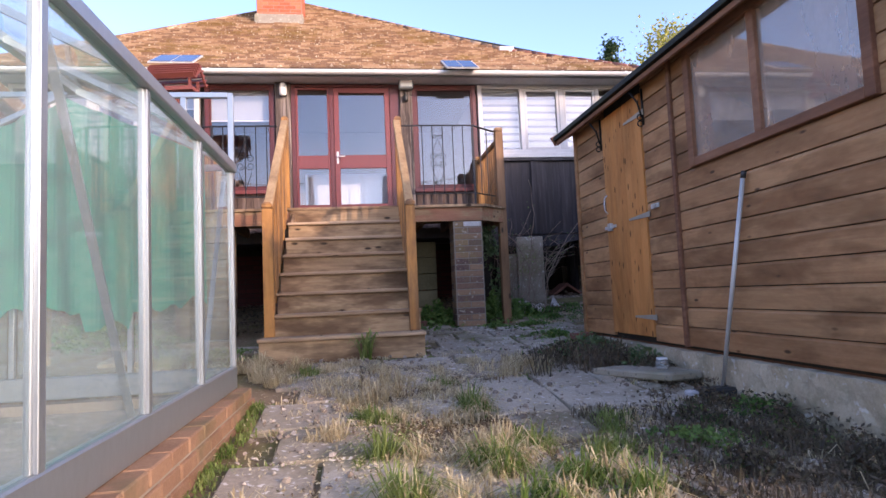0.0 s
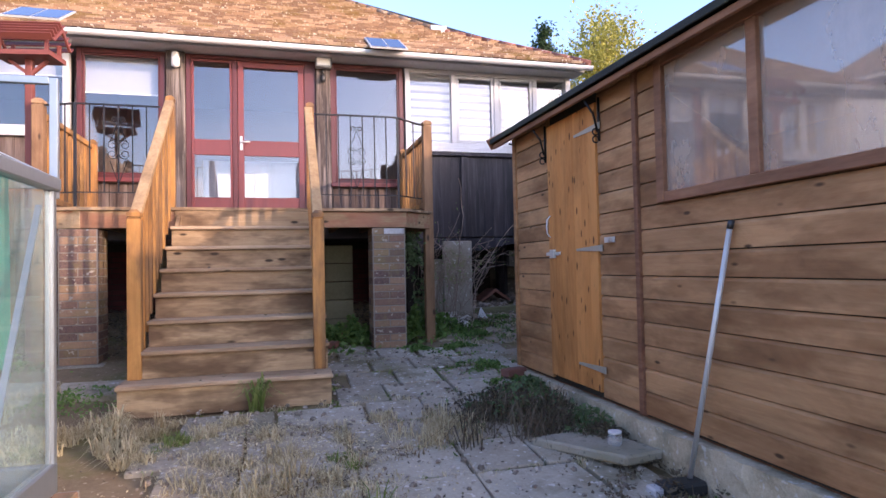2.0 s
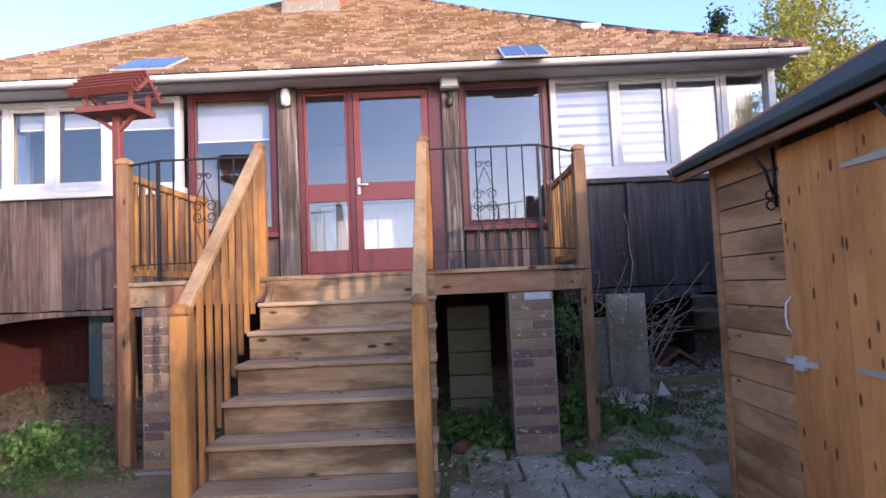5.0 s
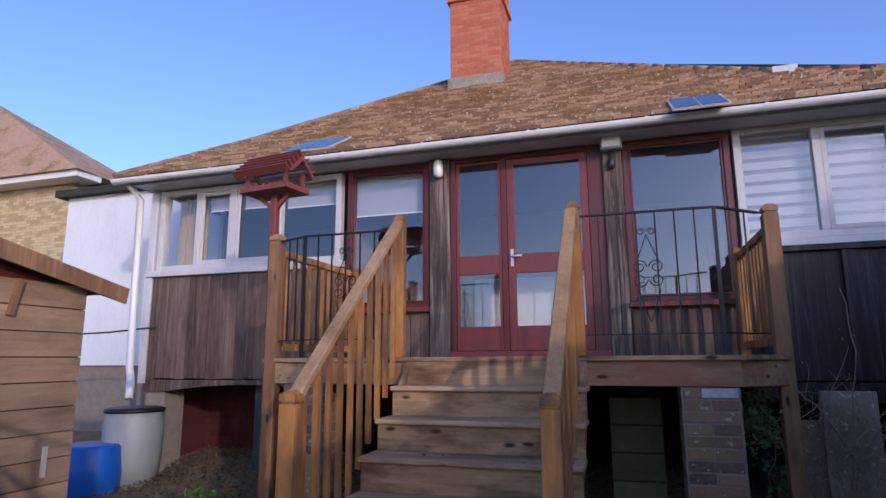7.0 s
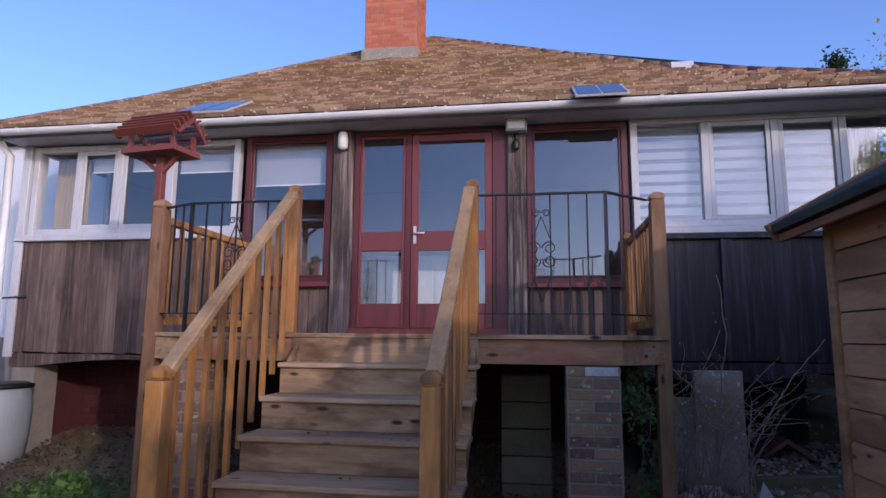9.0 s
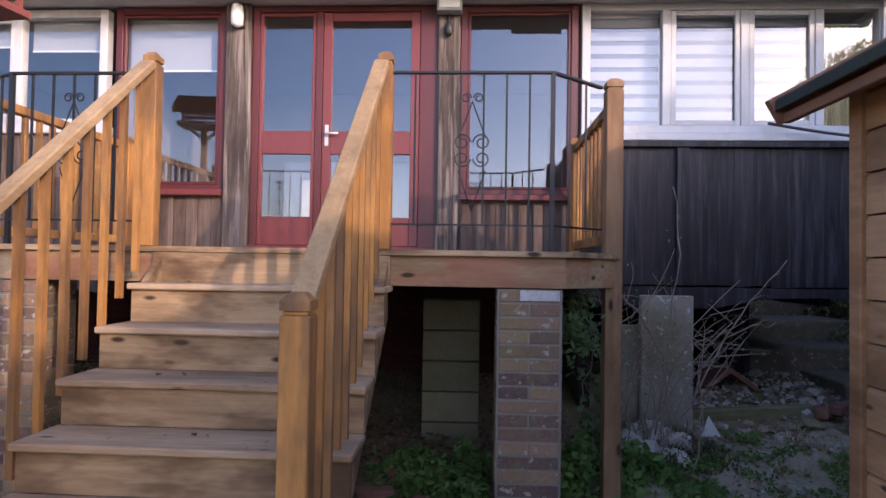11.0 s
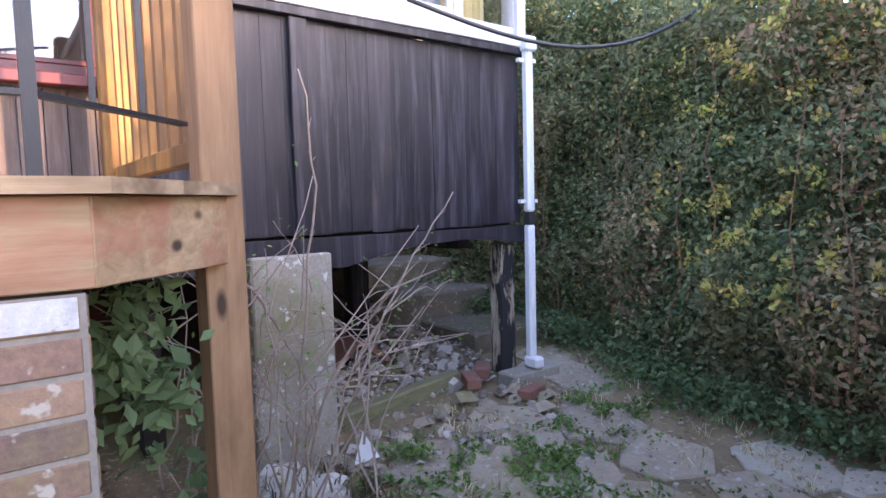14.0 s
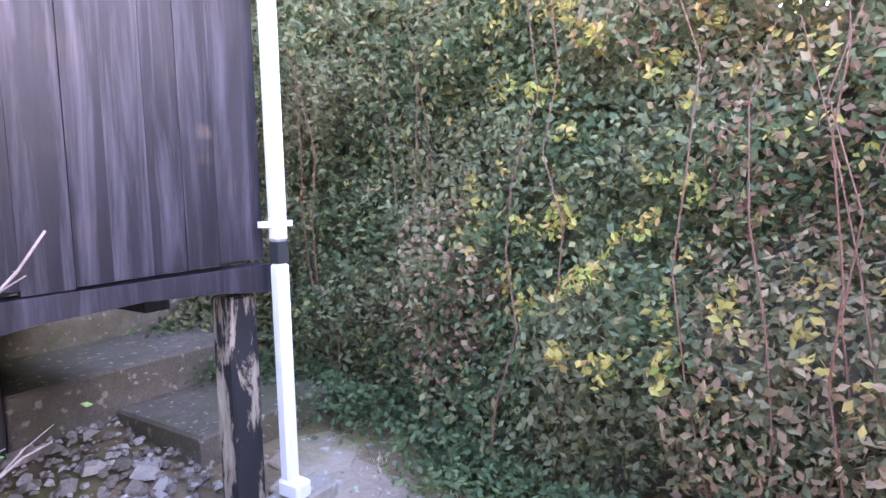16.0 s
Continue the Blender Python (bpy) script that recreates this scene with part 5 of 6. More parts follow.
def yellow_part(r):
    """Small sprays of turned leaves."""
    y, z = r.gauss(7.75, 0.5), r.uniform(1.8, 4.6)
    if noise.noise((y * 6.5, z * 5.5, 33)) < 0.2 or r.random() < 0.55 or abs(z - 2.8 - 0.5 * (y - 7.6)) > 1.1:
        return None
    return (hedge_face(y, z) + abs(r.gauss(0, 0.1)) - 0.07, y, z)


for nm, n_, fn, sz, mt, lb in (("dry_foliage", 26000, dry_part, 0.048, dry_hedge_leaf, "browning dry reddish leaves"), ("yellow_foliage", 26000, yellow_part, 0.045, yellow_hedge_leaf, "yellow and lime autumn leaves")):
    o2 = new(nm, leaves(n_, fn, sz, mt, nm, 17))
    o2.parent = hedge
    o2.matrix_parent_inverse = Matrix.Translation(-origin(hedge))
    tagged(o2, lb, kind="stuff")
tagged(ob, kind="stuff")


def in_hedge_deep(r):
    y = r.uniform(2.0, 15.5)
    z = 1.3 + (hedge_top(y) - 1.2) * r.random()
    return (hedge_face(y, z) + r.uniform(0.25, 1.2), y, z)


ob = new("inner_foliage", leaves(60000, in_hedge_deep, 0.12, hedge_leaf, "inner_foliage", 12))
ob.parent = hedge
ob.matrix_parent_inverse = Matrix.Translation(-origin(hedge))
tagged(ob, kind="stuff")
rnd = random.Random(31)
bm = bmesh.new()
for i in range(70):
    y = rnd.uniform(2.5, 14)
    if 5.2 < y < 7.8 or rnd.random() < 0.4:
        x = hedge_face(y, 1.6) + rnd.uniform(-0.1, 0.3)
        p = Vector((x, y, ground_z(x, y)))
        pts = [p]
        for k in range(6):
            p = p + Vector((rnd.uniform(-0.06, 0.05), rnd.uniform(-0.13, 0.13), rnd.uniform(0.25, 0.5)))
            pts.append(p)
        tube(bm, pts, 0.006, 4, 0.002)
part("stem", bm, red_stem, hedge, "thin dry reddish stems", "stuff")


def tree(name, x, y, h, r, mat, label, seed, n=9000, cone=False, leaf_size=0.16):
    t = thing(name, (x, y, 1.7), label, "tree", "trees behind the house")
    rnd = random.Random(seed)
    bm = bmesh.new()
    top = Vector((x + 0.2, y, 1.7 + h * 0.92))
    tube(bm, [(x, y, 1.6), (x + 0.1, y, 1.7 + h * 0.4), top], 0.16, 8, 0.03)
    part("trunk", bm, bark, t)
    bm = bmesh.new()
    clumps = []
    for i in range(46):
        f = rnd.uniform(0.28, 1.0)
        rr = r * ((1 - f) * 1.35 + 0.10 if cone else math.sin(math.pi * min(1, 0.18 + f * 0.74)) ** 0.7) * rnd.uniform(0.45, 1.0)
        a = rnd.uniform(0, 6.28)
        c = Vector((x + rr * math.cos(a), y + rr * math.sin(a), 1.7 + h * f))
        b0 = Vector((x + 0.1, y, 1.7 + h * max(0.15, f - 0.16)))
        tube(bm, [b0, b0.lerp(c, 0.6) + Vector((0, 0, 0.1)), c], 0.035, 5, 0.008)
        clumps.append((c, r * rnd.uniform(0.16, 0.32)))
    part("limbs", bm, bark, t)

    def s(q):
        c, rad = q.choice(clumps)
        return c + Vector((q.gauss(0, rad * 0.6), q.gauss(0, rad * 0.6), q.gauss(0, rad * 0.55)))
    ob = new("crown", leaves(n, s, leaf_size, mat, "crown", seed + 1))
    ob.parent = t
    ob.matrix_parent_inverse = Matrix.Translation(-origin(t))
    tagged(ob, kind="stuff")


tree("broadleaf_tree", 12.6, 22, 10.2, 2.5, tree_leaf, "tall tree with sparse yellow-green autumn leaves", 41, 15000)
tree("conifer_tree", 10.1, 22, 9.4, 1.0, conifer_leaf, "slim dark green conifer", 43, 6000, True, 0.14)
tree("broadleaf_tree", 16.5, 24, 7.6, 3.2, tree_leaf, "tree with sparse yellow-green autumn leaves", 45, 11000)

# ---- paving ----
patio = thing("paving", (1, 4, 0.8), "uneven grey paving slabs with moss and weeds in the joints", "paving", kind="structure")
rnd = random.Random(12)


def slab(x0, y0, x1, y1, up=0.0, parent=None, mat=None):
    bm = bmesh.new()
    j = lambda: rnd.uniform(-0.012, 0.012)
    zt = [ground_z(x, y) + 0.035 + up + rnd.uniform(-0.008, 0.008) for x, y in ((x0, y0), (x1, y0), (x1, y1), (x0, y1))]
    pts = [(x0 + j(), y0 + j()), (x1 + j(), y0 + j()), (x1 + j(), y1 + j()), (x0 + j(), y1 + j())]
    lo = [bm.verts.new((px, py, z - 0.06)) for (px, py), z in zip(pts, zt)]
    hi = [bm.verts.new((px, py, z)) for (px, py), z in zip(pts, zt)]
    bm.faces.new(lo[::-1])
    bm.faces.new(hi)
    for i in range(4):
        bm.faces.new([lo[i], lo[(i + 1) % 4], hi[(i + 1) % 4], hi[i]])
    part("slab", bm, mat or slab_mat, parent or patio, bevel=0.008)


rows_y = [1.0, 1.6, 2.2, 2.8, 3.35, 3.9, 4.35, 4.8, 5.25]
for i, (a, b2) in enumerate(zip(rows_y, rows_y[1:])):
    x = -0.62 + (0.18 if i % 2 else 0)
    first = True
    while x < 2.05:
        wd = rnd.choice((0.42, 0.6, 0.6))
        if not (0.0 < x < 0.9 and rnd.random() < (0.35 if b2 < 3.4 else 0.0)) and not (x > 1.5 and b2 < 3.3):
            slab(x + 0.012, a + 0.012, min(x + wd, 2.12) - 0.012, b2 - 0.012)
        x += wd
for i, (a, b2) in enumerate(((5.25, 5.75), (5.75, 6.2), (6.2, 6.65), (6.65, 7.06))):
    x = 0.58 + (0.15 if i % 2 else 0)
    while x < 2.15:
        wd = rnd.choice((0.4, 0.55))
        slab(x + 0.017, a + 0.017, x + wd - 0.017, b2 - 0.017)
        x += wd
slab(0.62, 7.1, 1.05, 7.6)
slab(-2.4, 5.9, -1.6, 6.6)
slab(-1.55, 6.0, -0.95, 6.5)
# crazy-paved path on the right
def flag(cx, cy, rad, mat):
    """An irregular flagstone, half sunk."""
    bm = bmesh.new()
    n = rnd.choice((5, 6, 6, 7))
    a0 = rnd.uniform(0, 6)
    tilt = (rnd.uniform(-0.03, 0.03), rnd.uniform(-0.03, 0.03))
    hi, lo = [], []
    for i in range(n):
        an = a0 + 2 * math.pi * i / n + rnd.uniform(-0.2, 0.2)
        rr = rad * rnd.uniform(0.8, 1.15)
        x, y = cx + rr * math.cos(an), cy + rr * math.sin(an)
        z = ground_z(x, y) + 0.022 + tilt[0] * (x - cx) + tilt[1] * (y - cy)
        hi.append(bm.verts.new((x, y, z)))
        lo.append(bm.verts.new((x, y, z - 0.06)))
    bm.faces.new(hi)
    bm.faces.new(lo[::-1])
    for i in range(n):
        bm.faces.new([lo[i], lo[(i + 1) % n], hi[(i + 1) % n], hi[i]])
    part("flagstone", bm, mat, patio, bevel=0.008)


for i in range(7):
    for j in range(4):
        cx, cy = 2.15 + 0.5 * i + rnd.uniform(-0.06, 0.06), 7.2 + 0.48 * j + (0.22 if i % 2 else 0) + rnd.uniform(-0.05, 0.05)
        if cx > 2.75 and cy > 8.55 and cx < 4.3 or (cx < 2.8 and cy > 8.0) or cx > hedge_face(cy, 1.3) - 0.5:
            continue
        flag(cx, cy, rnd.uniform(0.27, 0.33), flag_mat)
for cx, cy in ((4.75, 9.1), (4.62, 8.6), (4.95, 9.7), (4.6, 6.7), (4.2, 6.6), (3.6, 6.6), (3.0, 6.7), (2.5, 6.6)):
    flag(cx, cy, 0.25, flag_mat)
flag(4.62, 7.28, 0.3, pale_slab)
flag(4.8, 6.85, 0.28, pale_slab)


def blade_clump(vs, fs, x, y, z, h, spread, n, r):
    for _ in range(n):
        a = r.uniform(0, 6.28)
        b = r.uniform(0, 6.28)
        rad = spread * r.random() ** 0.5
        p = Vector((x + rad * math.cos(b), y + rad * math.sin(b), z))
        hh = h * r.uniform(0.45, 1.15)
        out = Vector((math.cos(a), math.sin(a), 0))
        w2 = Vector((-out.y, out.x, 0)) * r.uniform(0.0018, 0.0045)
        lean = r.uniform(0.2, 1.7)
        m = p + Vector((0, 0, hh * 0.6)) + out * hh * lean * 0.3
        e = p + Vector((0, 0, hh * (1.0 - 0.5 * lean))) + out * hh * lean * 0.8
        k = len(vs)
        vs.extend([p - w2, p + w2, m - w2 * 0.8, m + w2 * 0.8, e])
        fs.extend([(k, k + 1, k + 3, k + 2), (k + 2, k + 3, k + 4)])


def grass(name, mat, spots, label, seed):
    r = random.Random(seed)
    vs, fs = [], []
    for x, y, h, sp, n in spots:
        blade_clump(vs, fs, x, y, ground_z(x, y) + 0.01, h, sp, n, r)
    ob = new(name, raw(name, vs, fs, mat))
    tagged(ob, label, "grass", kind="stuff")


r = random.Random(77)
dry, green = [], []


def tuft(where, x, y, rad, h, n, blades):
    """One tussock: a few clumps close together, tallest in its middle."""
    for _ in range(n):
        dx, dy = r.gauss(0, rad), r.gauss(0, rad)
        where.append((x + dx, y + dy, h * r.uniform(0.6, 1.1) * math.exp(-(dx * dx + dy * dy) / (6 * rad * rad)), rad * 0.6, blades))


for _ in range(26):
    y = r.uniform(1.3, 4.4)
    tuft(dry, r.gauss(0.4 if y < 3.4 else 0.15, 0.32), y, 0.08, r.uniform(0.13, 0.24), 6, 30)
for x, y, h in ((-0.75, 4.75, 0.24), (-0.55, 5.0, 0.22), (-0.3, 4.85, 0.2), (-0.1, 5.0, 0.16), (-0.6, 4.5, 0.18), (0.12, 4.7, 0.14), (-0.85, 5.1, 0.24), (-0.2, 4.4, 0.14), (0.2, 4.35, 0.16), (0.45, 4.0, 0.12), (1.15, 4.6, 0.18), (0.8, 4.9, 0.1), (0.55, 4.55, 0.12)):
    tuft(dry, x, y, 0.07, h, 7, 34)
for _ in range(16):
    tuft(dry, r.uniform(-1.9, -0.9), r.uniform(4.2, 6.2), 0.09, r.uniform(0.12, 0.22), 5, 30)
for _ in range(60):
    dry.append((r.uniform(-0.7, 1.2), r.uniform(1.2, 5.2), r.uniform(0.04, 0.08), 0.12, 14))
for _ in range(12):
    dry.append((r.gauss(1.15, 0.12), r.gauss(4.6, 0.12), 0.16, 0.1, 40))
for x, y, h in ((0.0, 1.75, 0.22), (0.15, 2.2, 0.24), (0.1, 2.75, 0.2), (0.55, 2.5, 0.2), (0.6, 2.1, 0.24), (0.75, 2.8, 0.16), (0.05, 3.4, 0.16), (0.6, 3.5, 0.18), (0.85, 2.3, 0.2), (1.05, 2.6, 0.16), (1.2, 2.9, 0.12), (0.35, 1.6, 0.2), (1.3, 3.1, 0.12), (-0.45, 4.7, 0.12), (0.5, 4.2, 0.12), (1.0, 2.1, 0.18)):
    tuft(green, x, y, 0.055, h * 1.35, 7, 36)
    tuft(dry, x + 0.07, y - 0.03, 0.07, h * 1.1, 4, 26)
for y0 in rows_y:
    for _ in range(20):
        green.append((r.uniform(-0.6, 2.1), y0 + r.gauss(0, 0.02), 0.04, 0.05, 18))
    for _ in range(9):
        dry.append((r.uniform(-0.6, 2.1), y0 + r.gauss(0, 0.03), 0.08, 0.05, 14))
for _ in range(70):
    green.append((r.choice((0.6, 0.98, 1.12, 1.5, 1.67, 2.05)) + r.gauss(0, 0.03), r.uniform(5.3, 7.0), 0.045, 0.05, 18))
for _ in range(60):
    green.append((-0.68 + r.gauss(0, 0.03), r.uniform(1.5, 4.0), 0.07, 0.05, 24))
grass("dry_grass", straw, dry, "tufts of straw-coloured dry grass", 5)
grass("green_grass", green_blade, green, "tufts of fresh green grass", 6)


def weeds(name, spots, size, mat, label, seed, cat="weeds"):
    def s(q):
        x, y, rad, h = q.choice(spots)
        px, py = x + q.gauss(0, rad * 0.75), y + q.gauss(0, rad * 0.6)
        if noise.noise((px * 5.5, py * 5.5, seed)) < q.uniform(-0.15, 0.2) or px > 5.6 or (SHX - 0.04 < px and py < 5.9):
            return None
        d = math.hypot(px - x, py - y) / rad
        return (px, py, ground_z(px, py) + 0.03 + h * q.random() * max(0.12, 1 - 0.65 * d))
    n = sum(int(900 * s_[2] * s_[2] * 16) + 60 for s_ in spots)
    me = leaves(n, s, size, mat, name, seed, flat=1.2)
    tagged(new(name, me), label, cat, kind="stuff")


weeds("green_weeds", [(-2.7, 7.3, 0.55, 0.3), (-3.4, 7.4, 0.55, 0.25), (-2.35, 6.95, 0.3, 0.25), (-1.3, 5.9, 0.3, 0.1), (0.75, 7.5, 0.22, 0.25), (1.0, 7.6, 0.25, 0.2), (2.0, 6.9, 0.2, 0.08), (1.95, 6.1, 0.2, 0.1), (2.0, 5.4, 0.2, 0.1), (2.5, 7.9, 0.25, 0.1), (3.0, 8.3, 0.25, 0.08), (3.6, 8.0, 0.2, 0.06), (1.7, 7.75, 0.18, 0.35), (2.4, 7.5, 0.25, 0.06), (3.2, 7.6, 0.3, 0.05), (4.2, 8.2, 0.25, 0.05), (3.7, 7.1, 0.3, 0.06), (4.9, 8.3, 0.3, 0.06), (2.05, 3.0, 0.3, 0.1), (1.5, 2.6, 0.25, 0.08), (1.55, 7.0, 0.12, 0.07)], 0.035, weed_leaf, "low green weeds and nettles", 21)
brown_stalk = leafy("withered_stalk", [(0.0, (0.1, 0.065, 0.04)), (0.5, (0.22, 0.15, 0.09)), (1.0, (0.38, 0.28, 0.17))], rough=0.8)
spots_ = []
while len(spots_) < 230:
    x, y = r.gauss(0.45, 0.42), r.uniform(1.2, 4.8)
    if noise.noise((x * 2.6, y * 2.6, 4)) > -0.04:
        spots_.append((x, y, r.uniform(0.03, 0.08), 0.1, 26))
grass("withered_stalks", brown_stalk, spots_, "brown withered weeds matted over the slabs", 26)
grass("dark_tangle", dead_leaf, [(r.uniform(1.15, 2.25), r.uniform(1.0, 3.3), r.uniform(0.05, 0.13), 0.13, 40) for _ in range(170)], "dark tangle of rotting stalks beside the shed", 35)


def under_litter(q):
    x, y = q.uniform(-4.6, 1.75), q.uniform(7.3, 9.9)
    return (x, y, ground_z(x, y) + 0.045 + 0.02 * q.random())


tagged(new("old_leaves", leaves(9000, under_litter, 0.05, dead_leaf, "old_leaves", 36, flat=2.5)), "old brown leaves lying under the deck and house", "leaf litter", kind="stuff")


def path_litter(q):
    x, y = q.uniform(0.6, 5.2), q.uniform(5.6, 9.2)
    if (x > SHX - 0.05 and y < 5.95) or noise.noise((x * 2.2, y * 2.2, 14)) < -0.1:
        return None
    return (x, y, ground_z(x, y) + 0.045 + 0.01 * q.random())


tagged(new("path_leaves", leaves(6500, path_litter, 0.022, brown_leaf, "path_leaves", 37, flat=3.0)), "small brown leaves and crumbs strewn over the path", "leaf litter", kind="stuff")


def litter(q):
    x, y = q.gauss(0.6, 0.9), q.uniform(1.0, 5.4)
    return (x, y, ground_z(x, y) + 0.045)


tagged(new("leaf_litter", leaves(2200, litter, 0.018, dead_leaf, "leaf_litter", 27, flat=3.0)), "brown leaf litter and dead stalks on the paving", "leaf litter", kind="stuff")


def straw_mat(q):
    x, y = q.gauss(0.25, 0.33), q.uniform(1.2, 4.9)
    return (x, y, ground_z(x, y) + 0.04 + 0.03 * q.random())


tagged(new("matted_straw", leaves(8000, straw_mat, 0.018, straw, "matted_straw", 28, flat=3.0)), "flattened dry grass matted on the ground", "grass", kind="stuff")
weeds("dead_plants", [(1.7, 4.9, 0.3, 0.16), (1.95, 4.5, 0.26, 0.2), (2.05, 4.1, 0.2, 0.14), (1.45, 4.75, 0.16, 0.1), (2.0, 2.6, 0.5, 0.14), (1.5, 2.2, 0.5, 0.1), (2.1, 2.9, 0.5, 0.14), (2.1, 3.4, 0.3, 0.12), (1.9, 2.2, 0.5, 0.14), (2.3, 8.1, 0.4, 0.08), (0.9, 7.9, 0.5, 0.06), (2.0, 5.2, 0.2, 0.1)], 0.028, dead_leaf, "clump of dark withered plants", 22)
weeds("bramble_leaves", [(1.8, 4.75, 0.35, 0.26), (2.05, 4.3, 0.2, 0.2), (2.1, 5.3, 0.16, 0.12)], 0.045, weed_dark, "dull green leaves among the withered plants", 23)
grass("dead_stalks", dead_leaf, [(r.gauss(1.8, 0.2), r.gauss(4.65, 0.2), r.uniform(0.12, 0.3), 0.08, 26) for _ in range(42)] + [(r.uniform(1.3, 2.2), r.uniform(1.6, 3.2), r.uniform(0.05, 0.14), 0.1, 26) for _ in range(60)] + [(r.uniform(1.9, 2.7), r.uniform(8.0, 8.5), 0.2, 0.1, 20) for _ in range(20)], "dark withered stalks lying in tangles", 33)
grass("pale_stalks", straw, [(r.uniform(1.2, 2.2), r.uniform(2.0, 3.3), r.uniform(0.05, 0.12), 0.1, 6) for _ in range(40)] + [(r.uniform(2.0, 5.0), r.uniform(6.8, 8.8), 0.09, 0.08, 14) for _ in range(60)], "short pale stalks among the weeds", 34)
def ivy(q):
    y = q.uniform(6.5, 13)
    return (hedge_face(y, 1.3) - q.uniform(-0.1, 0.45) * q.random(), y, ground_z(5, y) + 0.02 + 0.22 * q.random())
tagged(new("ground_ivy", leaves(12000, ivy, 0.045, weed_dark, "ground_ivy", 24, flat=1.0)), "dark green ivy creeping out from the hedge", "ivy", kind="stuff")

# ---- things on the ground ----
broom = thing("broom", (2.1, 3.45, 0.82), "old broom with a pale metal handle leaning on the shed", "broom")
bm = bmesh.new()
tube(bm, [(2.165, 3.46, 0.86), (2.222, 3.19, 2.1)], 0.0135, 8)
part("handle", bm, steel, broom, "long dull metal handle")
bm = bmesh.new()
tube(bm, [(2.222, 3.19, 2.1), (2.226, 3.181, 2.14)], 0.0155, 8)
part("grip_end", bm, dark_grey, broom)
bm = B((1.98, 3.38, 0.80, 2.22, 3.5, 0.87))
part("head", bm, dark_grey, broom, "dark bristle head", bevel=0.015)
part("brush_cap", B((1.92, 3.40, 0.8, 1.98, 3.48, 0.86)), white_paint, broom, "white scrap on the head", bevel=0.01)
st = thing("stone_slab", (1.9, 4.0, 0.85), "loose angular pale stone slab lying on the paving", "stone")
bm = bmesh.new()
prism(bm, [(1.62, 4.18), (1.95, 3.68), (2.2, 3.72), (2.14, 3.98), (1.86, 4.22)], 0.875, 0.93, "z")
part("stone", bm, pale_slab, st, bevel=0.012)
jar = thing("glass_jar", (2.0, 3.85, 0.93), "small glass jar with a pale lid", "jar")
bm = bmesh.new()
lathe(bm, 2.0, 3.88, [(0.038, 0.932), (0.042, 0.94), (0.042, 0.985), (0.034, 0.995)])
part("body", bm, glass("jar_glass", ior=1.5, haze=0.22, dust=(0.7, 0.72, 0.72)), jar)
bm = bmesh.new()
lathe(bm, 2.0, 3.88, [(0.037, 0.996), (0.037, 1.01)])
part("lid", bm, upvc, jar, "pale lid")

PLX = 0.02
pl = thing("strap_leaved_plant", (0.0, 5.24, 0.98), "green strap-leaved plant growing against the lowest step", "plant")
rr_ = random.Random(15)
vs, fs = [], []
for i in range(34):
    an, hh, ln = rr_.uniform(0, 6.28), rr_.uniform(0.12, 0.27), rr_.uniform(0.06, 0.2)
    o_ = Vector((math.cos(an), math.sin(an) * 0.6 - 0.3, 0))
    w_ = Vector((-o_.y, o_.x, 0)).normalized() * 0.007
    p0 = Vector((PLX + rr_.uniform(-.05, .05), 5.24 + rr_.uniform(-.03, .03), 0.97))
    q = [p0, p0 + o_ * ln * 0.3 + Vector((0, 0, hh * 0.7)), p0 + o_ * ln * 0.7 + Vector((0, 0, hh)), p0 + o_ * ln + Vector((0, 0, hh * 0.8))]
    k = len(vs)
    for j_, c_ in enumerate(q):
        f_ = (1, 1, 0.8, 0.15)[j_]
        vs.extend([c_ - w_ * f_, c_ + w_ * f_])
    fs.extend([(k, k + 1, k + 3, k + 2), (k + 2, k + 3, k + 5, k + 4), (k + 4, k + 5, k + 7, k + 6)])
ob = new("foliage", raw("foliage", vs, fs, green_blade))
ob.parent = pl
ob.matrix_parent_inverse = Matrix.Translation(-origin(pl))
tagged(ob, kind="stuff")

# right side clutter
cs = thing("concrete_slab", (2.47, 8.55, 1.22), "upright mossy grey concrete slab under the window bay", "slab")
part("slab", B((2.28, 8.56, 1.2, 2.68, 8.62, 2.29)), concrete, cs, bevel=0.008)
part("slab", B((2.1, 8.66, 1.2, 2.3, 8.70, 2.05)), concrete, cs, "narrower slab behind", bevel=0.008)
kb = thing("timber_edging", (3.6, 8.72, 1.25), "greenish timber sleeper edging the rubble bed", "edging")
bm = bmesh.new()
bar(bm, (2.74, 8.86, 1.29), (3.82, 9.06, 1.32), 0.09, 0.13)
part("sleeper", bm, wood("green_timber", [(0.12, 0.12, 0.06), (0.2, 0.19, 0.1), (0.3, 0.28, 0.16)], "x", knots=False), kb, bevel=0.01)
part("sleeper", B((4.1, 8.78, 1.24, 4.56, 8.95, 1.345)), concrete, kb, "short concrete edging block", bevel=0.012)
bm0 = bmesh.new()
box(bm0, -0.1075, -0.05, -0.0325, 0.1075, 0.05, 0.0325)
bmesh.ops.bevel(bm0, geom=bm0.edges[:], offset=0.006, segments=1, affect="EDGES")
loose = bpy.data.meshes.new("loose_brick")
bm0.to_mesh(loose)
bm0.free()
loose.materials.append(red_brick_dull)
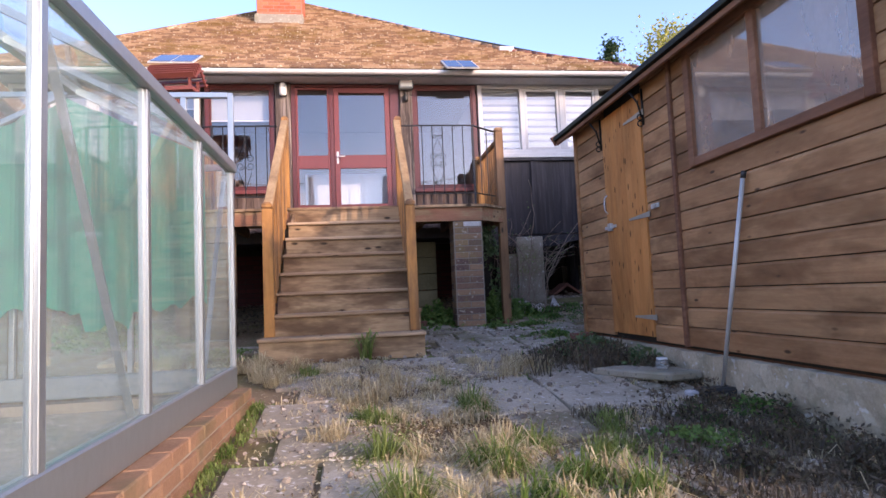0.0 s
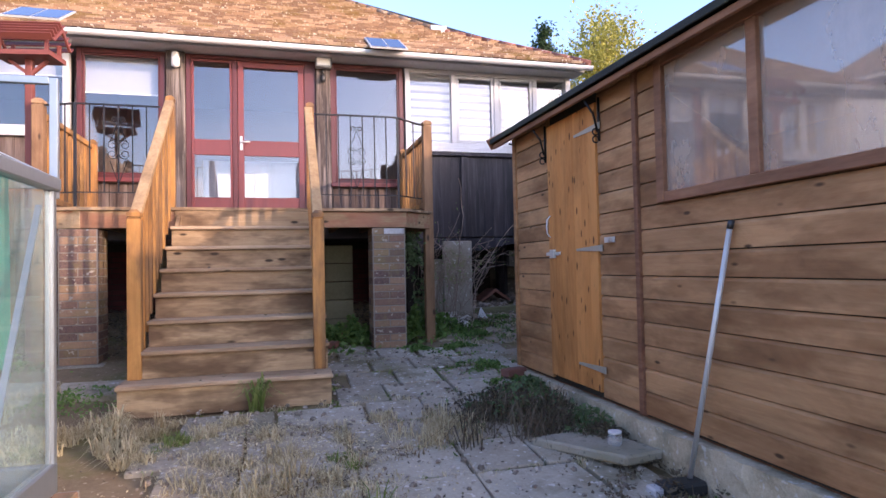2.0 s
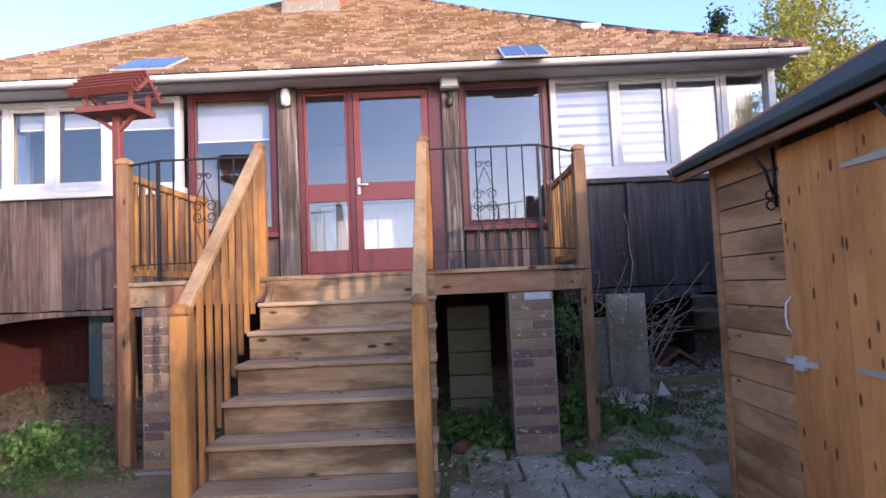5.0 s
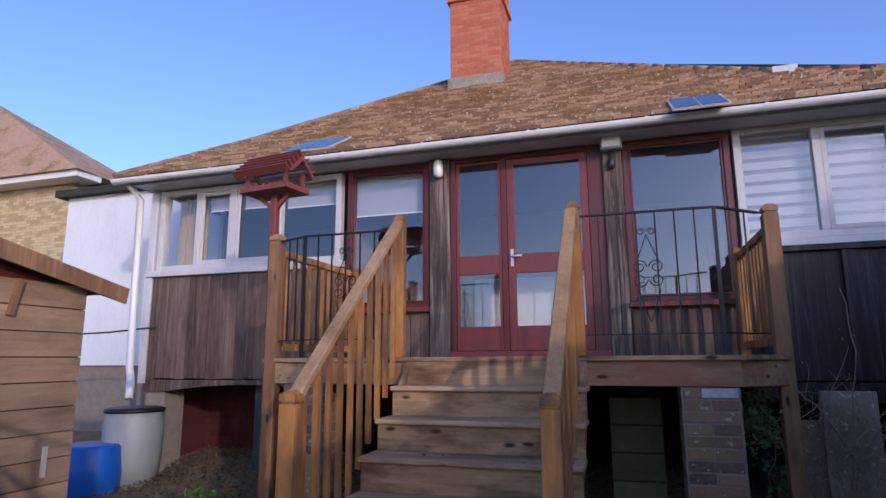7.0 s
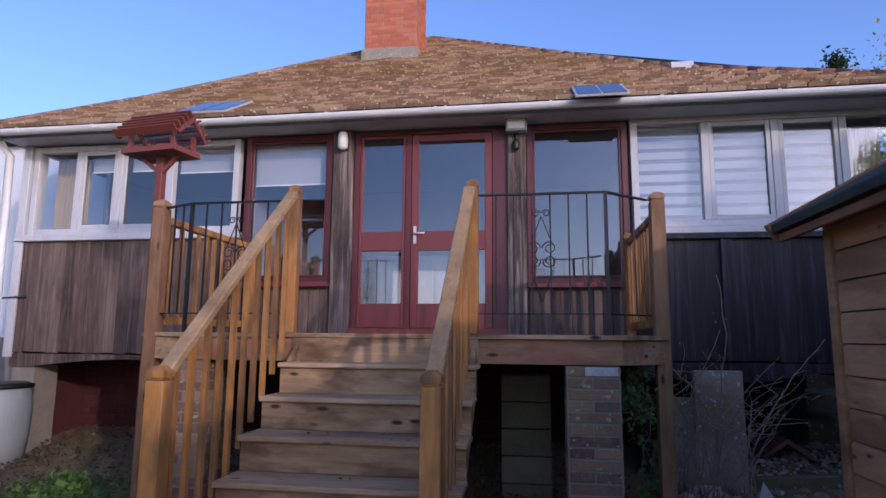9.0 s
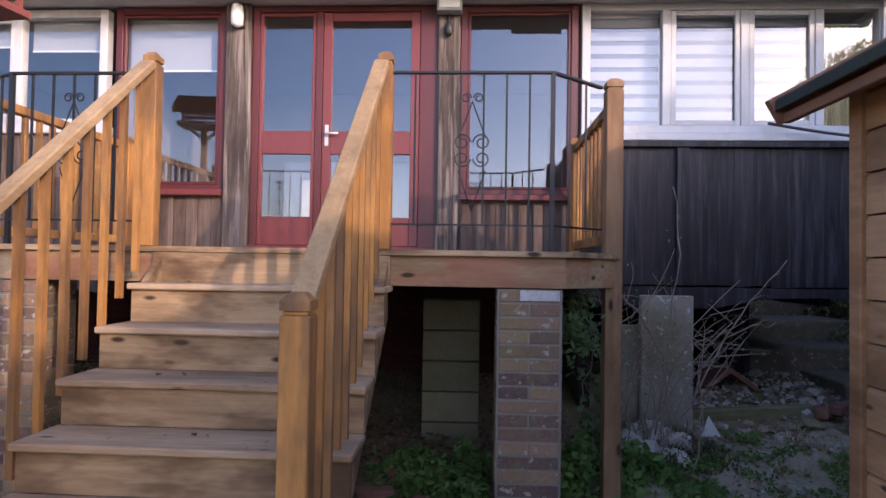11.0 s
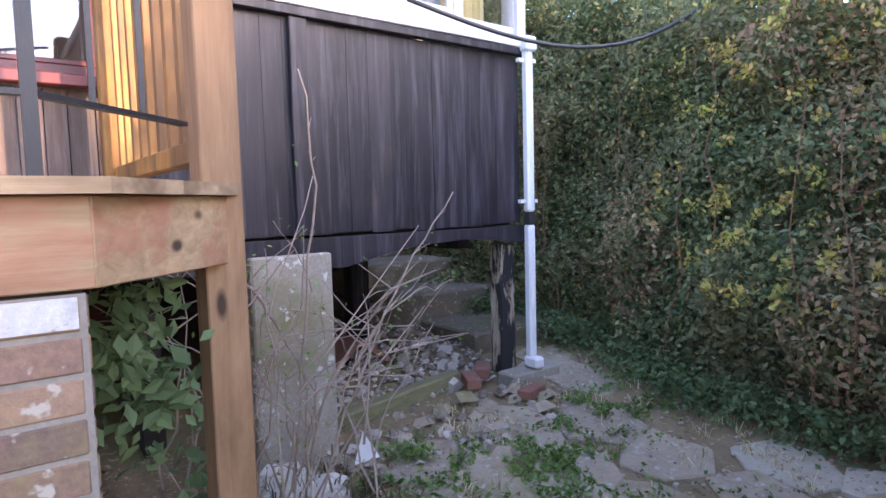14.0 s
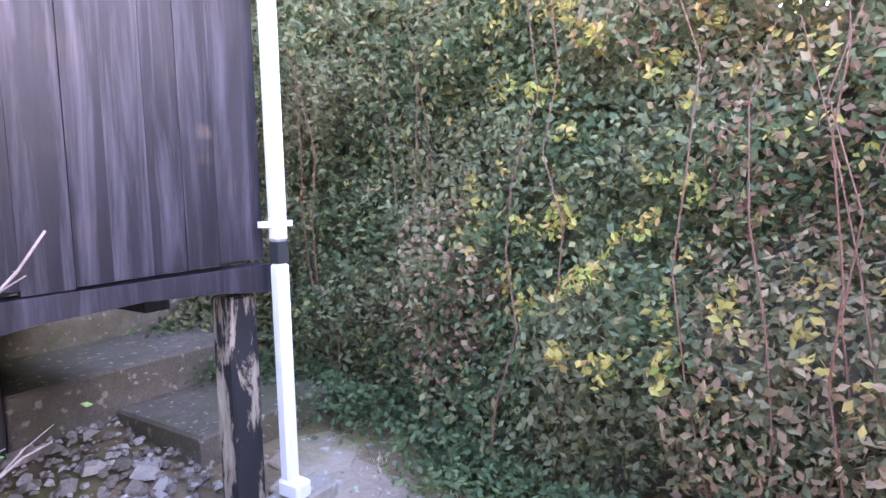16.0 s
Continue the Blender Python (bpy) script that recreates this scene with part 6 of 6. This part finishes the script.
for x, y, z, a in ((2.12, 5.7, 1.0, 20), (3.79, 8.86, 1.33, 62), (3.99, 8.98, 1.335, 48), (4.12, 8.64, 1.235, 15), (0.45, 7.35, 1.13, 10), (0.72, 7.28, 1.12, 70), (0.58, 7.6, 1.15, 130), (0.95, 7.75, 1.16, 35), (0.8, 7.5, 1.19, 95)):
    ob = new("loose_brick", loose)
    ob.location, ob.rotation_euler = (x, y, z + 0.035), (0, 0, radians(a))
    tagged(ob, "loose dull red brick lying on the ground", "brick", "loose bricks by the edging")


plaster_mat = mineral("pale_plaster", [(0.3, (0.34, 0.3, 0.25)), (0.7, (0.66, 0.62, 0.55))], 6, spots=(0.4, 0.33, 0.25), per=0.5)


def stones(name, n, area, size, mat, label, seed):
    r = random.Random(seed)
    vs, fs = [], []
    for _ in range(n):
        x, y = r.uniform(area[0], area[1]), r.uniform(area[2], area[3])
        z = ground_z(x, y) + area[4]
        s = size * r.uniform(0.35, 1.5)
        b = len(vs)
        rot = Euler((r.uniform(-0.5, 0.5), r.uniform(-0.5, 0.5), r.uniform(0, 6))).to_matrix()
        fl = r.uniform(0.25, 0.6)
        for u, v, w2 in ((-1, -.7, 0), (.1, -1, 0), (1, -.2, 0), (.6, .9, 0), (-.7, .8, 0), (-.6, -.4, 1), (.5, -.5, 1), (.4, .5, 1), (-.5, .5, 1)):
            q = rot @ Vector((u * s * r.uniform(0.8, 1.1), v * s * r.uniform(0.8, 1.1), (w2 - 0.3) * s * fl * 1.6))
            vs.append((x + q.x, y + q.y, z + q.z))
        fs.extend([(b, b + 1, b + 6, b + 5), (b + 1, b + 2, b + 6), (b + 2, b + 7, b + 6), (b + 2, b + 3, b + 7), (b + 3, b + 4, b + 8, b + 7), (b + 4, b, b + 5, b + 8), (b + 5, b + 6, b + 7, b + 8)])
    tagged(new(name, raw(name, vs, fs, mat)), label, "rubble", kind="stuff")


stones("rubble_bed", 1300, (2.75, 4.3, 8.95, 10.4, 0.02), 0.019, rubble_mat, "pale stones and broken rubble under the house", 3)
stones("rubble_lumps", 70, (2.8, 4.2, 9.0, 10.2, 0.03), 0.05, rubble_mat, "larger pale lumps of broken concrete under the house", 13)
stones("pebbles", 420, (2.0, 5.1, 6.6, 9.0, 0.02), 0.014, rubble_mat, "small stones scattered on the path", 4)
stones("broken_plaster", 26, (1.9, 2.5, 8.0, 8.45, 0.05), 0.1, plaster_mat, "pale broken plaster lumps", 5)
stones("broken_flags", 75, (2.35, 4.3, 8.1, 8.85, 0.0), 0.075, flag_mat, "flat broken brown flagstone pieces in the path", 8)
stones("pale_chips", 40, (2.5, 4.0, 8.25, 8.9, 0.03), 0.035, rubble_mat, "pale chips of stone before the timber edging", 9)
stones("slab_crumbs", 1000, (-0.6, 2.1, 1.2, 7.0, 0.04), 0.016, rubble_mat, "pale crumbs on the paving", 6)
t = thing("roof_tile_ridge", (3.4, 9.7, 1.4), "old red clay tile lying on the rubble", "tile")
bm = bmesh.new()
prism(bm, [(3.1, 1.42), (3.35, 1.60), (3.6, 1.42), (3.56, 1.41), (3.35, 1.55), (3.14, 1.41)], 9.5, 9.9, "y")
part("tile", bm, red_brick_dull, t)
t = thing("glass_shard", (2.77, 8.48, 1.28), "pale broken pane shard standing by the slab", "shard")
bm = bmesh.new()
prism(bm, [(2.70, 1.26), (2.84, 1.26), (2.75, 1.41)], 8.44, 8.448, "y")
part("shard", bm, upvc, t)

sp = thing("garden_steps", (4.9, 9.6, 1.3), "mossy concrete steps climbing beside the house", "steps", kind="structure")
for x0, ya, za in ((4.3, 9.4, 1.5), (3.8, 10.15, 1.72), (3.7, 10.9, 1.93), (3.8, 11.65, 2.12)):
    part("step", B((x0, ya, 1.1, 5.3, ya + 0.95, za)), step_mat, sp, bevel=0.015)

# bare shrub
sh = thing("bare_shrub", (2.2, 8.1, 1.2), "leafless shrub with long grey twigs", "shrub")
rnd = random.Random(61)
bm = bmesh.new()
tips = []
for i in range(7):
    p = Vector((2.2 + rnd.uniform(-0.3, 0.25), 8.15 + rnd.uniform(-0.2, 0.2), 1.18))
    d = Vector((rnd.uniform(-0.25, 0.6), rnd.uniform(-0.3, 0.2), 1)).normalized()
    pts = [p.copy()]
    for k in range(7):
        d = (d + Vector((rnd.uniform(-0.25, 0.3), rnd.uniform(-0.2, 0.2), rnd.uniform(-0.12, 0.05)))).normalized()
        p = p + d * rnd.uniform(0.1, 0.24)
        pts.append(p.copy())
        if rnd.random() < 0.5:
            q = p + Vector((rnd.uniform(-0.2, 0.3), rnd.uniform(-0.15, 0.15), rnd.uniform(0, 0.2)))
            tube(bm, [p, q], 0.004, 4, 0.002)
            tips.append(q)
    tips.append(p)
    tube(bm, pts, 0.006, 5, 0.002)
def twig(pts, r0, r1, seed):
    """A crooked twig through points, with short side shoots."""
    q = random.Random(seed)
    line = []
    for a, b in zip(pts, pts[1:]):
        a, b = Vector(a), Vector(b)
        for i in range(4):
            line.append(a.lerp(b, i / 4) + Vector((q.gauss(0, 0.009), q.gauss(0, 0.009), q.gauss(0, 0.009))))
    line.append(Vector(pts[-1]))
    tube(bm, line, r0, 6, r1)
    for k in range(2, len(line) - 1, 2):
        d = (line[k + 1] - line[k]).normalized()
        e = line[k] + (d + Vector((q.uniform(-0.8, 0.8), q.uniform(-0.5, 0.5), q.uniform(-0.6, 0.8)))).normalized() * q.uniform(0.05, 0.17)
        tube(bm, [line[k], line[k].lerp(e, 0.5) + Vector((0, 0, 0.008)), e], r1 * 0.9, 4, 0.0012)
        tips.append(e)


twig([(2.62, 8.3, 1.62), (2.75, 8.3, 1.9), (2.98, 8.3, 2.26), (3.25, 8.32, 2.57)], 0.008, 0.003, 1)
twig([(2.6, 8.3, 1.75), (2.8, 8.3, 1.98), (3.0, 8.3, 2.1), (3.22, 8.3, 2.13)], 0.006, 0.0025, 2)
twig([(2.3, 8.3, 1.2), (2.42, 8.34, 2.0), (2.5, 8.32, 2.6), (2.45, 8.35, 3.1)], 0.008, 0.003, 3)
twig([(1.9, 8.1, 2.4), (2.15, 8.2, 2.2), (2.3, 8.3, 2.0), (2.45, 8.3, 1.7)], 0.01, 0.005, 4)
for i in range(16):
    x0, z0 = 1.72 + 0.055 * i, 1.2 + rnd.uniform(0, 0.5)
    twig([(x0, 7.75 + rnd.uniform(0, 0.4), z0), (x0 + rnd.uniform(-0.15, 0.2), 7.8 + rnd.uniform(0, 0.35), z0 + 0.45), (x0 + rnd.uniform(-0.25, 0.45), 7.8 + rnd.uniform(0, 0.35), z0 + rnd.uniform(0.6, 1.0))], 0.005, 0.002, 20 + i)
for i in range(26):
    p = Vector((rnd.uniform(2.0, 2.75), rnd.uniform(8.15, 8.5), rnd.uniform(1.55, 2.3)))
    d = Vector((rnd.uniform(-0.6, 0.9), rnd.uniform(-0.3, 0.1), rnd.uniform(-0.1, 0.7))).normalized()
    pts = [p.copy()]
    for k in range(5):
        d = (d + Vector((rnd.uniform(-0.3, 0.35), rnd.uniform(-0.2, 0.2), rnd.uniform(-0.3, 0.25)))).normalized()
        p = p + d * rnd.uniform(0.05, 0.11)
        pts.append(p.copy())
    tips.append(p.copy())
    tube(bm, pts, 0.0035, 4, 0.0015)
for i in range(7):
    a = Vector((1.9 + 0.06 * i, 7.95 + rnd.uniform(-0.1, 0.2), 1.25 + rnd.uniform(0, 0.4)))
    twig([a, a + Vector((rnd.uniform(-0.1, 0.2), -0.05, 0.4)), a + Vector((rnd.uniform(0.0, 0.45), -0.1, 0.62)), a + Vector((rnd.uniform(0.1, 0.75), -0.12, 0.6))], 0.004, 0.0018, 60 + i)
part("twig", bm, twig_mat, sh, kind="stuff")
me = leaves(260, lambda q: Vector(q.choice(tips)) + Vector((q.gauss(0, .04), q.gauss(0, .04), q.gauss(0, .04))), 0.024, weed_leaf, "leaf_sprays", 9)
ob = new("leaf_sprays", me)
ob.parent = sh
ob.matrix_parent_inverse = Matrix.Translation(-origin(sh))
tagged(ob, kind="stuff")
tagged(new("fallen_leaves", leaves(46, LEAFY_STEPS, 0.035, dead_leaf, "fallen_leaves", 51, flat=4.0)), "a few dark fallen leaves on the treads", "leaves", kind="stuff")
weeds("nettles", [(-2.75, 7.35, 0.4, 0.3), (-3.1, 7.75, 0.4, 0.25), (-3.3, 7.2, 0.4, 0.25), (0.8, 7.35, 0.24, 0.26), (0.95, 7.6, 0.25, 0.3), (1.65, 7.5, 0.15, 0.4), (2.05, 7.7, 0.18, 0.3), (1.9, 8.0, 0.16, 0.3), (0.65, 7.7, 0.2, 0.2)], 0.07, weed_leaf, "leafy green plants under the deck", 29)
def ivyp(q):
    z = 1.1 + 1.25 * q.random()
    x, y = 1.7 + 0.11 * math.sin(z * 5) + q.gauss(0, 0.07), 7.6 + 0.1 * math.cos(z * 4) + q.gauss(0, 0.06)
    return None if noise.noise((x * 6, y * 6, z * 5)) < -0.05 else (x, y, z)
tagged(new("climbing_ivy", leaves(1500, ivyp, 0.055, weed_dark, "climbing_ivy", 25)), "dark climbing ivy beside the brick pier", "ivy", kind="stuff")

# ---- bird table ----
bt = thing("bird_table", (-2.13, 7.36, 1.05), "dark red bird table with a slatted pitched roof", "bird table")
bt.rotation_euler = (0, 0, -0.14)
part("post", B((-2.15, 7.36, 1.05, -2.085, 7.42, 4.02)), red_old, bt, bevel=0.004)
part("tray", B((-2.38, 7.22, 4.02, -1.86, 7.54, 4.045), (-2.38, 7.22, 4.045, -1.86, 7.235, 4.065), (-2.38, 7.525, 4.045, -1.86, 7.54, 4.065), (-2.38, 7.235, 4.045, -2.365, 7.525, 4.065), (-1.875, 7.235, 4.045, -1.86, 7.525, 4.065)), red_old, bt)
for x in (-2.34, -1.92):
    for y in (7.25, 7.48):
        part("upright", B((x, y, 4.046, x + 0.03, y + 0.03, 4.2)), red_old, bt)
for xe in (-2.3, -1.95):
    bm = bmesh.new()
    bar(bm, (-2.11, 7.38, 3.87), (xe, 7.38, 4.015), 0.03)
    part("brace", bm, red_old, bt)
for sgn in (-1, 1):
    for k in range(5):
        ya = 7.38 + sgn * (0.022 + k * 0.044)
        za = 4.35 - k * 0.042
        bm = bmesh.new()
        bar(bm, (-2.42, ya, za), (-1.82, ya, za), 0.068, 0.012, up=(0, -sgn * 0.69, 0.72))
        part("roof_slat", bm, red_old, bt)
for x in (-2.425, -1.835):
    bm = bmesh.new()
    prism(bm, [(7.2, 4.155), (7.38, 4.335), (7.56, 4.155), (7.53, 4.15), (7.38, 4.29), (7.23, 4.15)], x, x + 0.02, "x")
    part("gable", bm, red_old, bt)

# ---- lamps on the facade ----
lm = thing("wall_lamp", (-1.04, 8.86, 4.55), "white glass bulkhead lamp on the pillar", "lamp")
part("backplate", B((-1.09, 8.86, 4.5, -0.99, 8.88, 4.68)), dark_grey, lm, bevel=0.005)
bm = bmesh.new()
lathe(bm, -1.04, 8.81, [(0.02, 4.49), (0.05, 4.51), (0.055, 4.6), (0.045, 4.67), (0.02, 4.69)], 14)
part("shade", bm, lamp_glass, lm)
fl = thing("floodlight", (0.76, 8.82, 4.55), "grey floodlight with a motion sensor on the pillar", "floodlight")
part("body", B((0.66, 8.76, 4.60, 0.87, 8.87, 4.76)), grey_plastic, fl, bevel=0.008)
part("glass_front", B((0.68, 8.75, 4.62, 0.85, 8.759, 4.74)), lamp_glass, fl)
bm = bmesh.new()
lathe(bm, 0.76, 8.84, [(0.02, 4.42), (0.035, 4.44), (0.035, 4.5), (0.015, 4.53)], 12)
part("sensor", bm, dark_grey, fl)
bm = bmesh.new()
tube(bm, [(0.76, 8.86, 4.52), (0.76, 8.86, 4.6)], 0.012, 6)
part("arm", bm, dark_grey, fl)


def solar(x0, x1, y, name="solar_panel"):
    z = EZ + SL * (y - EY) + 0.06
    s = thing(name, ((x0 + x1) / 2, y, z), "small blue solar panel in a pale frame on the roof tiles", "solar panel", "solar panels on the roof")
    up = Vector((0, 1, SL)).normalized()
    n = Vector((0, -SL, 1)).normalized()
    c = Vector(((x0 + x1) / 2, y + 0.32, z + SL * 0.32))
    hw = (x1 - x0) / 2
    for k, nm, mt in ((0, "frame", steel), (1, "cell", solar_mat)):
        spans = [(-hw, hw)] if k == 0 else [(-hw + 0.02, -0.01), (0.01, hw - 0.02)]
        for a, b2 in spans:
            bm = bmesh.new()
            h0, h1 = (0.0, 0.02) if k == 0 else (0.021, 0.025)
            l_ = 0.33 if k == 0 else 0.31
            vs = [bm.verts.new(c + Vector((a if i in (0, 3) else b2, 0, 0)) + up * (-l_ if i in (0, 1) else l_) + n * h) for h in (h0, h1) for i in range(4)]
            for f in ((3, 2, 1, 0), (4, 5, 6, 7), (0, 1, 5, 4), (1, 2, 6, 5), (2, 3, 7, 6), (3, 0, 4, 7)):
                bm.faces.new([vs[i] for i in f])
            part(nm, bm, mt, s)


solar(1.32, 1.8, 8.28)
solar(-2.82, -2.22, 8.5)

# cable
cb = thing("cable", (4, 8.7, 3.5), "black cable sagging from the sill to the hedge", "cable")
bm = bmesh.new()
a, b2 = Vector((3.35, 8.82, 3.68)), Vector((6.6, 8.3, 4.5))
tube(bm, [a.lerp(b2, i / 16) - Vector((0, 0, 0.55 * math.sin(math.pi * i / 16) * 0.9)) for i in range(17)], 0.014, 6)
part("wire", bm, dark_grey, cb)

t = thing("wall_bracket_rod", (-5.3, 8.92, 2.9), "thin dark metal rod fixed to the boarding", "rod")
bm = bmesh.new()
tube(bm, [(-4.7, 8.9, 2.97), (-5.4, 8.88, 2.92), (-6.1, 8.86, 2.9)], 0.012, 6)
part("rod", bm, iron, t)

# ---- left side ----
s2 = thing("small_shed", (-3.6, 5.2, 1.0), "brown shiplap shed with a shallow pitched roof and weathered bargeboard", "shed")
XW, Y0S, Y1S = -3.0, 3.0, 6.33
z = 0.9
while z < 3.0:
    part("board", B((XW - 0.01, Y0S, z, XW + 0.012, Y1S, z + 0.162)), shed_wood_y, s2)
    z += 0.17
bm = bmesh.new()
prism(bm, [(Y0S, 0.9), (Y1S, 0.9), (Y1S, 3.05), (4.6, 3.42), (Y0S, 3.05)], XW - 0.03, XW - 0.01, "x")
part("gable_wall", bm, red_dark, s2, "maroon painted gable above the boards")
part("far_wall", B((-4.4, Y1S - 0.02, 0.9, XW - 0.03, Y1S, 3.05)), shed_wood_x, s2)
for ya in (6.6, 2.75):
    bm = bmesh.new()
    prism(bm, [(ya, 3.08), (4.6, 3.48), (4.6, 3.52), (ya, 3.13)], -4.5, XW + 0.1, "x")
    part("roof_panel", bm, felt, s2, "felt roof panel")
    bm = bmesh.new()
    bar(bm, (XW + 0.115, ya, 3.06), (XW + 0.115, 4.6, 3.46), 0.02, 0.12, up=(0, 0.1, 1))
    part("bargeboard", bm, post_wood, s2, "pale weathered bargeboard")
bm = bmesh.new()
bar(bm, (XW + 0.03, 5.75, 2.86), (XW + 0.03, 5.8, 3.1), 0.035)
part("strut", bm, post_wood, s2, "pale wooden strut")
part("latch", B((XW + 0.014, 6.1, 1.8, XW + 0.03, 6.13, 2.0)), steel, s2, "metal latch")

bb = thing("blue_barrel", (-4.7, 8.2, 1.15), "bright blue plastic barrel", "barrel")
bm = bmesh.new()
lathe(bm, -4.78, 8.2, [(0.28, 1.12), (0.31, 1.16), (0.33, 1.4), (0.31, 1.66), (0.28, 1.69)], 24)
part("drum", bm, blue_plastic, bb)
part("rim", B((-4.4, 8.1, 1.67, -4.38, 8.12, 1.72)), blue_plastic, bb)
wb = thing("water_butt", (-4.25, 8.6, 1.15), "pale grey plastic water butt under the downpipe", "water butt")
bm = bmesh.new()
lathe(bm, -4.62, 8.6, [(0.27, 1.15), (0.31, 1.5), (0.32, 1.85), (0.3, 1.93), (0.3, 2.0)], 24)
part("tank", bm, grey_plastic, wb)
bm = bmesh.new()
lathe(bm, -4.62, 8.6, [(0.32, 2.001), (0.32, 2.03), (0.26, 2.05)], 24)
part("lid", bm, iron, wb, "dark lid")

ext = thing("white_extension", (-7, 11, 1.5), "white rendered side extension with a flat roof", "extension")
part("wall", B((-8.2, 10.5, 2.5, -5.0, 12.5, 5.3)), render_white, ext)
part("roof_edge", B((-8.35, 10.35, 5.3, -4.95, 12.6, 5.42)), felt, ext)
part("plinth", B((-8.1, 10.55, 1.3, -5.1, 12.4, 2.5)), mortar, ext)
nb = thing("neighbour_house", (-17, 16, 1.5), "yellow brick house with a brown tiled hipped roof", "house")
part("wall", B((-26, 14, 1.3, -12.2, 17, 7.0)), mortar, nb)
part("fascia", B((-24.3, 13.5, 6.95, -11.6, 14.2, 7.12)), upvc, nb)
bm = bmesh.new()
c = [bm.verts.new(v) for v in ((-26.5, 13.4, 7.1), (-11.5, 13.4, 7.1), (-11.9, 17.2, 7.1), (-26.5, 17.2, 7.1), (-21.5, 15.5, 10.5), (-17.6, 15.5, 10.5))]
for f in ((0, 1, 5, 4), (1, 2, 5), (2, 3, 4, 5), (3, 0, 4), (3, 2, 1, 0)):
    bm.faces.new([c[i] for i in f])
part("roof", bm, tile_mat, nb)
vs, fs = [], []
for k in range(64):
    x = -20.3 + (0.11 if k % 2 else 0)
    while x < -12.3:
        b = len(vs)
        z = 2.2 + k * 0.075
        for yy in (13.985, 14.01):
            for px, pz in ((x, z), (x + 0.215, z), (x + 0.215, z + 0.065), (x, z + 0.065)):
                vs.append((px, yy, pz))
        fs.extend([(b, b + 1, b + 2, b + 3), (b + 3, b + 2, b + 6, b + 7), (b, b + 4, b + 5, b + 1), (b + 1, b + 5, b + 6, b + 2)])
        x += 0.225
ob = new("bricks", raw("bricks", vs, fs, yellow_brick))
ob.parent = nb
ob.matrix_parent_inverse = Matrix.Translation(-origin(nb))
tagged(ob, kind="stuff")

# boundary fence on the left and behind
fen = thing("garden_fence", (-4.2, 2, 0.7), "brown close-board garden fence", "fence", kind="structure")
bm = bmesh.new()
for i in range(60):
    yy = -4 + i * 0.15
    box(bm, -4.75 + 0.008 * (i % 2), yy, 0.6, -4.73 + 0.008 * (i % 2), yy + 0.146, 2.15)
part("boards", bm, shed_trim_wood, fen, kind="stuff")
part("rear_wall", B((-8, -6.2, 0.5, 8, -6.0, 2.0)), yellow_brick, fen, "low brick boundary wall")

# ---- many small pieces, last ----
for nm, me, at, par, *turn in LATER:
    piece(nm, me, at, par, turn[0] if turn else None)
